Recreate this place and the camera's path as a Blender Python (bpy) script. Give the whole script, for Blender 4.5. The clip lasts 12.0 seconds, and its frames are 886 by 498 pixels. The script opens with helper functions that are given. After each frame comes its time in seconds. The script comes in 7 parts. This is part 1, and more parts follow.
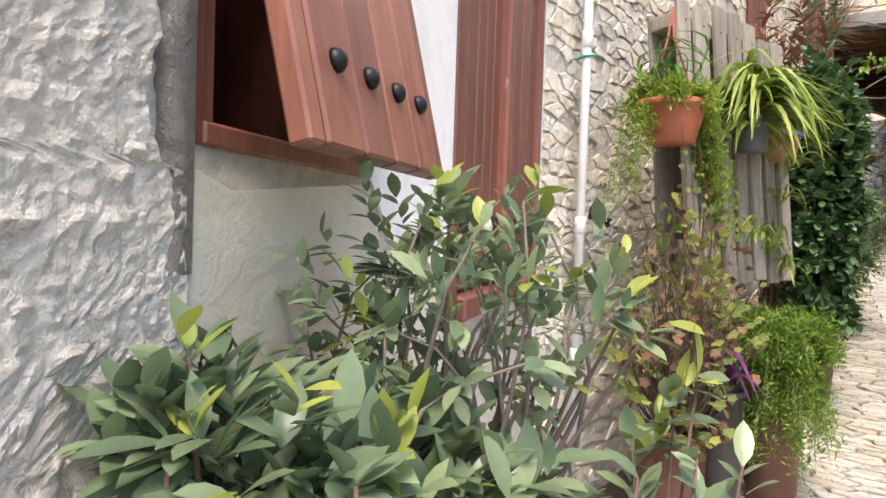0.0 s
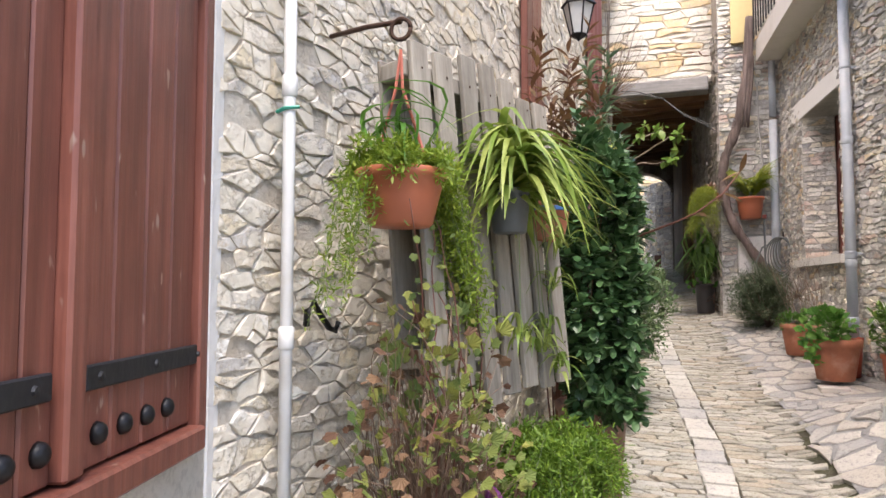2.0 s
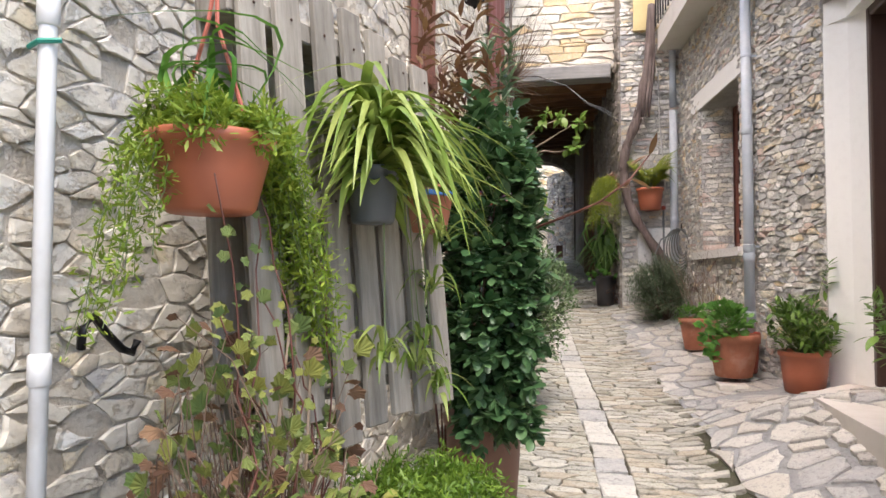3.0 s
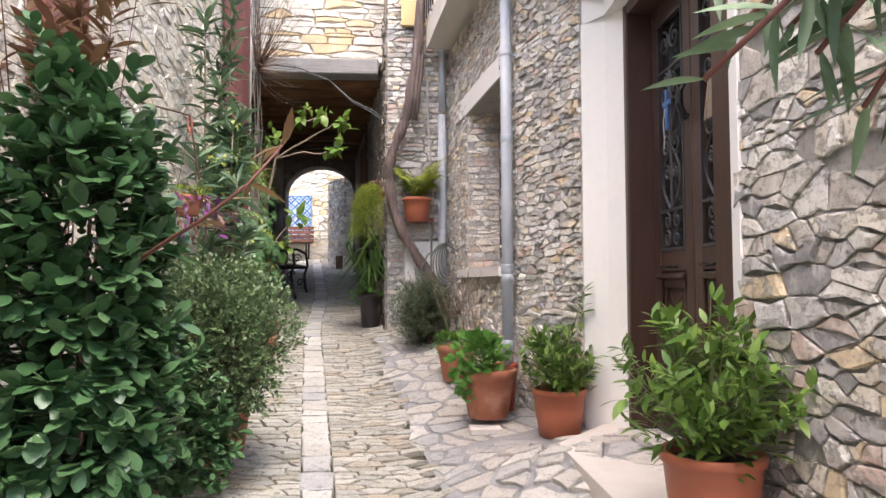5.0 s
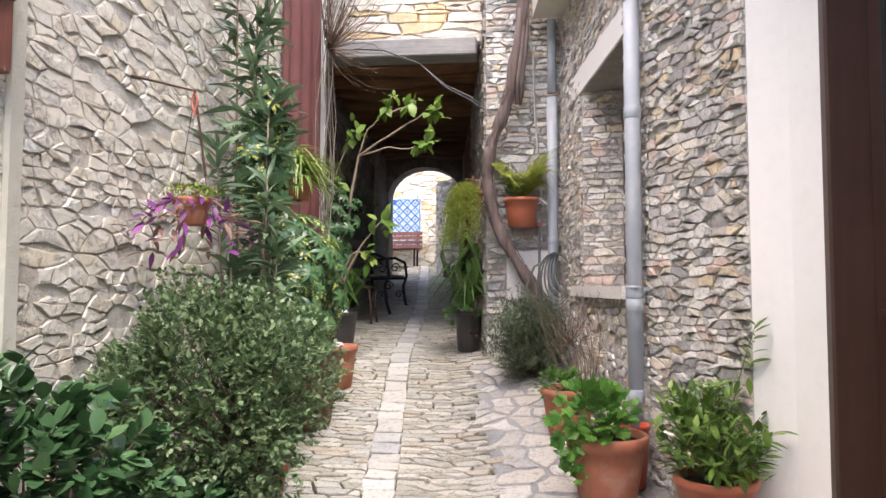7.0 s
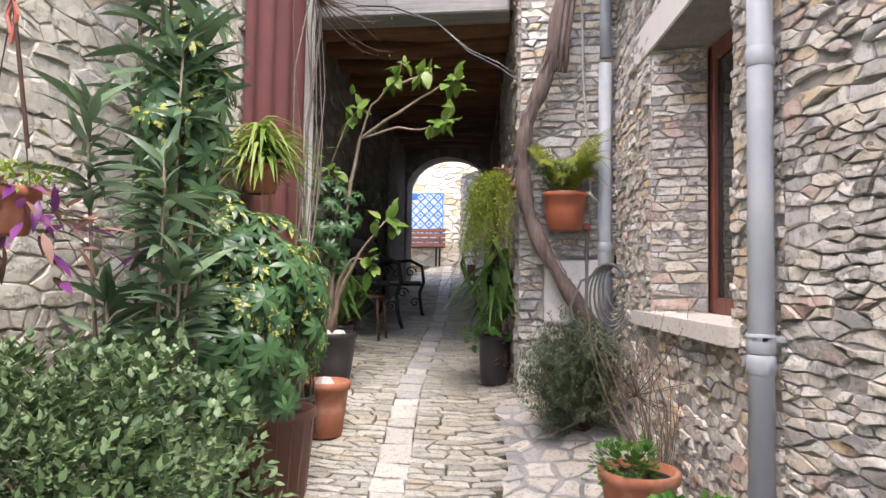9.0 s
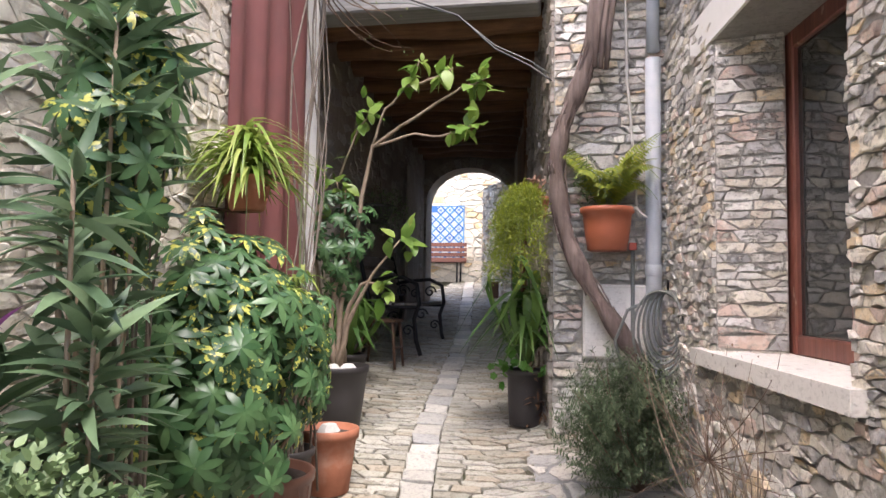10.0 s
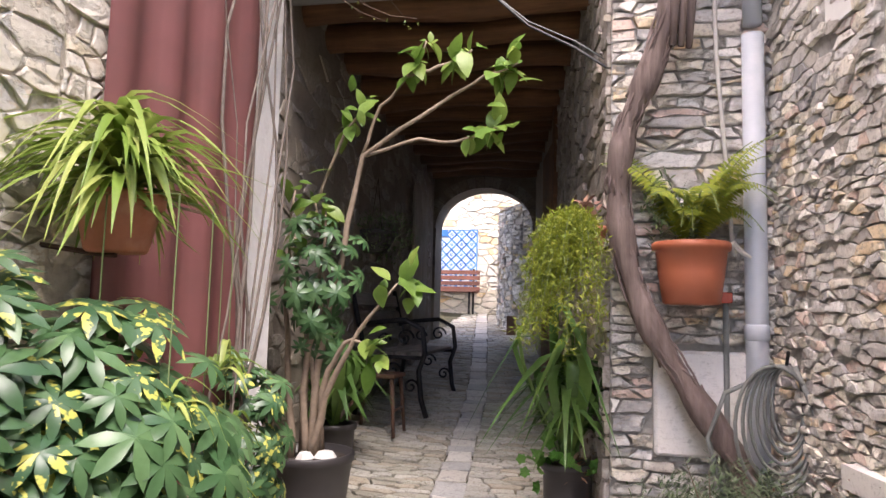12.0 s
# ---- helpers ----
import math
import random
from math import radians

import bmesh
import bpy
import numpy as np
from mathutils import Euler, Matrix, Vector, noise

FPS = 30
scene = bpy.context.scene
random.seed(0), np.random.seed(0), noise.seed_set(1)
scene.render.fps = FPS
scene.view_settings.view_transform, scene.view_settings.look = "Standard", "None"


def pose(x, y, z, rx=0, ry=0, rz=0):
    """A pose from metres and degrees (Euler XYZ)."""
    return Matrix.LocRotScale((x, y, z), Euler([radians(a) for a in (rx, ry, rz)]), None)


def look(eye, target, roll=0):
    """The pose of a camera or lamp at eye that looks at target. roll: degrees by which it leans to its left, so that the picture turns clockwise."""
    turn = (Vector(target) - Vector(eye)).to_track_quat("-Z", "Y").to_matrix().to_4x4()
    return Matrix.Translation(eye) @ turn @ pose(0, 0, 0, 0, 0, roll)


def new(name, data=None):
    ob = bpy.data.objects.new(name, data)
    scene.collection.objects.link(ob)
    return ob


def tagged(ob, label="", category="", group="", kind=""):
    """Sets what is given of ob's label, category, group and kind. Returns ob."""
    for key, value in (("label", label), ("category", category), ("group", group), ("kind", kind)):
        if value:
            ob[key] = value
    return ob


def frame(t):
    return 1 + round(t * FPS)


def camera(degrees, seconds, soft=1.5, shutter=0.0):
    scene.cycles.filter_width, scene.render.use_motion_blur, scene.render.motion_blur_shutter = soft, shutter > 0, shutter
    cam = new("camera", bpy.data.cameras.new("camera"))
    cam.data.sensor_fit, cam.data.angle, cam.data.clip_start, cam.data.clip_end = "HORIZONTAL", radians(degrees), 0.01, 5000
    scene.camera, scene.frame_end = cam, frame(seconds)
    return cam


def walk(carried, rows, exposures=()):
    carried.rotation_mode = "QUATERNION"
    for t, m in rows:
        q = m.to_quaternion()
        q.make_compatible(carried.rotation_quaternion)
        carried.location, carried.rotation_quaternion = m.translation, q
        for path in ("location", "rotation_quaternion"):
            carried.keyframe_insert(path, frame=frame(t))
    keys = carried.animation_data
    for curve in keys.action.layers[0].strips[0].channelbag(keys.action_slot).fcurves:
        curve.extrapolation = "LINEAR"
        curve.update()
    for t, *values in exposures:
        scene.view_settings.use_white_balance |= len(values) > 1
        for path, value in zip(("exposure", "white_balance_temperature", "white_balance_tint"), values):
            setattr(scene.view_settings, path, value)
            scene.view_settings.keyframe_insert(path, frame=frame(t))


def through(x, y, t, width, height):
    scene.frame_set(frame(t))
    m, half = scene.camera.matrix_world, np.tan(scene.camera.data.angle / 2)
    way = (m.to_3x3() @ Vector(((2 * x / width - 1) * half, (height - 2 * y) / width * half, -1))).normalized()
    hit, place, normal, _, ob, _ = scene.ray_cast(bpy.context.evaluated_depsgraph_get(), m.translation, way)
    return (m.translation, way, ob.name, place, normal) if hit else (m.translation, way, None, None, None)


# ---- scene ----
cam = camera(65.6, 12.0)
EXPOSURE = 2.0
PATH = [
    (0, (0.455, 1.172, 0.544), (-0.706, 2.8, 0.488), 1.9),
    (0.3, (0.397, 1.225, 0.593), (-0.654, 2.926, 0.601), 1.2),
    (0.5, (0.364, 1.273, 0.616), (-0.633, 3.006, 0.669), 0.7),
    (0.6, (0.372, 1.287, 0.634), (-0.606, 3.03, 0.696), 0.3),
    (1, (0.375, 1.441, 0.674), (-0.515, 3.228, 0.785), 0.4),
    (1.5, (0.437, 1.66, 0.692), (-0.377, 3.482, 0.817), 0.2),
    (2, (0.441, 1.906, 0.696), (-0.276, 3.77, 0.813), 0.1),
    (2.5, (0.405, 2.128, 0.73), (-0.218, 4.026, 0.841), -0.1),
    (3, (0.424, 2.354, 0.736), (-0.037, 4.298, 0.819), 0.1),
    (3.5, (0.514, 2.578, 0.752), (0.286, 4.564, 0.8), 0.2),
    (3.7, (0.538, 2.65, 0.748), (0.399, 4.645, 0.79), 0.2),
    (5.3, (0.827, 3.391, 0.877), (0.935, 5.385, 0.99), -0.2),
    (5.5, (0.856, 3.477, 0.883), (0.936, 5.472, 1.0), -0.0),
    (6, (0.895, 3.753, 0.893), (0.877, 5.75, 0.997), -0.2),
    (6.5, (0.904, 4.024, 0.943), (0.772, 6.018, 1.042), -0.5),
    (7, (0.928, 4.306, 0.968), (0.677, 6.287, 1.077), 0.1),
    (7.2, (0.938, 4.415, 0.987), (0.654, 6.392, 1.102), 0.4),
    (8.8, (0.82, 5.327, 1.088), (0.497, 7.299, 1.175), 0.8),
    (9, (0.825, 5.439, 1.112), (0.496, 7.41, 1.203), 0.9),
    (9.5, (0.794, 5.692, 1.147), (0.438, 7.657, 1.252), 1.0),
    (10, (0.721, 5.963, 1.2), (0.334, 7.921, 1.323), 0.9),
    (10.5, (0.657, 6.212, 1.237), (0.237, 8.162, 1.374), 0.9),
    (11, (0.621, 6.465, 1.296), (0.175, 8.407, 1.461), 1.3),
    (11.5, (0.571, 6.717, 1.319), (0.129, 8.66, 1.498), 1.6),
    (12, (0.503, 6.979, 1.369), (0.087, 8.927, 1.553), 1.5),
]
walk(cam, [(t, look(eye, aim, lean)) for t, eye, aim, lean in PATH], [(t, EXPOSURE + s, warm, tint) for t, s, warm, tint in ((0, 0.3, 7300, 16), (1, 0.05, 7100, 17), (1.5, 0.02, 7000, 17), (2, 0.16, 6900, 16), (3.5, 0.2, 6700, 14), (5.5, 0.38, 6550, 17), (9, 0.45, 6500, 16), (12, 0.65, 6700, 22))])

# ---------- world and light: bright overcast sky over a narrow alley ----------
world = bpy.data.worlds.new("overcast_sky")
scene.world = world
world.use_nodes = True
wn = world.node_tree.nodes
wl = world.node_tree.links
sky = wn.new("ShaderNodeTexSky")
sky.sky_type, sky.sun_disc = "NISHITA", False
sky.sun_elevation, sky.sun_rotation = radians(62), radians(212)
sky.air_density, sky.dust_density, sky.ozone_density = 1.0, 3.0, 1.0
wn["Background"].inputs["Strength"].default_value = 0.14
wl.new(sky.outputs["Color"], wn["Background"].inputs["Color"])
sun_data = bpy.data.lights.new("sun", "SUN")
sun_data.energy, sun_data.angle, sun_data.color = 1.2, radians(25), (1.0, 0.95, 0.88)
sun = new("sun", sun_data)
sun.rotation_euler = (radians(28), 0, radians(212 - 180))

# ---------- material tools ----------
def material(name, rough=0.8, metal=0.0):
    m = bpy.data.materials.new(name)
    m.use_nodes = True
    b = m.node_tree.nodes["Principled BSDF"]
    b.inputs["Roughness"].default_value = rough
    b.inputs["Metallic"].default_value = metal
    return m, m.node_tree.nodes, m.node_tree.links, b


def position(n, l, stretch=(1, 1, 1), turn=0.0):
    g = n.new("ShaderNodeNewGeometry")
    p = n.new("ShaderNodeMapping")
    p.inputs["Scale"].default_value = stretch
    p.inputs["Rotation"].default_value = (0, 0, turn)
    l.new(g.outputs["Position"], p.inputs["Vector"])
    return p.outputs["Vector"]


def noise_tex(n, l, vec, scale, detail=6.0, rough=0.6):
    t = n.new("ShaderNodeTexNoise")
    t.inputs["Scale"].default_value, t.inputs["Detail"].default_value, t.inputs["Roughness"].default_value = scale, detail, rough
    l.new(vec, t.inputs["Vector"])
    return t.outputs["Fac"]


def ramp(n, l, fac, stops):
    r = n.new("ShaderNodeValToRGB")
    e = r.color_ramp.elements
    while len(e) < len(stops):
        e.new(0.5)
    for k, (p, c) in zip(e, stops):
        k.position, k.color = p, (*c, 1)
    if fac is not None:
        l.new(fac, r.inputs["Fac"])
    return r.outputs["Color"]


def mix(n, l, fac, a, b, mode="MIX"):
    x = n.new("ShaderNodeMix")
    x.data_type, x.blend_type = "RGBA", mode
    for sock, v in ((x.inputs[0], fac), (x.inputs[6], a), (x.inputs[7], b)):
        if isinstance(v, (int, float)):
            sock.default_value = v
        elif isinstance(v, tuple):
            sock.default_value = (*v, 1)
        else:
            l.new(v, sock)
    return x.outputs[2]


def bump(n, l, b, height, strength, dist=0.02, under=None):
    k = n.new("ShaderNodeBump")
    k.inputs["Strength"].default_value, k.inputs["Distance"].default_value = strength, dist
    l.new(height, k.inputs["Height"])
    if under is not None:
        l.new(under, k.inputs["Normal"])
    l.new(k.outputs["Normal"], b.inputs["Normal"])
    return k.outputs["Normal"]


def chance(n, l):
    """A number for each piece: from the object and from its island."""
    o, g = n.new("ShaderNodeObjectInfo"), n.new("ShaderNodeNewGeometry")
    a, f = n.new("ShaderNodeMath"), n.new("ShaderNodeMath")
    l.new(o.outputs["Random"], a.inputs[0])
    l.new(g.outputs["Random Per Island"], a.inputs[1])
    f.operation = "FRACT"
    l.new(a.outputs[0], f.inputs[0])
    return f.outputs[0]


def stone_material(name, colours, dirt=(0.22, 0.2, 0.17), dirt_amount=0.5, rough=0.85, relief=0.6, pale=(0.6, 0.57, 0.5), grain=1.0, smear=None):
    m, n, l, b = material(name, rough)
    vec = position(n, l)
    c = ramp(n, l, chance(n, l), [(i / len(colours), k) for i, k in enumerate(colours)])
    n[-1].color_ramp.interpolation = "CONSTANT"
    big = noise_tex(n, l, vec, 14 * grain, 5)
    layered = noise_tex(n, l, position(n, l, (9, 9, 22)), 2.4 * grain, 7, 0.72)
    fine = noise_tex(n, l, vec, 60 * grain, 9, 0.75)
    spot = noise_tex(n, l, vec, 26 * grain, 5, 0.65)
    c = mix(n, l, ramp(n, l, big, [(0.5, (0, 0, 0)), (0.68, (0.5, 0.5, 0.5))]), c, pale)
    c = mix(n, l, ramp(n, l, layered, [(0.38, (0.7, 0.7, 0.7)), (0.45, (0, 0, 0))]), c, dirt)
    c = mix(n, l, ramp(n, l, spot, [(0.6, (0, 0, 0)), (0.66, (0.55, 0.55, 0.55))]), c, tuple(v * 0.6 for v in dirt))
    c = mix(n, l, dirt_amount, c, ramp(n, l, fine, [(0.36, (0.25, 0.24, 0.22)), (0.49, (1, 1, 1))]), "MULTIPLY")
    h = mix(n, l, 0.5, layered, fine)
    h = mix(n, l, 0.3, h, spot)
    if smear:
        over = ramp(n, l, noise_tex(n, l, position(n, l, (1, 1, 1.5)), 8, 9, 0.72), [(smear[1], (0, 0, 0)), (smear[1] + 0.05, (0.9, 0.9, 0.9))])
        c = mix(n, l, over, c, mix(n, l, 0.35, smear[0], ramp(n, l, spot, [(0.35, (0.5, 0.47, 0.42)), (0.6, (1, 1, 1))]), "MULTIPLY"))
        h = mix(n, l, 0.35, h, over)
    l.new(c, b.inputs["Base Color"])
    bump(n, l, b, h, relief, 0.025)
    return m


def plaster_material(name, base, stain, relief=0.5, scale=1.0, patch=0.5):
    m, n, l, b = material(name, 0.9)
    vec = position(n, l)
    big, mid, fine = noise_tex(n, l, vec, 3.0 * scale, 6), noise_tex(n, l, vec, 22 * scale, 6), noise_tex(n, l, vec, 110 * scale, 6, 0.7)
    c = mix(n, l, ramp(n, l, big, [(patch - 0.08, (0, 0, 0)), (patch + 0.12, (0.8, 0.8, 0.8))]), base, stain)
    c = mix(n, l, 0.35 * min(relief * 1.2, 1), c, ramp(n, l, mid, [(0.36, (0.5, 0.48, 0.45)), (0.5, (1, 1, 1))]), "MULTIPLY")
    l.new(c, b.inputs["Base Color"])
    bump(n, l, b, mix(n, l, 0.35, mid, fine), relief, 0.05)
    return m


def wood_material(name, dark, light, axis="z", rough=0.6, relief=0.3, wear=None):
    m, n, l, b = material(name, rough)
    stretch = {"z": (40, 40, 2.0), "x": (2.0, 40, 40), "y": (40, 2.0, 40)}[axis]
    g = noise_tex(n, l, position(n, l, stretch), 1.0, 8, 0.65)
    big = noise_tex(n, l, position(n, l), 4, 4)
    c = ramp(n, l, g, [(0.3, dark), (0.7, light)])
    tint = ramp(n, l, chance(n, l), [(0, (0.75, 0.75, 0.75)), (1, (1.1, 1.1, 1.1))])
    c = mix(n, l, 1.0, c, tint, "MULTIPLY")
    c = mix(n, l, ramp(n, l, big, [(0.45, (0, 0, 0)), (0.75, (0.5, 0.5, 0.5))]), c, tuple(v * 0.6 for v in dark))
    if wear:
        spots = noise_tex(n, l, position(n, l, (1, 1, 0.35)), 30, 2)
        c = mix(n, l, ramp(n, l, spots, [(0.68, (0, 0, 0)), (0.72, (1, 1, 1))]), c, wear)
    l.new(c, b.inputs["Base Color"])
    bump(n, l, b, g, relief, 0.008)
    return m


def plain_material(name, colour, rough=0.5, metal=0.0, vary=0.25, scale=25, relief=0.1, dirt=None):
    m, n, l, b = material(name, rough, metal)
    vec = position(n, l)
    t = noise_tex(n, l, vec, scale, 6)
    c = mix(n, l, vary, colour, ramp(n, l, t, [(0.3, (0.3, 0.3, 0.3)), (0.65, (1, 1, 1))]), "MULTIPLY")
    if dirt:
        c = mix(n, l, ramp(n, l, noise_tex(n, l, vec, 7, 7), [(0.5, (0, 0, 0)), (0.72, (0.8, 0.8, 0.8))]), c, dirt)
    l.new(c, b.inputs["Base Color"])
    bump(n, l, b, t, relief, 0.01)
    return m


def leaf_material(name, dark, light, rough=0.4, edge=None, through=0.25):
    m, n, l, b = material(name, rough)
    c = ramp(n, l, chance(n, l), [(0, dark), (0.7, tuple((a + k) / 2 for a, k in zip(dark, light))), (1, light)])
    t = noise_tex(n, l, position(n, l), 60, 3)
    c = mix(n, l, 0.35, c, ramp(n, l, t, [(0.3, (0.55, 0.6, 0.5)), (0.7, (1, 1, 1))]), "MULTIPLY")
    if edge:
        v = noise_tex(n, l, position(n, l), 42, 2)
        c = mix(n, l, ramp(n, l, v, [(0.55, (0, 0, 0)), (0.59, (1, 1, 1))]), c, edge)
    l.new(c, b.inputs["Base Color"])
    b.inputs["Specular IOR Level"].default_value = 0.35
    tr = n.new("ShaderNodeBsdfTranslucent")
    l.new(c, tr.inputs["Color"])
    ms = n.new("ShaderNodeMixShader")
    ms.inputs[0].default_value = through
    l.new(b.outputs[0], ms.inputs[1])
    l.new(tr.outputs[0], ms.inputs[2])
    l.new(ms.outputs[0], n["Material Output"].inputs["Surface"])
    return m


# ---------- materials ----------
STONE_R = stone_material("grey_limestone", [(0.66, 0.63, 0.57), (0.8, 0.77, 0.7), (0.56, 0.52, 0.46), (0.86, 0.83, 0.76), (0.74, 0.6, 0.4), (0.6, 0.58, 0.55), (0.36, 0.355, 0.35), (0.8, 0.75, 0.64), (0.72, 0.66, 0.54), (0.64, 0.5, 0.42), (0.76, 0.74, 0.7), (0.5, 0.48, 0.45)], dirt=(0.42, 0.38, 0.32), pale=(0.9, 0.88, 0.83), relief=1.0, dirt_amount=0.45, smear=((0.6, 0.575, 0.525), 0.54))
STONE_L = stone_material("whitewashed_rubble", [(0.78, 0.69, 0.55), (0.86, 0.8, 0.69), (0.7, 0.62, 0.5), (0.88, 0.85, 0.78), (0.8, 0.7, 0.52), (0.6, 0.57, 0.53), (0.84, 0.78, 0.66), (0.82, 0.75, 0.62)], dirt=(0.58, 0.47, 0.33), pale=(0.93, 0.9, 0.82), grain=0.9, relief=0.75, dirt_amount=0.3, smear=((0.82, 0.76, 0.65), 0.46))
STONE_F = stone_material("pale_facade_stone", [(0.7, 0.65, 0.55), (0.76, 0.71, 0.61), (0.7, 0.53, 0.31), (0.66, 0.62, 0.55), (0.76, 0.69, 0.55), (0.74, 0.7, 0.62)], dirt=(0.5, 0.44, 0.35), pale=(0.8, 0.76, 0.68), relief=0.8, dirt_amount=0.35)
# darker stone for the passage: its dimness is put into these colours
STONE_D = stone_material("shade_toned_passage_stone", [(0.27, 0.24, 0.21), (0.38, 0.34, 0.3), (0.33, 0.29, 0.23)])
PAVER = stone_material("worn_paving_stone", [(0.33, 0.31, 0.25), (0.43, 0.41, 0.34), (0.37, 0.355, 0.31), (0.5, 0.475, 0.405), (0.4, 0.35, 0.27), (0.46, 0.44, 0.385)], dirt=(0.2, 0.185, 0.13), rough=0.7, relief=0.5, pale=(0.45, 0.43, 0.37), dirt_amount=0.5)
SLAB = stone_material("white_paving_slab", [(0.47, 0.45, 0.4), (0.55, 0.53, 0.475), (0.4, 0.395, 0.38), (0.5, 0.47, 0.41), (0.6, 0.58, 0.525), (0.44, 0.43, 0.4)], dirt=(0.28, 0.27, 0.26), rough=0.6, relief=0.5, pale=(0.52, 0.5, 0.44), dirt_amount=0.4)
BLOCK = stone_material("smooth_white_block", [(0.68, 0.66, 0.62), (0.72, 0.7, 0.66)], dirt=(0.56, 0.54, 0.5), relief=0.3, pale=(0.76, 0.74, 0.7), dirt_amount=0.2)
MORTAR = plaster_material("lime_mortar", (0.58, 0.56, 0.51), (0.46, 0.44, 0.4), 1.0, 2.4)
MORTAR_L = plaster_material("patchy_white_mortar", (0.86, 0.81, 0.72), (0.72, 0.62, 0.49), 1.0, 1.6)
MORTAR_P = plaster_material("worn_paving_mortar", (0.4, 0.4, 0.395), (0.31, 0.31, 0.3), 0.8, 1.6)
JOINT = plaster_material("mossy_joint_earth", (0.1, 0.09, 0.06), (0.07, 0.08, 0.03), 0.8, 2.0)
ROUGHCAST = plaster_material("grey_white_roughcast", (0.82, 0.77, 0.68), (0.7, 0.65, 0.56), 0.8, 2.2, 0.6)
DARK_FILLER = plaster_material("dark_cement_filler", (0.3, 0.28, 0.25), (0.5, 0.46, 0.4), 0.9, 2.5)
PLASTER_GREEN = plaster_material("bare_greenish_render", (0.6, 0.58, 0.48), (0.5, 0.47, 0.38), 0.3, 0.8)
WHITE_PAINT = plaster_material("white_lime_paint", (0.82, 0.81, 0.79), (0.72, 0.7, 0.65), 0.35, 1.0, 0.62)
WHITE_TRIM = plaster_material("smooth_white_render", (0.82, 0.81, 0.77), (0.77, 0.75, 0.7), 0.12, 1.0, 0.65)
CONCRETE = plaster_material("cream_concrete", (0.62, 0.59, 0.53), (0.52, 0.49, 0.43), 0.15, 1.0, 0.6)
MARBLE = plaster_material("pale_step_stone", (0.62, 0.58, 0.53), (0.55, 0.5, 0.44), 0.12, 1.0, 0.6)
SHUTTER = wood_material("red_brown_stained_boards", (0.14, 0.047, 0.033), (0.29, 0.105, 0.075), "z", 0.42, 0.25, (0.36, 0.24, 0.19))
FLAP = wood_material("orange_brown_varnished_boards", (0.19, 0.066, 0.04), (0.32, 0.13, 0.088), "z", 0.45, 0.2)
DOOR = wood_material("dark_brown_painted_wood", (0.055, 0.028, 0.02), (0.075, 0.04, 0.03), "z", 0.4, 0.12)
GREY_WOOD = wood_material("weathered_grey_timber", (0.2, 0.175, 0.145), (0.42, 0.385, 0.33), "z", 0.85, 0.5)
BEAM_WOOD = wood_material("old_beam_timber", (0.1, 0.046, 0.022), (0.25, 0.12, 0.055), "x", 0.8, 0.5)
GREY_BEAM = wood_material("grey_lintel_timber", (0.22, 0.21, 0.2), (0.4, 0.38, 0.36), "x", 0.85, 0.5)
BENCH_WOOD = wood_material("faded_bench_slat", (0.14, 0.12, 0.1), (0.3, 0.27, 0.24), "y", 0.7, 0.3)
RED_BENCH = wood_material("red_brown_bench_slat", (0.12, 0.045, 0.03), (0.2, 0.08, 0.055), "x", 0.6, 0.2)
STOOL_WOOD = wood_material("brown_stool_wood", (0.09, 0.045, 0.025), (0.18, 0.09, 0.05), "z", 0.6, 0.3)
VINE = wood_material("shaggy_vine_bark", (0.1, 0.07, 0.06), (0.26, 0.2, 0.18), "z", 0.95, 1.0)
TERRACOTTA = plain_material("terracotta_clay", (0.42, 0.155, 0.085), 0.75, 0, 0.3, 18, 0.1, (0.5, 0.3, 0.22))
TERRA_PLASTIC = plain_material("orange_red_plastic", (0.4, 0.12, 0.06), 0.45, 0, 0.15, 12, 0.03)
BROWN_PLASTIC = plain_material("brown_plastic", (0.16, 0.075, 0.05), 0.5, 0, 0.2, 10, 0.04)
BLACK_PLASTIC = plain_material("dark_plastic", (0.045, 0.04, 0.04), 0.5, 0, 0.2, 12, 0.04)
GREY_PLASTIC = plain_material("slate_grey_plastic", (0.09, 0.1, 0.11), 0.5, 0, 0.2, 12, 0.04)
RED_PLASTIC = plain_material("red_plastic", (0.36, 0.06, 0.03), 0.4, 0, 0.15, 12, 0.03)
SOIL = plain_material("potting_soil", (0.06, 0.045, 0.035), 0.95, 0, 0.6, 60, 0.8)
IRON = plain_material("black_wrought_iron", (0.02, 0.02, 0.022), 0.45, 0.6, 0.3, 40, 0.2)
RUST = plain_material("rusty_iron", (0.09, 0.05, 0.035), 0.8, 0.4, 0.5, 60, 0.4)
GRILLE = plain_material("worn_grey_iron", (0.075, 0.075, 0.08), 0.38, 0.5, 0.3, 40, 0.2)
STRAP = plain_material("grey_black_strap_iron", (0.035, 0.036, 0.04), 0.5, 0.5, 0.3, 40, 0.2)
PIPE_BLUE = plain_material("pale_blue_grey_pipe", (0.43, 0.47, 0.515), 0.5, 0, 0.15, 6, 0.03, (0.5, 0.52, 0.54))
PIPE_WHITE = plain_material("white_plastic_pipe", (0.75, 0.75, 0.74), 0.4, 0, 0.12, 8, 0.02, (0.55, 0.53, 0.5))
HOSE = plain_material("grey_green_hose", (0.16, 0.17, 0.16), 0.5, 0, 0.2, 30, 0.05)
CABLE = plain_material("pale_cable", (0.5, 0.48, 0.44), 0.5, 0, 0.1, 30, 0.02)
BLACK_CABLE = plain_material("black_cable", (0.03, 0.03, 0.03), 0.5, 0, 0.1, 30, 0.02)
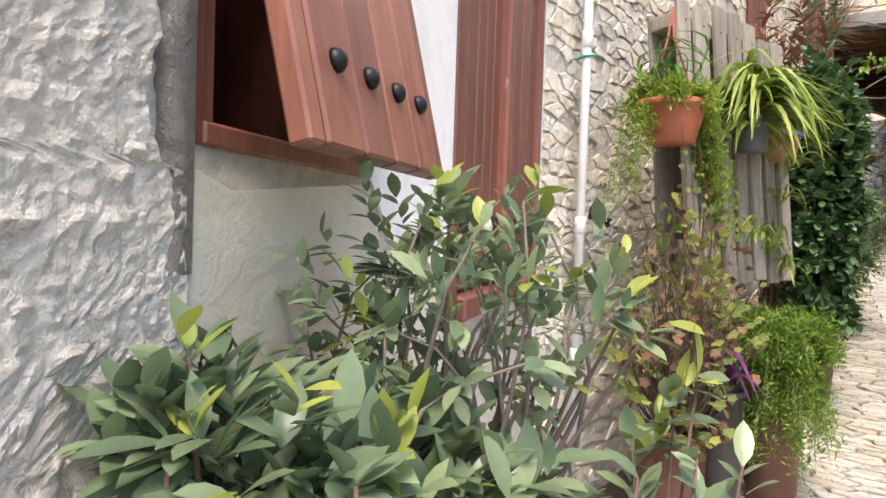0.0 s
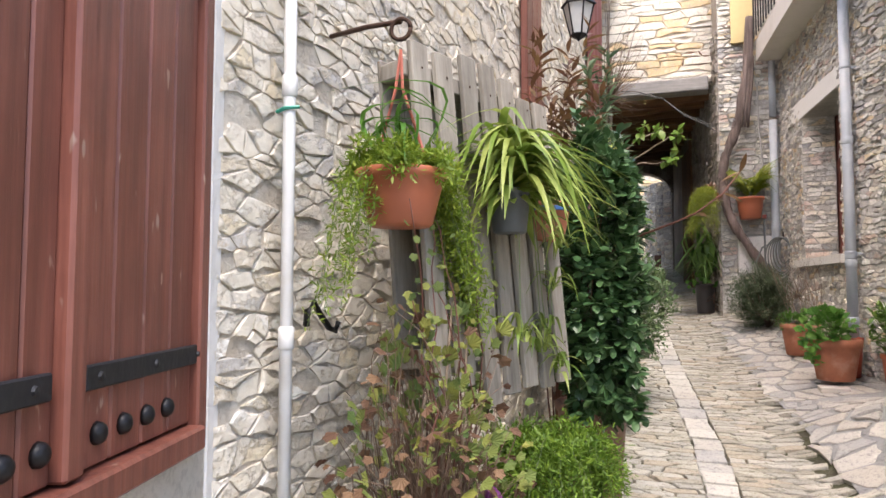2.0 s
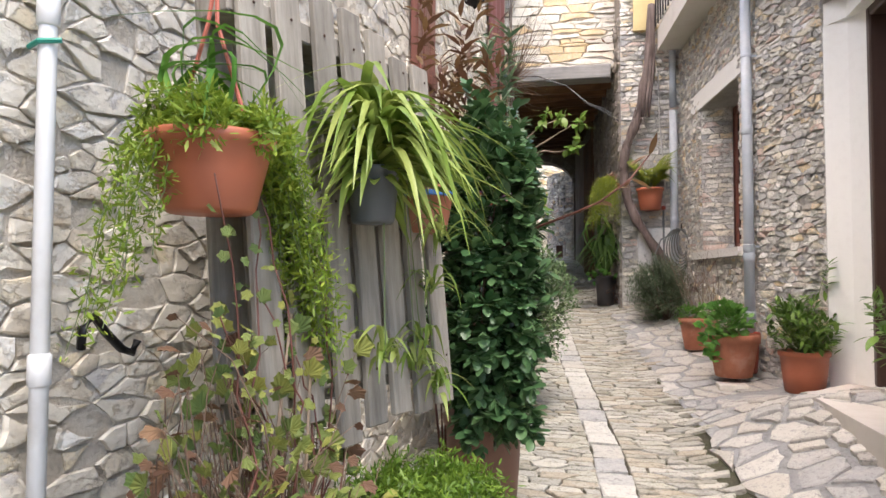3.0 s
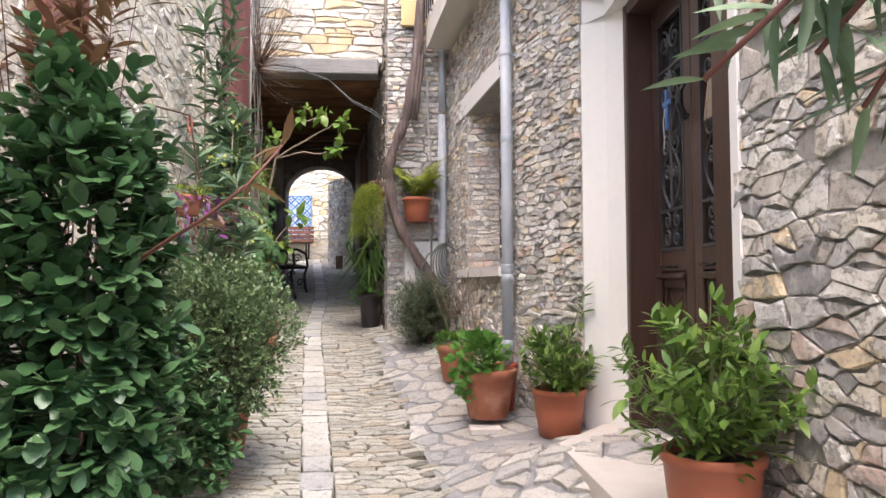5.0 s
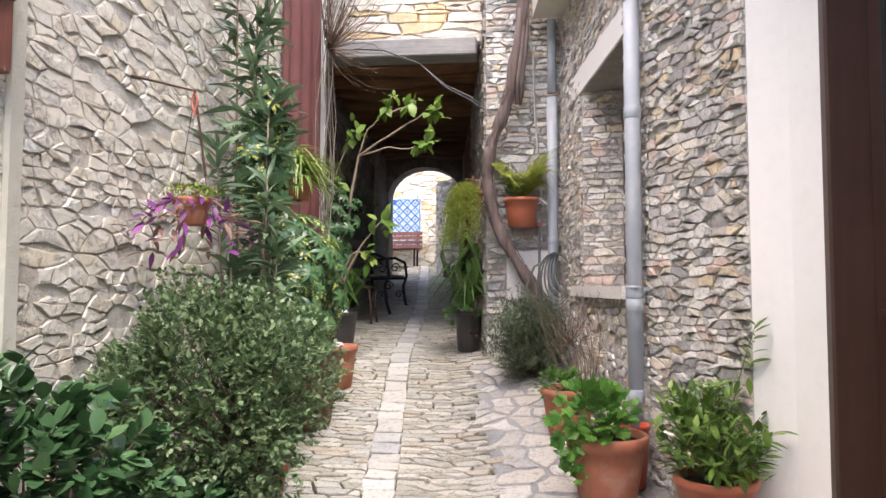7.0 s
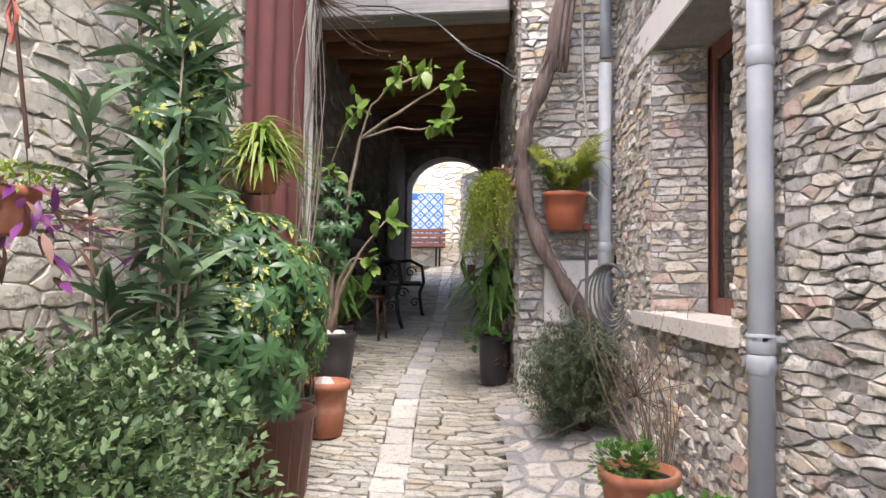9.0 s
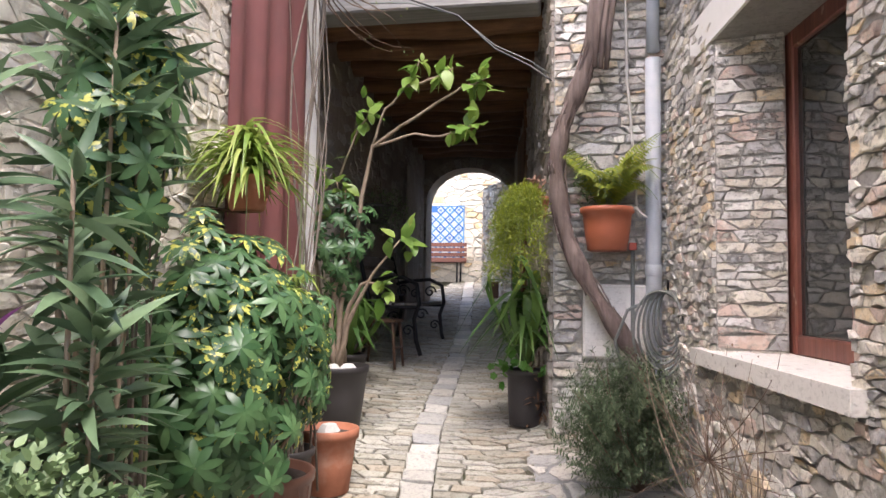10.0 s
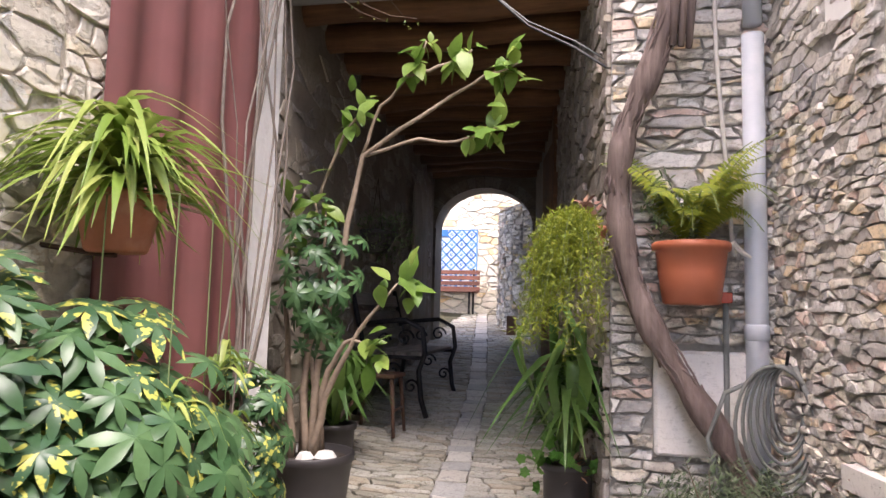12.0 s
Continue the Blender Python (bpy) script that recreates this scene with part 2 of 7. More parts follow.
SHEET_RED = plain_material("red_oxide_metal_sheet", (0.2, 0.075, 0.07), 0.55, 0.0, 0.25, 5, 0.08, (0.15, 0.065, 0.06))
RED_ROPE = plain_material("faded_red_strap", (0.45, 0.13, 0.09), 0.6, 0, 0.2, 40, 0.1)
BLUE_TAPE = plain_material("blue_tape", (0.05, 0.16, 0.42), 0.4, 0, 0.1, 30, 0.02)
BLUE_CROSS = plain_material("blue_painted_cross", (0.08, 0.16, 0.36), 0.5, 0, 0.2, 30, 0.05)
GREEN_TIE = plain_material("green_tie", (0.02, 0.3, 0.22), 0.4, 0, 0.1, 30, 0.02)
WHITE_STONE = plain_material("white_pebble", (0.68, 0.66, 0.62), 0.7, 0, 0.3, 40, 0.3)
DRY = plain_material("dry_grey_twig", (0.3, 0.24, 0.18), 0.9, 0, 0.4, 40, 0.3)
TWIG = plain_material("brown_twig", (0.17, 0.11, 0.075), 0.85, 0, 0.4, 40, 0.3)
STEM_PALE = plain_material("pale_brown_stem", (0.33, 0.25, 0.18), 0.8, 0, 0.4, 40, 0.3)
STEM_GREY = plain_material("grey_brown_bark", (0.2, 0.165, 0.135), 0.9, 0, 0.5, 40, 0.4)
STEM_GREEN = plain_material("green_stem", (0.14, 0.19, 0.07), 0.6, 0, 0.3, 40, 0.1)
STEM_RED = plain_material("red_brown_stem", (0.14, 0.05, 0.035), 0.6, 0, 0.3, 40, 0.1)
LAMP_GLASS = plain_material("frosted_lamp_glass", (0.55, 0.56, 0.55), 0.25, 0, 0.1, 20, 0.02)
# near-black, for panels that stand in for the shade inside openings
SHADE_BLACK = plain_material("interior_shade_black", (0.02, 0.018, 0.016), 0.9, 0, 0.3, 10, 0.05)
# plaster colour darkened to carry the shade of the covered passage
INNER_WALL = plaster_material("shade_toned_passage_plaster", (0.3, 0.26, 0.21), (0.2, 0.17, 0.14), 0.6, 0.8)
BLUE_WALL_TILE = [plain_material(nm, c, 0.35, 0, 0.1, 30, 0.02) for nm, c in (("blue_glaze", (0.07, 0.24, 0.5)), ("white_glaze", (0.5, 0.58, 0.66)), ("deep_blue_glaze", (0.03, 0.14, 0.42)))]
LF_SHRUB = leaf_material("grey_green_shrub_leaf", (0.11, 0.17, 0.1), (0.32, 0.4, 0.22), 0.26, None, 0.3)
LF_LIME = leaf_material("lime_young_leaf", (0.2, 0.26, 0.05), (0.42, 0.45, 0.1), 0.4)
LF_HEDGE = leaf_material("dark_glossy_leaf", (0.04, 0.1, 0.038), (0.12, 0.22, 0.09), 0.33, None, 0.16)
LF_BOX = leaf_material("small_dusty_green_leaf", (0.09, 0.15, 0.065), (0.25, 0.335, 0.16), 0.45)
LF_LAUREL = leaf_material("fresh_laurel_leaf", (0.08, 0.17, 0.03), (0.24, 0.37, 0.08), 0.35)
LF_OLEANDER = leaf_material("oleander_leaf", (0.075, 0.13, 0.07), (0.2, 0.29, 0.16), 0.4)
LF_VAR = leaf_material("variegated_leaf", (0.04, 0.1, 0.045), (0.1, 0.18, 0.085), 0.33, (0.5, 0.5, 0.11), 0.18)
LF_SPIDER = leaf_material("striped_yellow_green_blade", (0.16, 0.26, 0.04), (0.42, 0.48, 0.14), 0.4, None, 0.3)
LF_FERN = leaf_material("asparagus_fern_needle", (0.16, 0.27, 0.03), (0.34, 0.42, 0.06), 0.5, None, 0.35)
LF_FERN_D = leaf_material("deep_green_fern_needle", (0.09, 0.18, 0.02), (0.24, 0.36, 0.05), 0.5, None, 0.35)
LF_FERN_Y = leaf_material("yellow_green_fern_needle", (0.2, 0.27, 0.03), (0.4, 0.42, 0.06), 0.5, None, 0.35)
LF_GERAN = leaf_material("pelargonium_leaf", (0.12, 0.19, 0.06), (0.36, 0.36, 0.09), 0.6)
LF_GREEN = leaf_material("bright_herb_leaf", (0.07, 0.2, 0.03), (0.16, 0.34, 0.06), 0.45)
LF_DEAD = leaf_material("withered_leaf", (0.12, 0.06, 0.04), (0.28, 0.17, 0.1), 0.8)
LF_PURPLE = leaf_material("purple_leaf", (0.15, 0.03, 0.16), (0.34, 0.1, 0.3), 0.4)
LF_PINK = leaf_material("pink_brown_leaf", (0.22, 0.11, 0.09), (0.4, 0.24, 0.18), 0.6)
LF_COPPER = leaf_material("copper_young_leaf", (0.13, 0.06, 0.035), (0.26, 0.16, 0.07), 0.45)
LF_ROSE = leaf_material("rosemary_needle", (0.08, 0.12, 0.065), (0.18, 0.23, 0.13), 0.6)
LF_BROAD = leaf_material("light_green_broad_leaf", (0.12, 0.24, 0.04), (0.32, 0.42, 0.1), 0.4, None, 0.4)
LF_STRAP = leaf_material("strap_leaf", (0.06, 0.14, 0.035), (0.18, 0.3, 0.07), 0.35)

# ---------- mesh tools ----------
class Shape:
    """Collects vertices and faces for one mesh."""

    def __init__(self):
        self.v, self.f, self.n = [], [], 0

    def add(self, v, f):
        v = np.asarray(v, float).reshape(-1, 3)
        k = self.n
        self.v.append(v)
        self.f.extend([tuple(i + k for i in q) for q in f])
        self.n += len(v)
        return self

    def mesh(self, name, smooth=False):
        me = bpy.data.meshes.new(name)
        me.from_pydata(np.concatenate(self.v).tolist() if self.v else [], [], self.f)
        if smooth:
            me.polygons.foreach_set("use_smooth", [True] * len(me.polygons))
        return me

    def box(self, x0, x1, y0, y1, z0, z1, b=0.0, m=None):
        """A box with chamfered edges, turned by m."""
        if b <= 0:
            v = [(x, y, z) for x in (x0, x1) for y in (y0, y1) for z in (z0, z1)]
            f = [(0, 1, 3, 2), (4, 6, 7, 5), (0, 4, 5, 1), (2, 3, 7, 6), (0, 2, 6, 4), (1, 5, 7, 3)]
        else:
            v, f, idx = [], [], {}
            for ix, x in enumerate((x0, x1)):
                for iy, y in enumerate((y0, y1)):
                    for iz, z in enumerate((z0, z1)):
                        sx, sy, sz = b * (1 - 2 * ix), b * (1 - 2 * iy), b * (1 - 2 * iz)
                        for a, p in enumerate(((x, y + sy, z + sz), (x + sx, y, z + sz), (x + sx, y + sy, z))):
                            idx[ix, iy, iz, a] = len(v)
                            v.append(p)
                        f.append(tuple(idx[ix, iy, iz, a] for a in range(3)))
            for i in (0, 1):
                f.append(tuple(idx[i, j, k, 0] for j, k in ((0, 0), (0, 1), (1, 1), (1, 0))))
                f.append(tuple(idx[j, i, k, 1] for j, k in ((0, 0), (0, 1), (1, 1), (1, 0))))
                f.append(tuple(idx[j, k, i, 2] for j, k in ((0, 0), (0, 1), (1, 1), (1, 0))))
            for i in (0, 1):
                for j in (0, 1):
                    f.append((idx[0, i, j, 1], idx[1, i, j, 1], idx[1, i, j, 2], idx[0, i, j, 2]))
                    f.append((idx[i, 0, j, 0], idx[i, 1, j, 0], idx[i, 1, j, 2], idx[i, 0, j, 2]))
                    f.append((idx[i, j, 0, 0], idx[i, j, 1, 0], idx[i, j, 1, 1], idx[i, j, 0, 1]))
        v = np.array(v)
        if m is not None:
            v = v @ np.array(m.to_3x3()).T + np.array(m.translation)
        return self.add(v, f)

    def tube(self, pts, radii, k=6):
        """A tube along points, with a radius for each or one for all."""
        p = np.asarray(pts, float)
        r = np.broadcast_to(np.asarray(radii, float), (len(p),))
        t = np.gradient(p, axis=0)
        t /= np.linalg.norm(t, axis=1)[:, None] + 1e-9
        a = np.cross(t, (0.31, 0.83, 0.47))
        a /= np.linalg.norm(a, axis=1)[:, None] + 1e-9
        c = np.cross(t, a)
        ang = np.arange(k) * 2 * math.pi / k
        v = p[:, None] + r[:, None, None] * (a[:, None] * np.cos(ang)[None, :, None] + c[:, None] * np.sin(ang)[None, :, None])
        f = [(i * k + j, i * k + (j + 1) % k, (i + 1) * k + (j + 1) % k, (i + 1) * k + j) for i in range(len(p) - 1) for j in range(k)]
        f += [tuple(range(k))[::-1], tuple((len(p) - 1) * k + j for j in range(k))]
        return self.add(v.reshape(-1, 3), f)

    def lathe(self, prof, k=28, wob=0.0):
        """A turned body from (radius, height) pairs about the z axis."""
        ang = np.arange(k) * 2 * math.pi / k
        v = [(r * math.cos(a) * (1 + wob * math.sin(2 * a)), r * math.sin(a), z) for r, z in prof for a in ang]
        f = [(i * k + j, i * k + (j + 1) % k, (i + 1) * k + (j + 1) % k, (i + 1) * k + j) for i in range(len(prof) - 1) for j in range(k)]
        f += [tuple(range(k))[::-1], tuple((len(prof) - 1) * k + j for j in range(k))]
        return self.add(v, f)

    def scatter(self, tmpl, pos, way, size, lift=None, roll=0.4):
        """Many copies of a template whose x runs along way and z faces up or towards lift."""
        tv, tf = tmpl
        pos, way = np.asarray(pos, float).reshape(-1, 3), np.asarray(way, float).reshape(-1, 3)
        x = way / (np.linalg.norm(way, axis=1)[:, None] + 1e-9)
        up = np.tile((0, 0, 1.0), (len(x), 1)) if lift is None else np.broadcast_to(np.asarray(lift, float), x.shape)
        up = up + np.random.uniform(-roll, roll, x.shape)
        y = np.cross(up, x)
        y /= np.linalg.norm(y, axis=1)[:, None] + 1e-9
        z = np.cross(x, y)
        s = np.broadcast_to(np.asarray(size, float), (len(x),))[:, None, None]
        v = pos[:, None] + s * (tv[None, :, 0:1] * x[:, None] + tv[None, :, 1:2] * y[:, None] + tv[None, :, 2:3] * z[:, None])
        m = len(tv)
        k = self.n
        self.v.append(v.reshape(-1, 3))
        self.f.extend([tuple(i + k + q * m for i in t) for q in range(len(x)) for t in tf])
        self.n += len(x) * m
        return self


def leaf(width=0.3, bend=0.2, fold=0.12, prof=(0.0, 0.75, 1.0, 0.7, 0.0)):
    """A leaf of unit length along x, with a fold along its midrib and a droop."""
    v, f, rows = [], [], []
    n = len(prof) - 1
    for i, p in enumerate(prof):
        x = i / n
        z = -bend * x * x
        w = width * p / 2
        if w < 1e-6:
            rows.append([len(v)])
            v.append((x, 0, z))
        else:
            rows.append([len(v), len(v) + 1, len(v) + 2])
            v += [(x, w, z + fold * w), (x, 0, z), (x, -w, z + fold * w)]
    for a, b in zip(rows, rows[1:]):
        if len(a) == 1 and len(b) == 3:
            f += [(a[0], b[1], b[0]), (a[0], b[2], b[1])]
        elif len(a) == 3 and len(b) == 1:
            f += [(a[0], a[1], b[0]), (a[1], a[2], b[0])]
        elif len(a) == 3:
            f += [(a[0], a[1], b[1], b[0]), (a[1], a[2], b[2], b[1])]
    return np.array(v), f


def palm(k=7, width=0.34, bend=0.25, spread=300):
    """A hand of leaflets round one point, lying in the xy plane with the stalk behind."""
    lv, lf = leaf(width, bend, 0.12, (0.15, 0.6, 1.0, 0.8, 0.0))
    v, f = [], []
    for i in range(k):
        a = radians(-spread / 2 + spread * i / (k - 1))
        c, s = math.cos(a), math.sin(a)
        o = len(v) * 0 + sum(len(q) for q in v)
        v.append(np.stack([lv[:, 0] * c - lv[:, 1] * s, lv[:, 0] * s + lv[:, 1] * c, lv[:, 2]], 1))
        f += [tuple(j + o for j in t) for t in lf]
    return np.concatenate(v), f


def lobed(n=5, notch=0.28):
    """A round lobed leaf blade, unit across, from a fan of points."""
    v, f = [(0.1, 0, 0)], []
    k = n * 4
    for i in range(k + 1):
        a = radians(-165 + 330 * i / k)
        r = 0.5 * (1 - notch * (0.5 - 0.5 * math.cos(2 * math.pi * n * i / k)) - 0.06 * (i % 2))
        v.append((0.45 + r * math.cos(a), r * math.sin(a), -0.12 * r * (1 + math.cos(a * 2)) + 0.05 * (i % 2)))
    f = [(0, i, i + 1) for i in range(1, k + 1)]
    return np.array(v), f


def part(name, shape, mat, parent=None, label="", smooth=False, at=None):
    """One mesh object under a thing or under a part."""
    if isinstance(shape, list):
        for s in shape[:60]:
            ob = part(name, s, mat, parent, label, smooth)
        if len(shape) > 60:
            rest = Shape()
            for s in shape[60:]:
                rest.add(np.concatenate(s.v), s.f)
            ob = tagged(part("fine_" + name, rest, mat, parent, smooth=smooth), kind="stuff")
        return ob
    me = shape.mesh(name, smooth) if isinstance(shape, Shape) else shape
    if not me.materials:
        me.materials.append(mat)
    ob = new(name, me)
    if parent is not None:
        ob.parent = parent
    if at is not None:
        ob.matrix_basis = at
    if label:
        tagged(ob, label)
    return ob


def thing(name, label, category, x=0, y=0, z=0, rz=0, group="", kind=""):
    """An empty at the base of a thing."""
    ob = new(name)
    ob.empty_display_size = 0.05
    ob.matrix_basis = pose(x, y, z, 0, 0, rz)
    return tagged(ob, label, category, group, kind)


def structure(name, shape, mat, label, category, smooth=False):
    return tagged(part(name, shape, mat, smooth=smooth), label, category, kind="structure")


def fine_stuff(ob):
    return tagged(ob, kind="stuff")


rng = np.random.default_rng(7)


def ground_z(y):
    return 0.126 * (min(max(y, -6.0), 19.0) - 7.5) + 0.05 * min(max(y - 8, 0), 2)


def axis_x(y):
    """The middle line of white slabs."""
    return (0.215 - 0.145 * (y - 7.53) if y > 6 else 0.437 - 0.1 * (y - 6)) + 0.055 * min(max(y - 9.9, 0), 2.5)


def floor_z(x, y):
    u = x - axis_x(y)
    kerb = 0.17 * min(max((u - 0.5) / 0.5, 0), 1) * min(max((6.9 - y) / 0.6, 0), 1) * min(max((y - 4.2) / 0.7, 0), 1)
    return ground_z(y) + kerb + 0.09 * min(max((u - 0.405) / 0.6, 0), 1.75 if y < 7 else 1.0) + 0.03 * min(max((-u - 0.395) / 0.4, 0), 1)


def right_x(y, off=0.0):
    return 1.475 - 0.1343 * (y - 7.54) + off


def clip(poly, m, d):
    """The part of a polygon that lies on the near side of the line through m square to d."""
    out = []
    k = [(p[0] - m[0]) * d[0] + (p[1] - m[1]) * d[1] for p in poly]
    for i, p in enumerate(poly):
        q, a, b = poly[i - 1], k[i - 1], k[i]
        if (a < 0) != (b < 0):
            t = a / (a - b)
            out.append((q[0] + (p[0] - q[0]) * t, q[1] + (p[1] - q[1]) * t))
        if b < 0:
            out.append(p)
    return out


def broken_cells(seeds, box, squash=1.0):
    """Angular stones that fill a box, one round each seed; squash makes them longer than high."""
    p = np.asarray(seeds, float) * np.array((1.0, squash))
    x0, x1, y0, y1 = box[0], box[1], box[2] * squash, box[3] * squash
    out = []
    for i, c in enumerate(p):
        d = p - c
        r = (d * d).sum(1)
        r[i] = 1e9
        k = min(70, len(p) - 1)
        near = np.argpartition(r, k - 1)[:k]
        near = near[np.argsort(r[near])]
        poly = [(x0, y0), (x1, y0), (x1, y1), (x0, y1)]
        for n_, j in enumerate(near):
            if n_ > 5 and r[j] > 4 * max((q[0] - c[0]) ** 2 + (q[1] - c[1]) ** 2 for q in poly):
                break
            poly = clip(poly, (c + p[j]) / 2, d[j])
            if len(poly) < 3:
                break
        if len(poly) > 2:
            out.append([(x, y / squash) for x, y in poly])
    return out


def course_seeds(g, width, height, hmin, hmax, long, jitter):
    """Seeds in loose courses of uneven height."""
    out, z = [], -0.03
    while z < height:
        h = hmin + (hmax - hmin) * g.random() ** 1.5
        s = -g.uniform(0, 0.15)
        while s < width + 0.05:
            w = min(h * g.uniform(*long), 0.45)
            out.append((s + w / 2 + g.normal() * jitter * w * 0.5, z + h / 2 + g.normal() * jitter * h))
            if g.random() < 0.22 and h > 0.05:
                out.append((s + w * g.uniform(0.3, 0.7), z + h * 0.98))
            s += w
        z += h
    return out


def lay(width, height, holes=(), low=lambda s: 0.0, hmin=0.035, hmax=0.12, long=(1.3, 3.0), seed=1, jitter=0.28, skip=0.0, squash=2.3):
    """Rubble stones over a face: (middle, height, outline round the middle)."""
    g = np.random.default_rng(seed)
    out = []
    for poly in broken_cells(course_seeds(g, width, height, hmin, hmax, long, jitter), (0, width, 0, height), squash):
        c = np.mean(poly, 0)
        if c[1] < low(c[0]) or g.random() < skip:
            continue
        for a, b, z0, z1 in holes:
            lo, hi = np.min(poly, 0), np.max(poly, 0)
            if hi[0] > a and lo[0] < b and hi[1] > z0 and lo[1] < z1:
                gaps = (a - c[0], c[0] - b, z0 - c[1], c[1] - z1)
                side = int(np.argmax(gaps))
                poly = clip(poly, ((a, 0), (b, 0), (0, z0), (0, z1))[side], ((1, 0), (-1, 0), (0, 1), (0, -1))[side]) if max(gaps) > -0.03 else []
                if len(poly) < 3:
                    break
        if len(poly) > 2:
            c = np.mean(poly, 0)
            if np.ptp(poly, 0).min() > 0.01:
                out.append((c[0], c[1], np.array(poly) - c))
    return out


def stone_solid(g, poly, depth, gap, flat=0.0):
    """A broken stone on an outline in xz, its face towards -y; flat ones are worn level."""
    pts = []
    k = len(poly)
    rough = 0.1 - 0.05 * flat
    for i in range(k):
        a, b = poly[i], poly[(i + 1) % k]
        l_ = math.dist(a, b)
        if l_ < 0.012 and k > 4:
            continue
        pts.append(a)
        if l_ > 0.05 and len(pts) < 9:
            n_ = np.array((a[1] - b[1], b[0] - a[0]))
            pts.append((a + b) / 2 + n_ * g.uniform(-rough * 0.3, rough) + (b - a) * g.uniform(-0.15, 0.15))
    p = np.array(pts)
    k = len(p)
    r = np.linalg.norm(p, axis=1, keepdims=True) + 1e-6
    p = p * np.maximum(1 - gap * g.uniform(0.5, 1.6, (k, 1)) / r, 0.45)
    ins = g.uniform(0.8, 0.95, (k, 1)) if flat else g.uniform(0.8, 0.97, (k, 1))
    q = p * ins
    y1 = g.uniform(0.72, 0.9, k) if flat else g.uniform(0.45, 0.95, k)
    y2 = g.uniform(0.93, 1.04, k) if flat else g.uniform(0.8, 1.1, k)
    tilt = 0 if flat else g.uniform(-0.15, 0.15, 2)
    y2 = y2 + (q / (np.abs(q).max(0) + 1e-6) * tilt).sum(1)
    v = [(a[0], 0.004, a[1]) for a in p] + [(a[0], -depth * y, a[1]) for a, y in zip(p * 0.985, y1)] + [(a[0], -depth * y, a[1]) for a, y in zip(q, y2)]
    off = q.mean(0) + q[int(g.integers(k))] * (0.1 if flat else 0.35)
    v.append((off[0], -depth * (1.0 if flat else g.uniform(0.85, 1.15)), off[1]))
    f = [(a * k + i, a * k + (i + 1) % k, (a + 1) * k + (i + 1) % k, (a + 1) * k + i) for a in (0, 1) for i in range(k)]
    f += [(2 * k + i, 2 * k + (i + 1) % k, 3 * k) for i in range(k)]
    return np.array(v), f


def stone_face(parent, a, b, z0, rows, mat, near=None, depth=(0.015, 0.045), seed=3, cap=290, gap=0.005):
    """Sets stones on the face from a to b (seen from its right-hand side). Those within near are pieces; the rest are joined."""
    g = np.random.default_rng(seed)
    a, b = np.array(a, float), np.array(b, float)
    d = (b - a) / np.linalg.norm(b - a)
    ang = math.atan2(d[1], d[0])
    rest, count = Shape(), 0
    for s, z, poly in rows:
        p = a + d * s
        v, f = stone_solid(g, poly, g.uniform(*depth), gap)
        m = Matrix.LocRotScale((p[0], p[1], z0 + z), Euler((0, 0, ang)), (1, 1, 1))
        if near and near[0] < s < near[1] and near[2] < z < near[3] and count < cap:
            me = Shape().add(v, f).mesh("stone")
            me.materials.append(mat)
            ob = new("stone", me)
            ob.parent = parent
            ob.matrix_basis = m
            count += 1
        else:
            rest.add(v @ np.array(m.to_3x3()).T + np.array(m.translation), f)
    if rest.n:
        tagged(part("stone_infill", rest, mat, parent), kind="stuff")


def wall_shape(a, b, z0, z1, thick, holes=(), side=1):
    """A thick wall from a to b with rectangular openings through it; the thickness lies to the left of a to b."""
    a, b = np.array(a, float), np.array(b, float)
    L = float(np.linalg.norm(b - a))
    d = (b - a) / L
    m = Matrix.Translation((a[0], a[1], 0)) @ Matrix.Rotation(math.atan2(d[1], d[0]), 4, "Z")
    sh = Shape()
    cuts = sorted({0.0, L, *[h[0] for h in holes], *[h[1] for h in holes]})
    for s0, s1 in zip(cuts, cuts[1:]):
        mid = (s0 + s1) / 2
        gaps = sorted([(h[2], h[3]) for h in holes if h[0] < mid < h[1]])
        z = z0
        for g0, g1 in gaps:
            if g0 > z:
                sh.box(s0, s1, 0, thick * side, z, g0, 0, m)
            z = g1
        if z1 > z:
            sh.box(s0, s1, 0, thick * side, z, z1, 0, m)
    return sh

# ---------- ground and paving sheet ----------
def grid_sheet(xs, ys, zf):
    sh = Shape()
    v = [(x, y, zf(x, y)) for y in ys for x in xs]
    w = len(xs)
    f = [(j * w + i, j * w + i + 1, (j + 1) * w + i + 1, (j + 1) * w + i) for j in range(len(ys) - 1) for i in range(w - 1)]
    return sh.add(v, f)


ys = [-400, -60, -12] + list(np.arange(-6, 19.01, 0.5)) + [25, 80, 400]
xs = [-400, -60, -8, -3] + list(np.arange(-2.6, 4.01, 0.2)) + [10, 60, 400]
ground = structure("ground", grid_sheet(xs, ys, lambda x, y: floor_z(x, y) - 0.022), JOINT, "earthy mossy joints under the alley's stone paving", "ground")

# ---------- walls of the left-hand house ----------
A1, B1 = np.array((-0.06, 1.515)), np.array((-0.58, 3.12))
D1 = (B1 - A1) / np.linalg.norm(B1 - A1)
N1 = np.array((D1[1], -D1[0]))
ANG1 = math.degrees(math.atan2(D1[1], D1[0]))


def on_w1(s, off=0.0):
    p = A1 + D1 * s + N1 * off
    return float(p[0]), float(p[1])


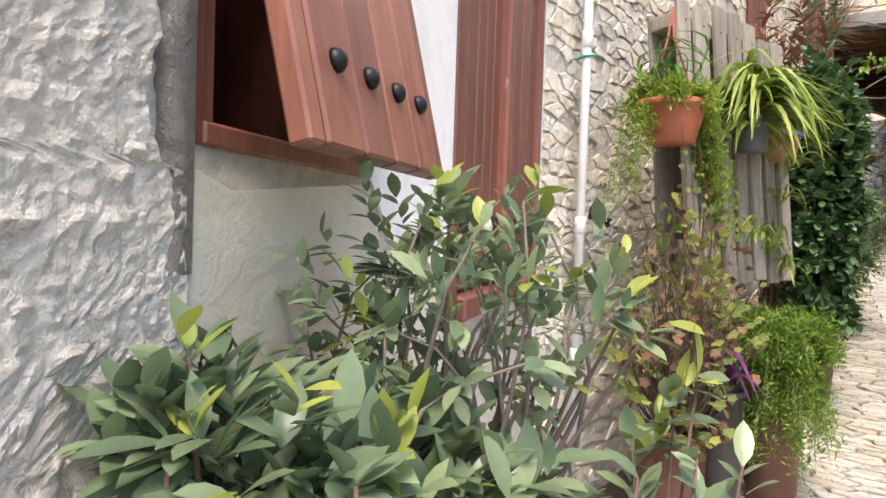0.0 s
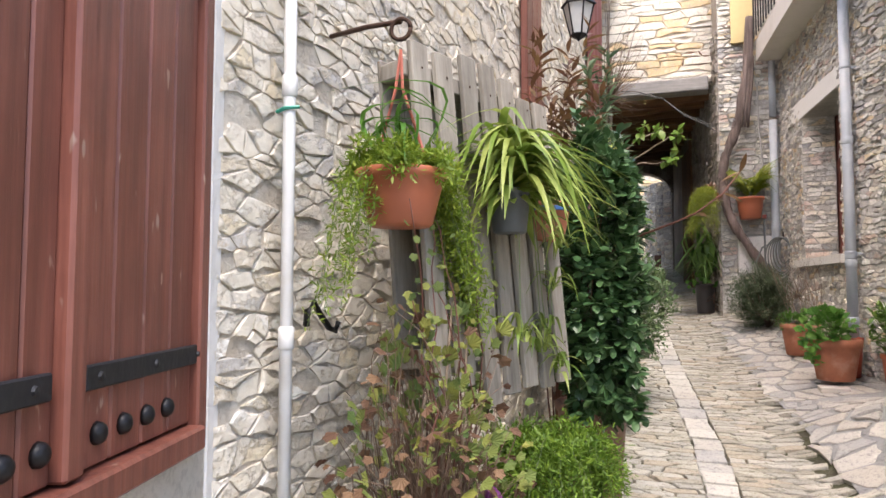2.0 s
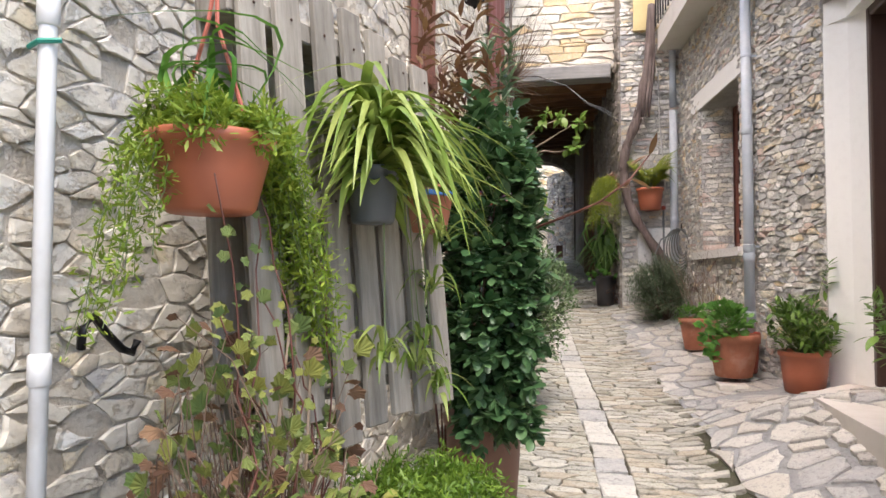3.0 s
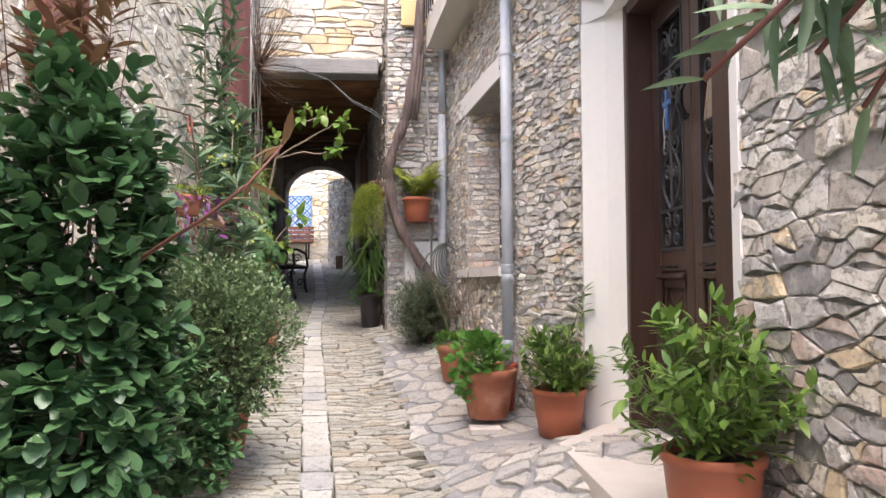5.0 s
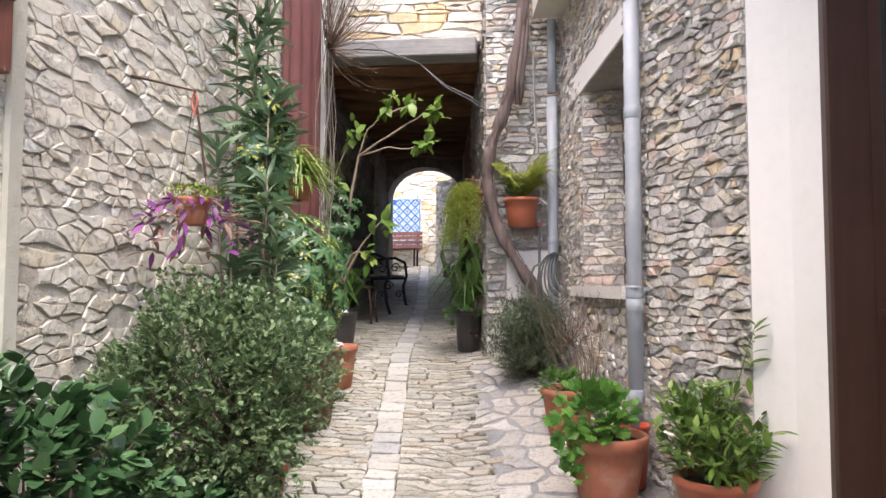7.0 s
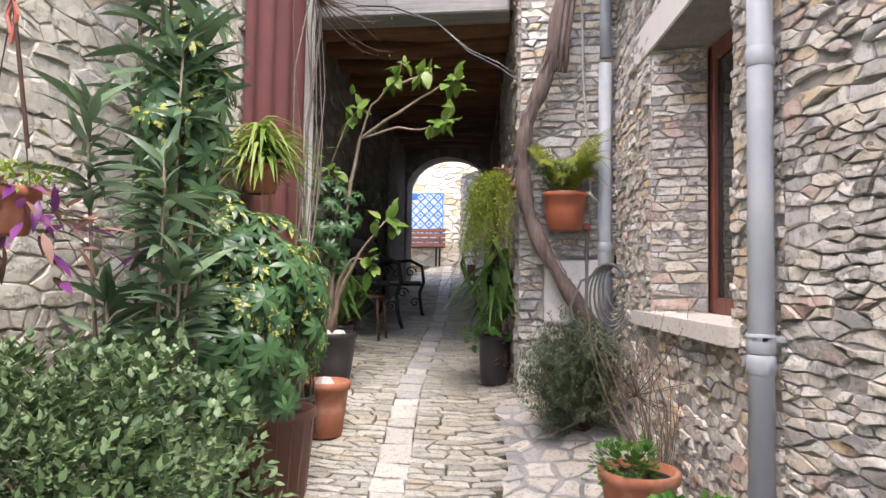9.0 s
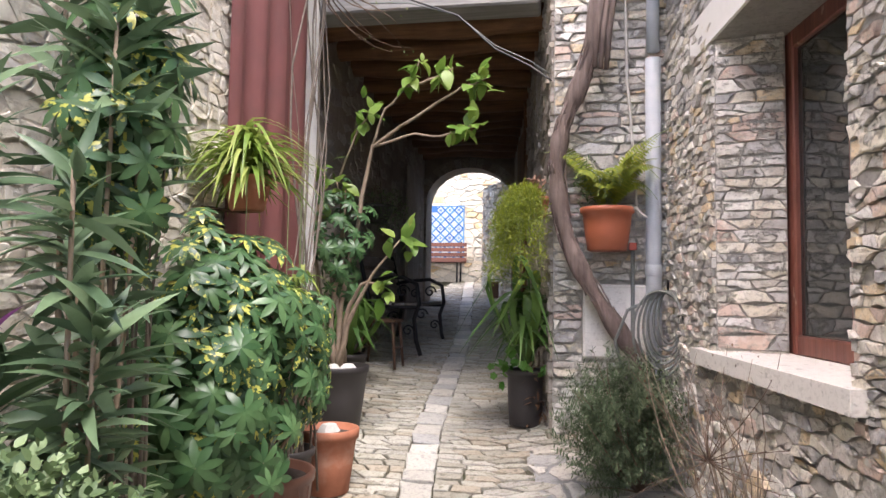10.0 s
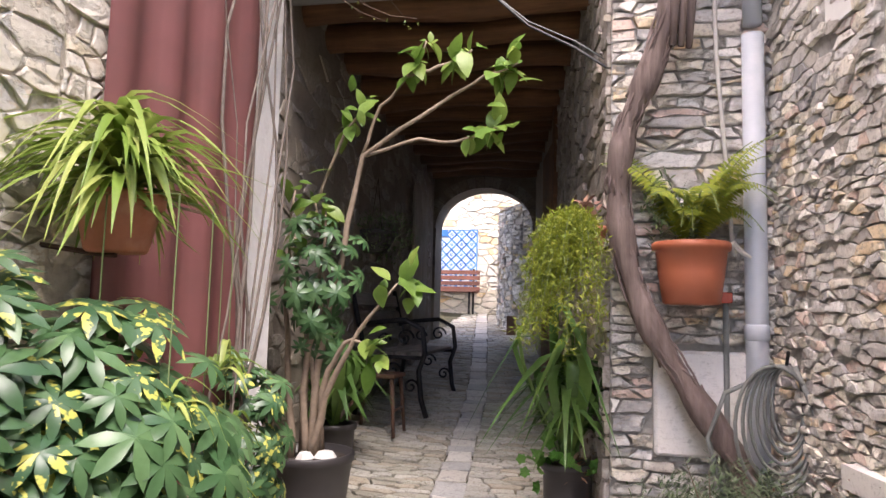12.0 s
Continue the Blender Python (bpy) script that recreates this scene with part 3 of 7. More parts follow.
W1_START = on_w1(-3.0)
HOLE_FLAP = (3.0 + 0.0, 3.0 + 0.37, 0.615, 1.25)
HOLE_SHUT = (3.0 + 0.75, 3.0 + 1.68, 0.37, 2.3)
wall_left_front = structure("wall_left_front", wall_shape(W1_START, on_w1(1.70), -1.6, 3.9, 0.45, [HOLE_FLAP, HOLE_SHUT]), ROUGHCAST, "rough grey-white plastered house wall with peeling patches", "wall")
# bare greenish render below the windows, with a broken upper edge
low = Shape()
g = np.random.default_rng(11)
top = [(-0.02, 0.6), (0.06, 0.585), (0.36, 0.59), (0.44, 0.52), (0.55, 0.5), (0.64, 0.46), (0.7, 0.47), (0.745, 0.56)]
pts = [(s + g.uniform(-0.01, 0.01), z + g.uniform(-0.012, 0.012)) for s, z in top]
for (s0, za), (s1, zb) in zip(pts, pts[1:]):
    v = [(*on_w1(s, o), z) for o in (0.001, 0.006) for s, z in ((s0, -1.5), (s1, -1.5), (s1, zb), (s0, za))]
    low.add(v, [(4, 5, 6, 7), (3, 2, 6, 7), (0, 1, 2, 3)])
part("bare_render_patch", low, PLASTER_GREEN, wall_left_front, "bare greenish render under broken plaster edge")
# lumpy thrown coat on the stretch beside the first window, thick at its broken edge
def value_noise(g, nu, nv, cell):
    """Smooth random heights over nu by nv points, with bumps of cell points."""
    a = g.random((nu // cell + 3, nv // cell + 3))
    iu, iv = np.arange(nu) / cell, np.arange(nv) / cell
    u0, v0 = iu.astype(int), iv.astype(int)
    fu, fv = (iu - u0)[:, None], (iv - v0)[None, :]
    fu, fv = fu * fu * (3 - 2 * fu), fv * fv * (3 - 2 * fv)
    return (a[u0][:, v0] * (1 - fu) * (1 - fv) + a[u0 + 1][:, v0] * fu * (1 - fv) + a[u0][:, v0 + 1] * (1 - fu) * fv + a[u0 + 1][:, v0 + 1] * fu * fv)


g = np.random.default_rng(12)
nu, nv, cw = 180, 270, 0.006
hgt = 0.0025 * g.random((nu, nv)) ** 2 + 0.0015 * value_noise(g, nu, nv, 18) + 0.0028 * value_noise(g, nu, nv, 2) ** 2 + 0.0045 * np.clip(value_noise(g, nu, nv, 3) - 0.7, 0, 1) / 0.3
rag = 0.035 * value_noise(g, 3, nv, 14)[0] + 0.02 * value_noise(g, 3, nv, 4)[0]
coat, v = Shape(), []
for i in range(nu):
    for j in range(nv):
        z = 0.02 + j * cw
        edge = -0.06 + rag[j] if 0.585 < z < 1.28 else -0.035 + rag[j]
        s = edge - (nu - 1 - i) * cw
        o = 0.009 + hgt[i, j] if i < nu - 1 else 0.0005
        v.append((*on_w1(s, o), z))
coat.add(v, [(i * nv + j, (i + 1) * nv + j, (i + 1) * nv + j + 1, i * nv + j + 1) for i in range(nu - 1) for j in range(nv - 1)])
part("roughcast_coat", coat, ROUGHCAST, wall_left_front, "thick lumpy roughcast with a broken edge")
fil, v = Shape(), []
for j in range(150):
    z = 0.5 + j * 0.0055
    w_ = 0.002 + 0.022 * rag[(j * 2) % nv] / 0.05
    for q, o in ((-0.02 - w_ * 1.4, 0.001), (-0.018 - w_, 0.01 + 0.15 * rag[j % nv]), (-0.012, 0.012), (0.004, 0.008)):
        v.append((*on_w1(q, o), z))
fil.add(v, [(j * 4 + k, j * 4 + k + 1, j * 4 + k + 5, j * 4 + k + 4) for j in range(149) for k in range(3)])
part("grey_filler", fil, DARK_FILLER, wall_left_front, "dark grey cement smeared round the window frame", smooth=True)
white = Shape()
for (s0, za), (s1, zb) in zip(pts[2:], pts[3:]):
    v = [(*on_w1(s, o), z) for o in (0.001, 0.007) for s, z in ((s0 + 0.02, za + 0.012), (s1 + 0.02, zb + 0.012), (s1 + 0.02, 2.6), (s0 + 0.02, 2.6))]
    white.add(v, [(4, 5, 6, 7), (0, 1, 5, 4), (0, 3, 7, 4)])
part("white_paint_patch", white, WHITE_PAINT, wall_left_front, "flaking white lime paint")

# second stretch: rubble wall behind the pallet and the climbing plants
W2 = [(-0.60, 3.16), (-0.53, 6.0), (-0.60, 8.2), (-0.62, 9.15)]
w2_label = "whitewashed rubble stone house wall with worn mortar"
for i, (a, b) in enumerate(zip(W2, W2[1:])):
    w = structure("wall_left_%d" % (i + 1), wall_shape(a, b, -1.2, 4.1, 0.4), MORTAR_L, w2_label, "wall")
    L = math.dist(a, b)
    base = ground_z(a[1])
    rows = lay(L, 4.6, hmin=0.026, hmax=0.1, long=(1.0, 2.8), seed=20 + i, skip=0.14, squash=2.3)
    near = ((0.0, 1.9, 0.25, 2.2), (0.0, 2.3, 1.0, 2.4), (0.0, 1.0, 0.9, 2.0))[i]
    stone_face(w, a, b, base, rows, STONE_L, near, (0.002, 0.01), 30 + i, gap=0.0035)
structure("wall_left_return", wall_shape((-0.62, 9.15), (-0.98, 9.3), -0.2, 4.6, 0.3), MORTAR_L, "worn white plaster return of the house wall", "wall")

# ---------- walls of the right-hand house ----------
R_FAR, R_MID, R_JAMB = (right_x(9.83), 9.83), (1.475, 7.56), (1.73, 6.945)
win = [((9.83 - 8.98) * 1.009, (9.83 - 7.93) * 1.009, 0.95, 2.28)]
wall_right_window = structure("wall_right_window", wall_shape(R_FAR, R_MID, -0.4, 4.4, 0.45, win), MORTAR, "grey limestone rubble wall with a deep window", "wall")
zb = 0.1
lr = math.dist(R_FAR, R_MID)
rows = lay(lr, 4.6, [(win[0][0], win[0][1], 0.9 - zb, 2.44 - zb)], lambda s: ground_z(9.83 - s) - zb + 0.05, 0.02, 0.066, (1.0, 3.0), seed=41, skip=0.05, jitter=0.22, squash=2.6)
stone_face(wall_right_window, R_FAR, R_MID, zb, rows, STONE_R, (1.0, 2.3, 0.3, 2.1), (0.003, 0.02), 42, gap=0.003)
wall_right_door = structure("wall_right_door", wall_shape(R_MID, R_JAMB, -0.4, 4.4, 0.45), MORTAR, "grey and ochre limestone rubble wall beside the door", "wall")
rows = lay(math.dist(R_MID, R_JAMB), 4.6, [], lambda s: 0.1, 0.02, 0.068, (1.0, 3.0), seed=43, skip=0.05, jitter=0.22, squash=2.6)
stone_face(wall_right_door, R_MID, R_JAMB, -0.1, rows, STONE_R, (0, 0.66, 0.2, 2.4), (0.004, 0.024), 44, gap=0.003)
# quoin blocks of the window reveal, far side
q0 = (right_x(8.98), 8.98)
q1 = (1.545, 8.93)
reveal_far = structure("window_reveal_far", wall_shape((q0[0], q0[1] + 0.0), (q1[0], q1[1]), 0.95, 2.28, 0.05), MORTAR, "stone reveal of the deep window", "wall")
rows = lay(math.dist(q0, q1), 1.33, [], lambda s: 0.0, 0.03, 0.09, (1.5, 4), seed=45, jitter=0.06, squash=5.0)
stone_face(reveal_far, q0, q1, 0.95, rows, STONE_R, (0, 1, 0, 1.4), (0.004, 0.012), 46, gap=0.003)

# near stretch of the same house, beyond the door towards the viewer
R_NEAR0, R_NEAR1 = (1.84, 5.42), (1.88, 3.4)
wall_right_near = structure("wall_right_near", wall_shape(R_NEAR0, R_NEAR1, -1.9, 4.4, 0.45), MORTAR, "rubble wall of large pale stones in grey mortar", "wall")
rows = lay(2.0, 4.6, [], lambda s: ground_z(5.42 - s) + 0.5, 0.03, 0.12, (1.0, 2.8), seed=47, skip=0.06, squash=2.4)
stone_face(wall_right_near, R_NEAR0, R_NEAR1, -0.5, rows, STONE_R, (0, 1.6, 0.2, 2.6), (0.004, 0.018), 48, gap=0.005)
structure("wall_door_above", wall_shape(R_JAMB, R_NEAR0, 2.42, 4.4, 0.45), MORTAR, "stone wall over the door", "wall")

# ---------- facade over the passage, pier, passage ----------
FA, FB = (-2.6, 9.98), (0.66, 10.12)
wall_over_passage = structure("wall_over_passage", wall_shape(FA, FB, 3.05, 5.4, 0.4), MORTAR_L, "pale coursed stone wall over the covered passage", "wall")
fl_len = math.dist(FA, FB)
rows = lay(fl_len, 2.4, [], lambda s: 0.0, 0.06, 0.13, (1.8, 4.2), seed=51, jitter=0.05, squash=5.0)
stone_face(wall_over_passage, FA, FB, 3.06, rows, STONE_F, (1.4, 3.3, 0, 1.2), (0.01, 0.025), 52)
PA, PB = (0.585, 9.74), (1.2, 9.74)
pier = structure("wall_passage_pier", wall_shape(PA, PB, 0.0, 4.8, 0.4), MORTAR, "grey stone pier between passage and house", "wall")
rows = lay(math.dist(PA, PB), 4.2, [(0.16, 0.5, 0.62, 1.02)], lambda s: 0.0, 0.035, 0.09, (1.4, 3.6), seed=53, jitter=0.1, squash=4.0)
stone_face(pier, PA, PB, 0.25, rows, STONE_R, (0, 0.7, 0, 2.8), (0.008, 0.026), 54)
sh = Shape().box(0.745, 1.09, 9.70, 9.76, 0.86, 1.25, 0.012)
part("dressed_block", sh, BLOCK, pier, "large smooth white block")
PR0, PR1 = (-0.10, 14.85), (0.585, 9.76)
wall_passage_right = structure("wall_passage_right", wall_shape(PR0, PR1, 0.0, 4.0, 0.4), INNER_WALL, "stone side wall of the covered passage, its shade put into the colour", "wall")
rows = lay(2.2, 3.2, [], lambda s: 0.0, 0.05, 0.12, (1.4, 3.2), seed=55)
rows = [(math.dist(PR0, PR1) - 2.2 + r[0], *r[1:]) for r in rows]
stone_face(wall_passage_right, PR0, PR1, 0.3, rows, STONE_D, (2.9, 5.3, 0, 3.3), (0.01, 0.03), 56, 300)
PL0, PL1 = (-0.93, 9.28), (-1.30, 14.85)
wall_passage_left = structure("wall_passage_left", wall_shape(PL0, PL1, 0.0, 4.0, 0.4), INNER_WALL, "plastered side wall of the covered passage, its shade put into the colour", "wall")
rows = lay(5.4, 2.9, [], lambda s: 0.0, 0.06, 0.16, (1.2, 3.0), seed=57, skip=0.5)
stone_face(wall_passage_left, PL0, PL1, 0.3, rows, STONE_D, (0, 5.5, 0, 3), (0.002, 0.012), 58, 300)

# end wall with its round arch, built as a ring of wedges
arch = Shape()
ax0, ax1, spring, aw = -1.27, -0.13, 2.36, 0.57
acx, rise = (ax0 + ax1) / 2, 0.47
n_arc = 20
prof = [(ax0, 0.4), (ax0, spring)] + [(acx - aw * math.cos(math.pi * i / n_arc), spring + rise * math.sin(math.pi * i / n_arc)) for i in range(1, n_arc)] + [(ax1, spring), (ax1, 0.4)]
outer = [(-2.2, 0.4), (-2.2, spring)] + [(-2.2 + 3.0 * i / n_arc, 4.2) for i in range(1, n_arc)] + [(0.8, spring), (0.8, 0.4)]
for (p0, p1, o0, o1) in zip(prof, prof[1:], outer, outer[1:]):
    v = [(x, y, z) for y in (14.85, 15.2) for x, z in (p0, p1, o1, o0)]
    arch.add(v, [(0, 1, 2, 3), (7, 6, 5, 4), (0, 4, 5, 1)])
wall_arch = structure("wall_arch", arch, INNER_WALL, "end wall of the passage with a round arch, its shade put into the colour", "wall")
vs = Shape()
for i in range(n_arc):
    a0, a1 = math.pi * (i + 0.06) / n_arc, math.pi * (i + 0.94) / n_arc
    v = []
    for y in (14.82, 14.87):
        for a, r in ((a0, 0.0), (a1, 0.0), (a1, 0.13), (a0, 0.13)):
            v.append((acx - (aw + r) * math.cos(a), y, spring + (rise + r) * math.sin(a)))
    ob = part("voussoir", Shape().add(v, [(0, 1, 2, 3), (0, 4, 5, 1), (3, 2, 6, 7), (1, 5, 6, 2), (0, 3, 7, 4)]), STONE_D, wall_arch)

# passage ceiling of boards and round-edged beams
structure("ceiling", Shape().box(-2.0, 1.0, 10.1, 15.0, 3.22, 3.4), BEAM_WOOD, "dark old timber ceiling of the passage", "ceiling")
beam_group = "beams of the passage ceiling"
for i in range(12):
    y = 10.32 + i * 0.40
    xl, xr = -0.93 - 0.0665 * (y - 9.28) - 0.1, 0.585 - 0.1346 * (y - 9.76) + 0.1
    zt = 3.2 + 0.0 * i
    tube = []
    for k in range(9):
        x = xl + (xr - xl) * k / 8
        tube.append((x, y + rng.uniform(-0.012, 0.012), 2.96 + i * 0.006 + 0.02 * math.sin(k + i)))
    sh = Shape().tube(tube, [0.085 + rng.uniform(-0.008, 0.008) for _ in tube], 9)
    b_ob = part("ceiling_beam", sh, BEAM_WOOD, smooth=True)
    tagged(b_ob, "rough brown round timber beam under the passage ceiling", "beam", beam_group)
# weathered lintel beam on the passage front
sh = Shape().box(-1.2, 0.70, 9.93, 10.16, 2.91, 3.065, 0.012, Matrix.Rotation(radians(1.2), 4, "Z"))
tagged(part("lintel_beam", sh, GREY_BEAM), "weathered grey timber lintel across the passage mouth", "beam")

# unseen mass of the house above the passage, added to shade the courtyard
structure("wall_upper_house", Shape().box(-2.6, 1.3, 10.55, 15.2, 3.42, 5.4), MORTAR_L, "unseen upper storey above the passage, added to shade the courtyard", "wall")

# courtyard beyond the arch
wall_courtyard = structure("wall_courtyard", wall_shape((-6, 17.7), (4, 17.7), 0.5, 3.6, 0.4), MORTAR, "sunlit pale stone wall of the far courtyard", "wall")
rows = [r for r in lay(3.2, 2.2, [], lambda s: 0.0, 0.07, 0.16, (1.3, 3), seed=61)]
stone_face(wall_courtyard, (-3, 17.7), (4, 17.7), 1.3, rows, STONE_F, (0.9, 2.6, 0, 2.1), (0.01, 0.03), 62)
curve = []
for i in range(9):
    a = radians(180 + 90 * i / 8)
    curve.append((0.15 + 0.85 * math.cos(a) + 0.0, 16.45 + 0.9 * math.sin(a)))
curve = [(-0.70, 17.6)] + curve + [(1.2, 15.55)]
for (a, b, i) in zip(curve, curve[1:], range(99)):
    if i == 0:
        wall_curved = structure("wall_curved", wall_shape(a, b, 0.9, 2.78, 0.25), MORTAR, "curved dry-stone wall beyond the arch", "wall")
    else:
        part("wall_segment", wall_shape(a, b, 0.9, 2.78, 0.25), MORTAR, wall_curved)
    rows = lay(math.dist(a, b), 1.72, [], lambda s: 0.0, 0.04, 0.1, (1.3, 3.2), seed=64 + i)
    stone_face(wall_curved, a, b, 1.05, rows, STONE_R, (0, 1, 0, 1.8) if i < 8 else None, (0.012, 0.04), 70 + i, 40)

# plain walls that close the place behind the camera and at the courtyard's sides
structure("wall_garden", wall_shape((1.9, 3.4), (2.2, -5.5), -1.9, 0.2, 0.3), ROUGHCAST, "low plain garden wall along the alley", "wall")
structure("wall_behind", wall_shape((3.2, -5.5), (-2.5, -5.5), -1.9, 1.2, 0.3, side=1), ROUGHCAST, "plain plastered wall closing the alley", "wall")
structure("wall_courtyard_left", wall_shape((-4.0, 15.2), (-4.0, 17.7), 0.5, 3.4, 0.3), MORTAR, "plain pale wall of the courtyard", "wall")
structure("roof_left", Shape().box(-4.0, -0.5, 3.2, 10.0, 4.1, 4.25), CONCRETE, "plain roof edge of the house", "roof")

# ---------- white jambs, lintels, sill, slab, step ----------
def prism(poly, z0, z1):
    n = len(poly)
    v = [(x, y, z) for z in (z0, z1) for x, y in poly]
    f = [tuple(range(n))[::-1], tuple(range(n, 2 * n))] + [(i, (i + 1) % n, n + (i + 1) % n, n + i) for i in range(n)]
    return Shape().add(v, f)


structure("door_jamb_far", prism([(1.727, 6.95), (1.834, 6.825), (1.892, 6.70), (2.1, 6.72), (2.1, 6.95)], -0.1, 2.28), WHITE_TRIM, "smooth white rendered door jamb", "door jamb")
structure("door_jamb_near", prism([(1.826, 5.375), (1.832, 5.44), (1.878, 5.51), (2.1, 5.51), (2.1, 5.375)], -0.2, 2.28), WHITE_TRIM, "smooth white rendered door jamb", "door jamb")
structure("door_lintel", prism([(1.652, 7.10), (1.818, 6.80), (1.826, 5.1), (2.1, 5.1), (2.1, 7.10)], 2.28, 2.50), WHITE_TRIM, "thick white painted lintel over the door", "lintel")
structure("door_step", prism([(1.468, 6.43), (1.474, 5.8), (1.482, 5.32), (1.53, 5.2), (1.88, 5.06), (2.05, 5.42), (2.05, 6.75), (1.80, 6.84)], -0.5, 0.12), MARBLE, "pale stone doorstep", "step")
structure("step_slab", prism([(1.55, 4.62), (1.545, 5.02), (1.88, 5.05), (1.88, 4.50)], -0.6, -0.03), MARBLE, "low pale stone slab beside the doorstep", "step")
lint = [(right_x(9.28, -0.012), 9.28), (right_x(7.62, -0.012), 7.62), (right_x(7.62, 0.3), 7.62), (right_x(9.28, 0.3), 9.28)]
structure("window_lintel", prism(lint, 2.283, 2.45), WHITE_TRIM, "white painted lintel over the deep window", "lintel")
sill = [(right_x(9.17, -0.05), 9.17), (right_x(7.85, -0.05), 7.85), (right_x(7.85, 0.3), 7.85), (right_x(9.17, 0.3), 9.17)]
structure("window_sill", prism(sill, 0.905, 0.972), BLOCK, "rough white stone window sill", "sill")
slab = [(0.955, 9.62), (right_x(5.0, -0.33), 5.0), (right_x(5.0, 0.2), 5.0), (1.4, 9.62)]
structure("balcony_slab", prism(slab, 3.06, 3.28), CONCRETE, "cream concrete balcony slab along the house", "balcony")
rail = thing("balcony_railing", "black iron balcony railing on the concrete slab", "railing")
for i in range(40):
    y = 9.55 - i * 0.11
    x = right_x(y, -0.27)
    part("baluster", Shape().tube([(x, y, 3.28), (x, y, 4.1)], 0.008, 6), IRON, rail)
part("rail", Shape().tube([(right_x(9.57, -0.27), 9.57, 4.1), (right_x(5.2, -0.27), 5.2, 4.1)], 0.014, 6), IRON, rail)
structure("yellow_wall_strip", Shape().box(0.72, 0.95, 9.66, 9.74, 3.3, 4.6), plaster_material("yellow_render", (0.6, 0.48, 0.24), (0.5, 0.4, 0.2), 0.2), "yellow rendered strip above the pier", "wall")

# ---------- the deep window ----------
w = thing("window_1", "dark red-brown wooden window in a deep stone opening", "window", kind="structure")
wo = 0.27
fr = Shape()
for y0, y1, z0, z1 in ((8.90, 8.98, 0.972, 2.28), (7.93, 8.01, 0.972, 2.28), (8.01, 8.90, 0.972, 1.05), (8.01, 8.90, 2.2, 2.28), (8.43, 8.49, 1.05, 2.2)):
    m = Matrix.Translation((right_x(8.45, wo), 8.45, 0)) @ Matrix.Rotation(math.atan(0.1343), 4, "Z")
    fr.box(0, 0.06, y0 - 8.45, y1 - 8.45, z0, z1, 0.006, m)
part("window_frame", fr, SHUTTER, w)
gm, gn, gl, gb = material("window_glass", 0.05)
gb.inputs["Base Color"].default_value = (0.03, 0.035, 0.035, 1)
gb.inputs["Specular IOR Level"].default_value = 0.8
for y0, y1 in ((8.01, 8.43), (8.49, 8.90)):
    m = Matrix.Translation((right_x(8.45, wo + 0.02), 8.45, 0)) @ Matrix.Rotation(math.atan(0.1343), 4, "Z")
    part("pane", Shape().box(0, 0.006, y0 - 8.45, y1 - 8.45, 1.05, 2.2, 0, m), gm, w, "dark reflecting window pane")
structure("window_reveal_near", prism([(right_x(7.93, 0.0), 7.93), (right_x(7.9, 0.0), 7.9), (right_x(7.9, 0.35), 7.9), (right_x(7.93, 0.35), 7.93)], 0.95, 2.28), MORTAR, "stone reveal of the deep window", "wall")

# ---------- the double door with wrought-iron grilles ----------
door = thing("door_1", "closed dark brown double door with wrought-iron grilles", "door", 2.02, 6.18, 0.13, 0, kind="structure")
frm = Shape()
frm.box(-0.13, 0.05, 0.48, 0.545, 0, 2.17, 0.008)
frm.box(-0.13, 0.05, -0.665, -0.48, 0, 2.17, 0.008)
frm.box(-0.13, 0.05, -0.48, 0.48, 2.1, 2.17, 0.008)
part("door_frame", frm, DOOR, door)


def spiral(c, r, turns, start, flip, n=18):
    return [(0, c[0] + flip * r * (1 - 0.8 * i / n) * math.cos(start + turns * 2 * math.pi * i / n), c[1] + r * (1 - 0.8 * i / n) * math.sin(start + turns * 2 * math.pi * i / n)) for i in range(n + 1)]


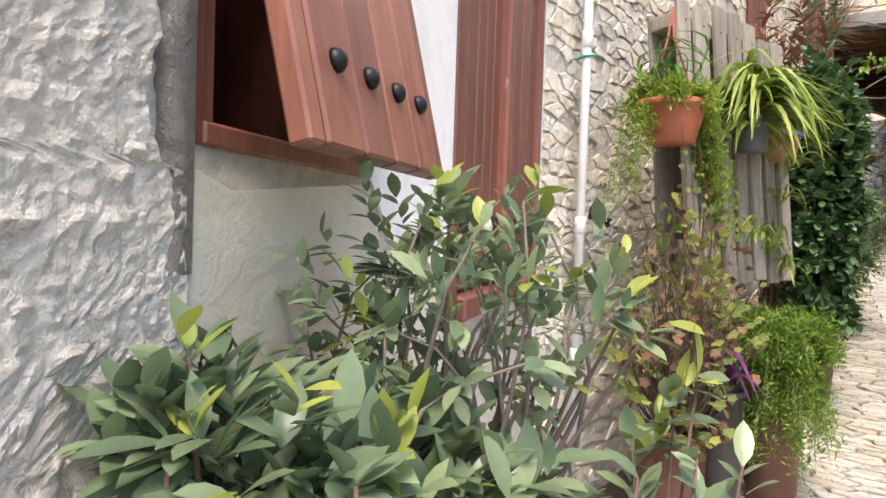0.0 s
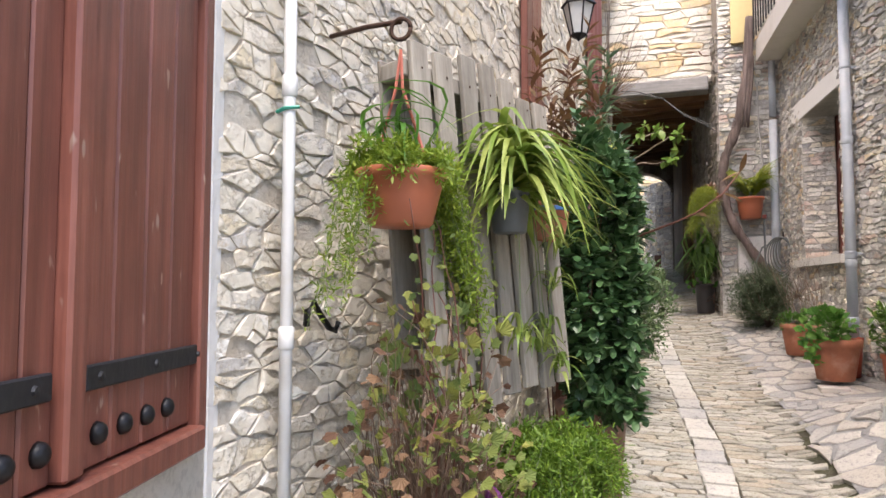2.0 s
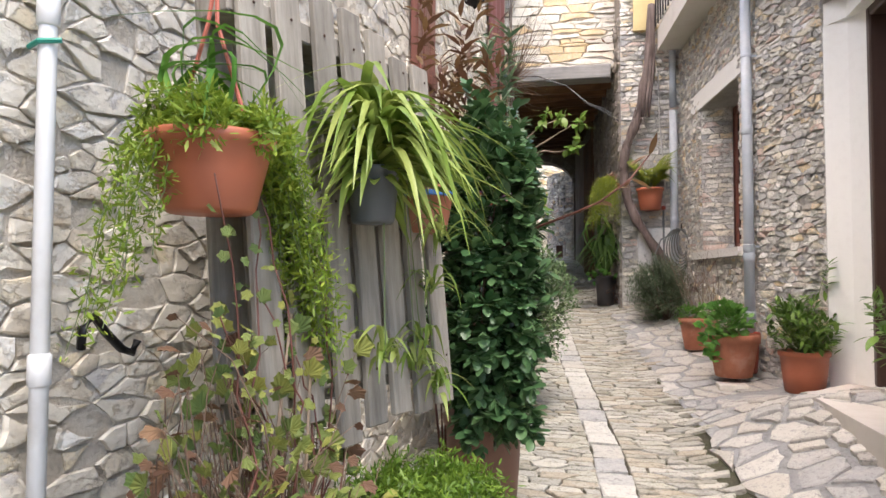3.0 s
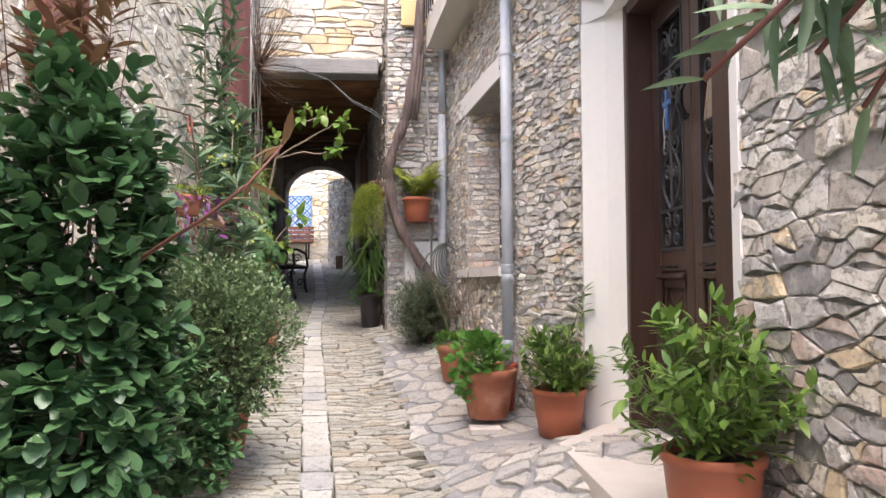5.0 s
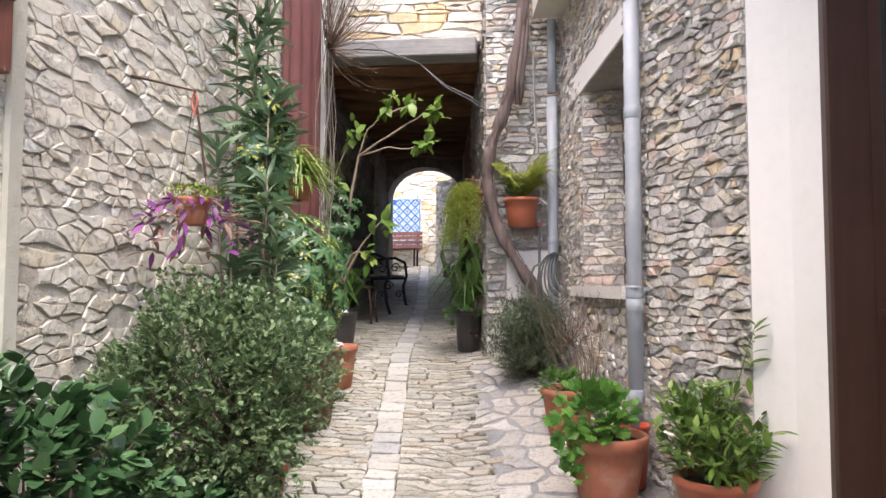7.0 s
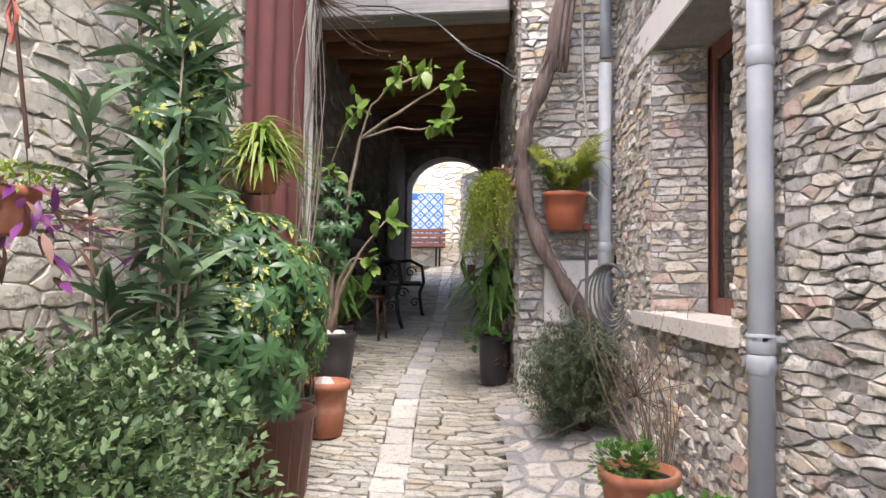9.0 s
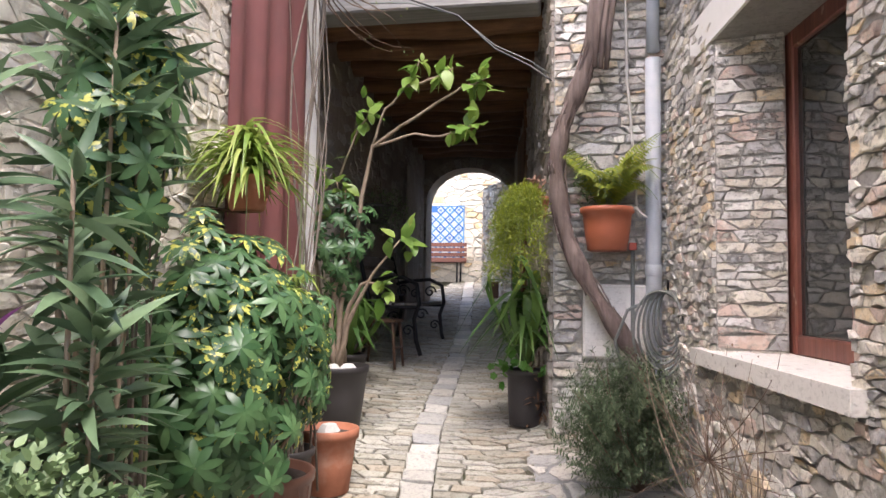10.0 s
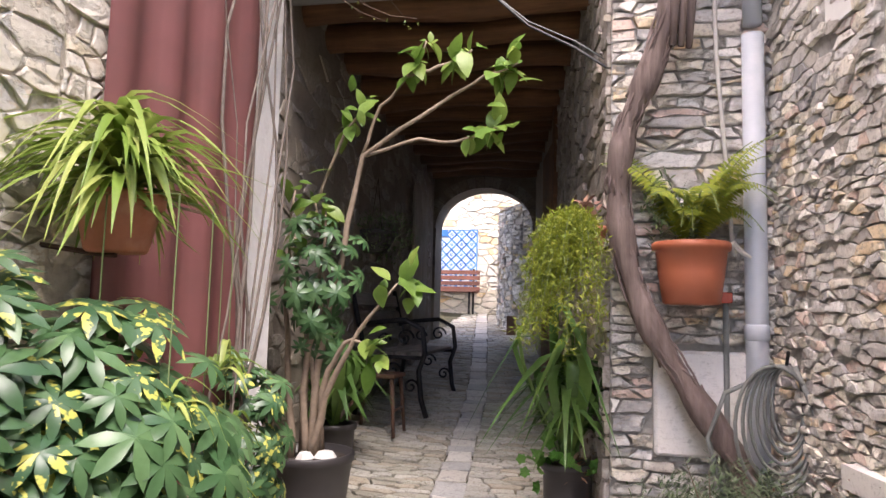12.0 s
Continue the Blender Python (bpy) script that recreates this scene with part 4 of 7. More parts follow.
for side in (1, -1):
    leaf_ob = None
    sh = Shape()
    y0, y1 = (0.004, 0.476) if side == 1 else (-0.476, -0.004)
    sh.box(0, 0.04, y0, y0 + 0.085, 0, 2.1, 0.004).box(0, 0.04, y1 - 0.085, y1, 0, 2.1, 0.004)
    for z0, z1 in ((0, 0.12), (0.78, 0.88), (2.0, 2.1)):
        sh.box(0.001, 0.039, y0 + 0.085, y1 - 0.085, z0, z1, 0.003)
    leaf_ob = part("door_leaf", sh, DOOR, door)
    yc = (y0 + y1) / 2
    pl = Shape().box(0.022, 0.034, y0 + 0.085, y1 - 0.085, 0.12, 0.78)
    pl.box(0.002, 0.024, y0 + 0.11, y1 - 0.11, 0.70, 0.74, 0.004).box(0.004, 0.024, y0 + 0.11, y0 + 0.13, 0.16, 0.70, 0.004).box(0.004, 0.024, y1 - 0.13, y1 - 0.11, 0.16, 0.70, 0.004).box(0.004, 0.024, y0 + 0.13, y1 - 0.13, 0.16, 0.18, 0.004)
    part("panel", pl, DOOR, leaf_ob)
    part("panel_lozenge", Shape().add([(0.02, yc - 0.09, 0.69), (0.02, yc + 0.09, 0.69), (0.02, yc, 0.42), (0.004, yc, 0.62)], [(0, 3, 1), (1, 3, 2), (2, 3, 0)]), DOOR, leaf_ob)
    part("cornice", Shape().box(-0.025, 0.0, y0 + 0.07, y1 - 0.07, 0.745, 0.772, 0.006), DOOR, leaf_ob)
    part("glass", Shape().box(0.03, 0.034, y0 + 0.085, y1 - 0.085, 0.88, 2.0), gm, leaf_ob, "dark door glass")
    gr = Shape()
    for ya in (y0 + 0.09, y1 - 0.09):
        gr.box(-0.004, 0.008, ya - 0.006, ya + 0.006, 0.88, 2.0)
    for z in (0.885, 1.07, 1.75, 1.995):
        gr.box(-0.004, 0.008, y0 + 0.085, y1 - 0.085, z - 0.006, z + 0.006)
    part("grille_frame", gr, GRILLE, leaf_ob)
    sc = Shape()
    for fl_, k in ((1, 0), (-1, 1)):
        for c, r in (((yc + fl_ * 0.055, 0.935), 0.04), ((yc + fl_ * 0.055, 1.02), 0.04), ((yc + fl_ * 0.06, 1.38), 0.055), ((yc + fl_ * 0.05, 1.25), 0.035), ((yc + fl_ * 0.06, 1.63), 0.055), ((yc + fl_ * 0.045, 1.70), 0.035), ((yc + fl_ * 0.06, 1.88), 0.06)):
            sc.tube([(0.0, y, z) for _, y, z in spiral(c, r, 1.4, math.pi / 2, fl_)], 0.006, 5)
        sc.tube([(0, yc + fl_ * 0.02 + fl_ * 0.09 * math.sin(t * math.pi), 1.08 + 0.28 * t) for t in np.linspace(0, 1, 9)], 0.006, 5)
        sc.tube([(0, yc + fl_ * 0.1 * t, 1.42 + 0.2 * t) for t in np.linspace(0, 1, 9)], 0.006, 5)
    sc.tube([(0, yc, 1.07), (0, yc, 1.75)], 0.007, 6)
    part("scrollwork", sc, GRILLE, leaf_ob)
    hd = Shape().tube([(-0.05, yc - 0.07, 0.80), (-0.055, yc, 0.795), (-0.05, yc + 0.07, 0.80)], 0.006, 6).tube([(0, yc - 0.055, 0.80), (-0.05, yc - 0.055, 0.80)], 0.007, 6).tube([(0, yc + 0.055, 0.80), (-0.05, yc + 0.055, 0.80)], 0.007, 6)
    part("handle", hd, IRON, leaf_ob, "thin black iron bar handle")
part("knocker", Shape().tube([(-0.01, 0.035, 1.62), (-0.035, 0.035, 1.58), (-0.04, 0.035, 1.52), (-0.02, 0.035, 1.47), (-0.005, 0.035, 1.46)], [0.01, 0.012, 0.014, 0.016, 0.02], 8), IRON, door, "black iron hand knocker")
cross = thing("hanging_cross", "small blue painted cross tied to the door grille", "cross", 2.003, 6.42, 1.58)
part("upright", Shape().box(-0.006, 0.006, -0.011, 0.011, 0, 0.19, 0.002), BLUE_CROSS, cross)
part("bar", Shape().box(-0.005, 0.005, -0.045, 0.045, 0.115, 0.137, 0.002), BLUE_CROSS, cross)
part("cord", Shape().tube([(-0.008, 0, 0.1), (-0.01, 0.02, 0.04), (-0.01, 0.01, -0.04), (-0.01, 0.015, -0.09)], 0.003, 5), CABLE, cross, "pale knotted cord")
straw = []
for i in range(14):
    a = rng.uniform(-0.03, 0.03)
    straw.append(Shape().tube([(0, a, 0.2), (-0.01, a * 1.8 + rng.uniform(-0.02, 0.02), 0)], 0.0025, 4))
part("straw", straw, DRY, thing("dried_straw_bundle", "bundle of dried straw tied to the door grille", "dried plant", 2.0, 5.93, 1.52))

# ---------- big shuttered window on the left ----------
def w1_pose(s, off, z):
    x, y = on_w1(s, off)
    return pose(x, y, z, 0, 0, ANG1)


structure("shutter_trim", Shape().box(1.70, 1.855, -0.004, 0.3, -0.9, 3.2, 0.006, Matrix.Translation((A1[0], A1[1], 0)) @ Matrix.Rotation(radians(ANG1), 4, "Z")), WHITE_PAINT, "white painted plaster band beside the shutter", "trim")
sw = thing("window_2", "closed red-brown board shutters in a deep frame", "window", kind="structure")
sw.matrix_basis = w1_pose(0.75, 0.0, 0.37)
fr = Shape()
fr.box(0.0, 0.045, -0.012, 0.12, 0.0, 1.93, 0.005).box(0.885, 0.93, -0.012, 0.12, 0.0, 1.93, 0.005).box(0.045, 0.885, -0.03, 0.12, -0.005, 0.045, 0.006)
part("shutter_frame", fr, SHUTTER, sw)
xs0, xmid, xs1 = 0.05, 0.42, 0.88
for (xa, xb, n) in ((xs0, xmid - 0.004, 5), (xmid + 0.045, xs1, 4)):
    lf = None
    for i in range(n):
        wd = (xb - xa) / n
        b_ = part("board", Shape().box(xa + i * wd + 0.002, xa + (i + 1) * wd - 0.002, 0.004, 0.03, 0.05, 1.93, 0.004), SHUTTER, sw)
part("meeting_stile", Shape().box(xmid - 0.004, xmid + 0.045, -0.018, 0.03, 0.05, 1.93, 0.006), SHUTTER, sw)
for xa, xb, z in ((xs0 - 0.03, xmid - 0.02, 0.19), (xmid + 0.06, 0.93, 0.19), (xmid + 0.06, 0.93, 0.99)):
    st = part("strap_hinge", Shape().box(xa, xb, -0.006, 0.003, z - 0.02, z + 0.02, 0.003), STRAP, sw, "black iron strap hinge")
    for k in range(3):
        x = xa + 0.04 + (xb - xa - 0.08) * k / 2
        part("rivet", Shape().lathe([(0.001, 0.005), (0.006, 0.004), (0.008, 0.0)], 8), STRAP, st, at=Matrix.Translation((x, -0.006, z)) @ Matrix.Rotation(radians(90), 4, "X"))
dome = Shape().lathe([(0.019, 0.0), (0.018, 0.006), (0.014, 0.012), (0.007, 0.016), (0.001, 0.017)], 12).mesh("bolt", True)
for i in range(9):
    x = xs0 + 0.037 + (i if i < 5 else i + 0.6) * 0.0745 * (1.0 if i < 5 else 1.06)
    if x < 0.87:
        part("bolt", dome, IRON, sw, "domed black bolt head", at=Matrix.Translation((x, 0.004, 0.10)) @ Matrix.Rotation(radians(90), 4, "X"))
# black panel in place of the shade behind the boards
structure("shutter_recess_back", Shape().box(0.75, 1.68, 0.13, 0.16, 0.37, 2.3, 0, Matrix.Translation((A1[0], A1[1], 0)) @ Matrix.Rotation(radians(ANG1), 4, "Z")), SHADE_BLACK, "near-black panel standing for the shade behind the shutters", "wall")

# ---------- small window with a propped board flap ----------
fw = thing("window_3", "small open window with a propped red-brown board flap", "window", kind="structure")
fw.matrix_basis = w1_pose(0.0, 0.0, 0.61)
fr = Shape().box(0.0, 0.022, -0.004, 0.3, 0.0, 0.64, 0.003).box(0.022, 0.052, 0.008, 0.3, 0.02, 0.62, 0.003).box(0.02, 0.37, -0.006, 0.3, 0.0, 0.022, 0.003).box(0.348, 0.37, -0.004, 0.3, 0.022, 0.64, 0.003).box(0.022, 0.348, -0.004, 0.3, 0.61, 0.64, 0.003)
part("window_frame", fr, FLAP, fw)
# no room is built; this black panel gives the opening its shade
part("dark_room", Shape().box(0.0, 0.37, 0.34, 0.36, 0.0, 0.64), SHADE_BLACK, fw, "near-black panel standing for the unlit room behind the opening")
part("black_edge", Shape().box(-0.012, 0.0, -0.002, 0.05, 0.05, 0.64, 0.002), BLACK_PLASTIC, fw, "dark tarred edge")
flap = thing("board_flap", "propped red-brown board flap with domed bolts", "shutter")
tilt = math.degrees(math.atan2(0.115, 0.5))
flap.matrix_basis = w1_pose(-0.006, 0.0, 1.10) @ pose(0, 0, 0, -tilt, 0, 0)
edges = [0.0, 0.028, 0.105, 0.178, 0.248, 0.318, 0.345]
for i, (a, b) in enumerate(zip(edges, edges[1:])):
    part("board", Shape().box(a + 0.0012, b - 0.0012, -0.012 + (0.002 if i in (0, 5) else 0), 0.012, -0.505, 0.02, 0.003), FLAP, flap)
small = Shape().lathe([(0.0115, 0.0), (0.011, 0.004), (0.008, 0.008), (0.004, 0.0105), (0.001, 0.011)], 12).mesh("bolt", True)
for x in (0.068, 0.14, 0.212, 0.282):
    part("bolt", small, IRON, flap, "domed dark bolt head", at=Matrix.Translation((x, -0.012, -0.425)) @ Matrix.Rotation(radians(90), 4, "X"))

# ---------- pipes ----------
def pipe(name, label, x, y, z0, z1, r, mat, joints, cat="pipe", k=18):
    t = thing(name, label, cat, x, y, z0)
    part("tube", Shape().tube([(0, 0, 0), (0, 0, z1 - z0)], r, k), mat, t, smooth=True)
    for z in joints:
        part("collar", Shape().lathe([(r, z - z0 - 0.004), (r + 0.004, z - z0), (r + 0.004, z - z0 + 0.05), (r, z - z0 + 0.054)], k), mat, t, smooth=True)
    return t


p1 = pipe("downpipe", "pale blue-grey plastic downpipe on the stone wall", 1.402, 7.541, -0.02, 3.06, 0.036, PIPE_BLUE, [0.86, 0.92, 1.75, 0.45])
for z in (0.95, 2.3):
    part("clamp", Shape().lathe([(0.0362, z + 0.02), (0.04, z + 0.022), (0.04, z + 0.035), (0.0362, z + 0.037)], 18).box(0.04, 0.11, -0.006, 0.006, z + 0.02, z + 0.035), PIPE_BLUE, p1)
p2 = pipe("downpipe", "pale blue-grey plastic downpipe in the wall corner", 1.105, 9.69, 0.3, 2.45, 0.04, PIPE_BLUE, [1.3])
part("upper_tube", Shape().tube([(0, 0, 2.19), (0, 0, 2.77)], 0.034, 16), PIPE_BLUE, p2, "narrower upper pipe ending in an open mouth", smooth=True)
p3 = pipe("white_pipe", "thin white plastic water pipe on the rubble wall", -0.53, 3.356, -0.5, 2.6, 0.0155, PIPE_WHITE, [0.55, 1.18, 0.1], k=12)
part("tie", Shape().tube([(-0.03, -0.01, 1.64), (0.0, -0.02, 1.645), (0.03, 0.0, 1.65)], 0.005, 6), GREEN_TIE, p3, "green plastic tie")

# ---------- paving ----------
paving_rest, slab_rest = Shape(), Shape()


def lay_flat(parent, polys, mat, rest, near, cap, seed, gap):
    """Sets angular stones level on the floor; outlines are given as (across from the middle line, along)."""
    g = np.random.default_rng(seed)
    count = 0
    for poly in polys:
        q = np.array([(axis_x(y) + u, y) for u, y in poly])
        x, y = q.mean(0)
        if len(q) < 3 or np.ptp(q, 0).min() < 0.02:
            continue
        v, f = stone_solid(g, q - (x, y), g.uniform(0.021, 0.029), gap, 1.0)
        v = np.stack([v[:, 0], v[:, 2], -v[:, 1]], 1)
        f = [t[::-1] for t in f]
        px = math.atan((floor_z(x, y + 0.1) - floor_z(x, y - 0.1)) / 0.2)
        py = -math.atan((floor_z(x + 0.1, y) - floor_z(x - 0.1, y)) / 0.2)
        m = Matrix.Translation((x, y, floor_z(x, y) - 0.02)) @ Euler((px + g.uniform(-0.012, 0.012), py + g.uniform(-0.012, 0.012), 0)).to_matrix().to_4x4()
        if near[0] < y < near[1] and count < cap:
            me = Shape().add(v, f).mesh("paving_stone")
            me.materials.append(mat)
            ob = new("paving_stone", me)
            ob.parent = parent
            ob.matrix_basis = m
            count += 1
        else:
            rest.add(v @ np.array(m.to_3x3()).T + np.array(m.translation), f)


def sett_seeds(g, u0, u1, dmin, dmax, wmin, wmax, skew):
    """Narrow setts in rows across the alley."""
    out, y = [], -2.0
    while y < 17.4:
        d = g.uniform(dmin, dmax)
        u = u0 - g.uniform(0, wmin)
        while u < u1 + wmin:
            w = g.uniform(wmin, wmax)
            out.append((u + w / 2, y + d / 2 + skew * (u - u0) + 0.01 * math.sin(9 * u + 3 * y) + g.normal() * 0.006))
            u += w
        y += d
    return out


g = np.random.default_rng(5)
left_c = broken_cells(sett_seeds(g, -1.0, -0.09, 0.042, 0.075, 0.08, 0.22, -0.03), (-1.05, -0.078, -2, 17.4), 3.4)
right_c = broken_cells(sett_seeds(g, 0.09, 0.9, 0.042, 0.075, 0.08, 0.22, 0.06), (0.076, 0.9, -2, 17.4), 3.4)
centre, y = [], -2.0
while y < 17.4:
    d = g.uniform(0.1, 0.24)
    a, b = g.uniform(-0.012, 0.012, 4), g.uniform(-0.02, 0.02, 2)
    centre.append([(-0.085 + a[0], y + b[0]), (0.083 + a[1], y + b[1]), (0.083 + a[2], y + d + b[1]), (-0.085 + a[3], y + d + b[0])])
    y += d
spots = [(g.uniform(0.5, 1.8), g.uniform(-2, 9.7)) for _ in range(1500)]
crazy_seeds = []
for p in spots:
    r = 0.06 + 0.24 * (0.5 + 0.5 * math.sin(3.1 * p[0] + 2.3 * p[1])) * g.random() ** 1.5
    if all(math.dist(p, q) > r for q in crazy_seeds):
        crazy_seeds.append(p)
edge_at = lambda y: 0.555 + 0.03 * math.sin(5 * y) + 0.02 * math.sin(13 * y)
crazy = [c for c in broken_cells(crazy_seeds, (0.5, 1.85, -2, 9.7), 1.15) if np.mean(c, 0)[0] > edge_at(np.mean(c, 0)[1]) and axis_x(np.mean(c, 0)[1]) + np.mean(c, 0)[0] < (right_x(np.mean(c, 0)[1]) if np.mean(c, 0)[1] > 6.9 else 1.95)]
crazy = [[(max(u, edge_at(y)), y) for u, y in c] for c in crazy]
kept_left = []
for c in left_c:
    u, y = np.mean(c, 0)
    if axis_x(y) + u > ((-1.35 if y > 9.2 else -0.62) if y > 3 else -0.58 + 0.32 * (3.1 - y)):
        kept_left.append(c)
lay_flat(ground, kept_left, PAVER, paving_rest, (6.2, 8.8), 290, 81, 0.0055)
lay_flat(ground, [c for c in right_c if np.mean(c, 0)[0] < (edge_at(np.mean(c, 0)[1]) if np.mean(c, 0)[1] < 9.6 else 0.85)], PAVER, paving_rest, (6.2, 8.6), 290, 82, 0.0055)
lay_flat(ground, centre, SLAB, slab_rest, (5.5, 11.0), 40, 83, 0.004)
bed = Shape()
yb = np.arange(-2.0, 9.8, 0.2)
bv = [(axis_x(yk) + u, yk, floor_z(axis_x(yk) + u, yk) - 0.003) for yk in yb for u in (0.565, 0.8, 1.05, 1.3, 1.75)]
bed.add(bv, [(j * 5 + i, j * 5 + i + 1, j * 5 + i + 6, j * 5 + i + 5) for j in range(len(yb) - 1) for i in range(4)])
structure("pavement_bed", bed, MORTAR_P, "grey mortar bed between the flagstones", "pavement")
lay_flat(ground, [c for c in crazy if g.random() > 0.07], SLAB, slab_rest, (5.8, 8.8), 200, 84, 0.012)
tagged(part("paving_infill", paving_rest, PAVER, ground), kind="stuff")
tagged(part("slab_infill", slab_rest, SLAB, ground), kind="stuff")

# ---------- pots and plants ----------
def unit(v):
    v = np.asarray(v, float)
    return v / (np.linalg.norm(v, axis=-1, keepdims=True) + 1e-9)


def blob(g, n, radii, shell=0.55, full=2.0):
    """Points in a lumpy ellipsoid, more of them near its surface, and the ways outward."""
    d = unit(g.normal(size=(n, 3)))
    d = d / (np.abs(d) ** full).sum(1, keepdims=True) ** (1 / full)
    lump = 1 + 0.22 * np.sin(5 * d[:, 0] + 3 * d[:, 2]) * np.cos(4 * d[:, 1] + 1.3)
    r = (shell + (1 - shell) * g.random(n) ** 0.6) * lump
    return d * r[:, None] * np.asarray(radii), d


def sprays(g, tips, ways, per, tmpl, length, twig=0.05, lean=0.6, sh=None):
    """Leaves in spirals along a short twig at every tip."""
    sh = sh or Shape()
    n = len(tips)
    pos, way = [], []
    for k in range(per):
        t = k / max(per - 1, 1)
        side = unit(np.cross(ways, unit(g.normal(size=(n, 3)))))
        pos.append(tips - ways * twig * (1 - t))
        way.append(unit(ways * (lean + 0.5 * t) + side))
    pos, way = np.concatenate(pos), np.concatenate(way)
    sh.scatter(tmpl, pos, way, length * g.uniform(0.6, 1.15, len(pos)))
    return sh


def branches(g, root, tips, r0, bend=0.15, frac=1.0, mid=None):
    out = []
    root = np.asarray(root, float)
    for tip in tips:
        if g.random() > frac:
            continue
        m = (root * 0.45 + tip * 0.55) if mid is None else np.asarray(mid, float) * 0.6 + (root + tip) * 0.2
        m = m + g.normal(size=3) * bend * np.linalg.norm(tip - root) * 0.5
        m[2] = m[2] * 0.9 + 0.1 * max(root[2], tip[2])
        t = np.linspace(0, 1, 6)[:, None]
        p = (1 - t) ** 2 * root + 2 * t * (1 - t) * m + t * t * tip
        out.append(Shape().tube(p, np.linspace(r0, r0 * 0.25, 6), 5))
    return out or [Shape().tube([root, root + np.array((0, 0, 0.1))], r0, 5)]


def pot_parts(t, r, rb, h, mat, rim=0.03, lip=0.012, ribs=False, square=False):
    """A round pot with a thick rim, hollow above the soil."""
    prof = [(rb * 0.9, 0), (rb, 0.006)]
    if ribs:
        prof += [(rb + (r - rb) * 0.9, h - rim)]
    else:
        prof += [(rb + (r - rb) * 0.5, h * 0.5), (r - lip * 0.6, h - rim - 0.004)]
    prof += [(r + lip * 0.4, h - rim), (r + lip * 0.6, h - 0.006), (r, h), (r - 0.012, h - 0.003), (r - 0.02, h - 0.04), (0.004, h - 0.042)]
    sh = Shape().lathe(prof, 32)
    p = part("pot", sh, mat, t, smooth=True)
    part("soil", Shape().lathe([(r - 0.018, h - 0.05), (r - 0.018, h - 0.032), (r * 0.5, h - 0.026), (0.004, h - 0.024)], 20), SOIL, t)
    if ribs:
        for i in range(18):
            a = i * 2 * math.pi / 18
            part("rib", Shape().tube([(rb * 1.005 * math.cos(a), rb * 1.005 * math.sin(a), 0.02), ((r - 0.006) * math.cos(a), (r - 0.006) * math.sin(a), h - rim - 0.01)], 0.004, 4), mat, p)
    return p


L_OVAL = leaf(0.42, 0.15, 0.2, (0.1, 0.8, 1.0, 0.75, 0.0))
L_ROUND = leaf(0.62, 0.12, 0.15, (0.1, 0.7, 1.0, 0.95, 0.25))
L_LANCE = leaf(0.27, 0.2, 0.18, (0.1, 0.8, 1.0, 0.6, 0.0))
L_LONG = leaf(0.2, 0.4, 0.3, (0.15, 0.8, 1.0, 0.85, 0.5, 0.0))
L_SLIM = leaf(0.15, 0.2, 0.3, (0.15, 0.8, 1.0, 0.85, 0.5, 0.0))
L_SMALL = leaf(0.5, 0.0, 0.2, (0.0, 1.0, 0.0))
L_TINY = leaf(0.62, 0.0, 0.15, (0.3, 1.0, 0.75, 0.0))
L_NEEDLE = leaf(0.27, 0.0, 0.0, (0.4, 1.0, 0.0))
L_PALM = palm(8, 0.33, 0.35)
L_LOBED = lobed()
L_BROAD = leaf(0.55, 0.3, 0.15, (0.05, 0.75, 1.0, 0.9, 0.55, 0.0))


def blade(length, arch, width=0.04, n=9):
    """A long arching strap blade from the origin along x, up first and then down."""
    v, f = [], []
    for i in range(n):
        t = i / (n - 1)
        x = length * (0.75 * t)
        z = arch * (4 * t * (1 - t)) - length * 0.45 * max(t - 0.35, 0) ** 1.5
        w = width * (0.6 + 0.6 * math.sin(math.pi * min(t * 1.1, 1)) ** 0.7) * (1 - t ** 4) / 2 + 0.0005
        v += [(x, w, z + w * 0.4), (x, 0, z), (x, -w, z + w * 0.4)]
    for i in range(n - 1):
        a, b = i * 3, i * 3 + 3
        f += [(a, a + 1, b + 1, b), (a + 1, a + 2, b + 2, b + 1)]
    return np.array(v), f


def tuft(g, sh, at, n, length, width, arch=(0.2, 0.5), up=0.0, fan=(0, 360)):
    """Strap blades rising from one point."""
    for _ in range(n):
        l_ = length * g.uniform(0.55, 1.1)
        v, f = blade(l_, l_ * g.uniform(*arch), width * g.uniform(0.7, 1.2))
        a = radians(g.uniform(*fan))
        tilt = g.uniform(-0.25, 0.5) + up
        c, s = math.cos(tilt), math.sin(tilt)
        v = np.stack([v[:, 0] * c - v[:, 2] * s, v[:, 1], v[:, 0] * s + v[:, 2] * c], 1)
        v = np.stack([v[:, 0] * math.cos(a) - v[:, 1] * math.sin(a), v[:, 0] * math.sin(a) + v[:, 1] * math.cos(a), v[:, 2]], 1)
        at_ = v + np.asarray(at) + g.normal(size=3) * 0.01
        sh.append(Shape().add(at_, f)) if isinstance(sh, list) else sh.add(at_, f)
    return sh


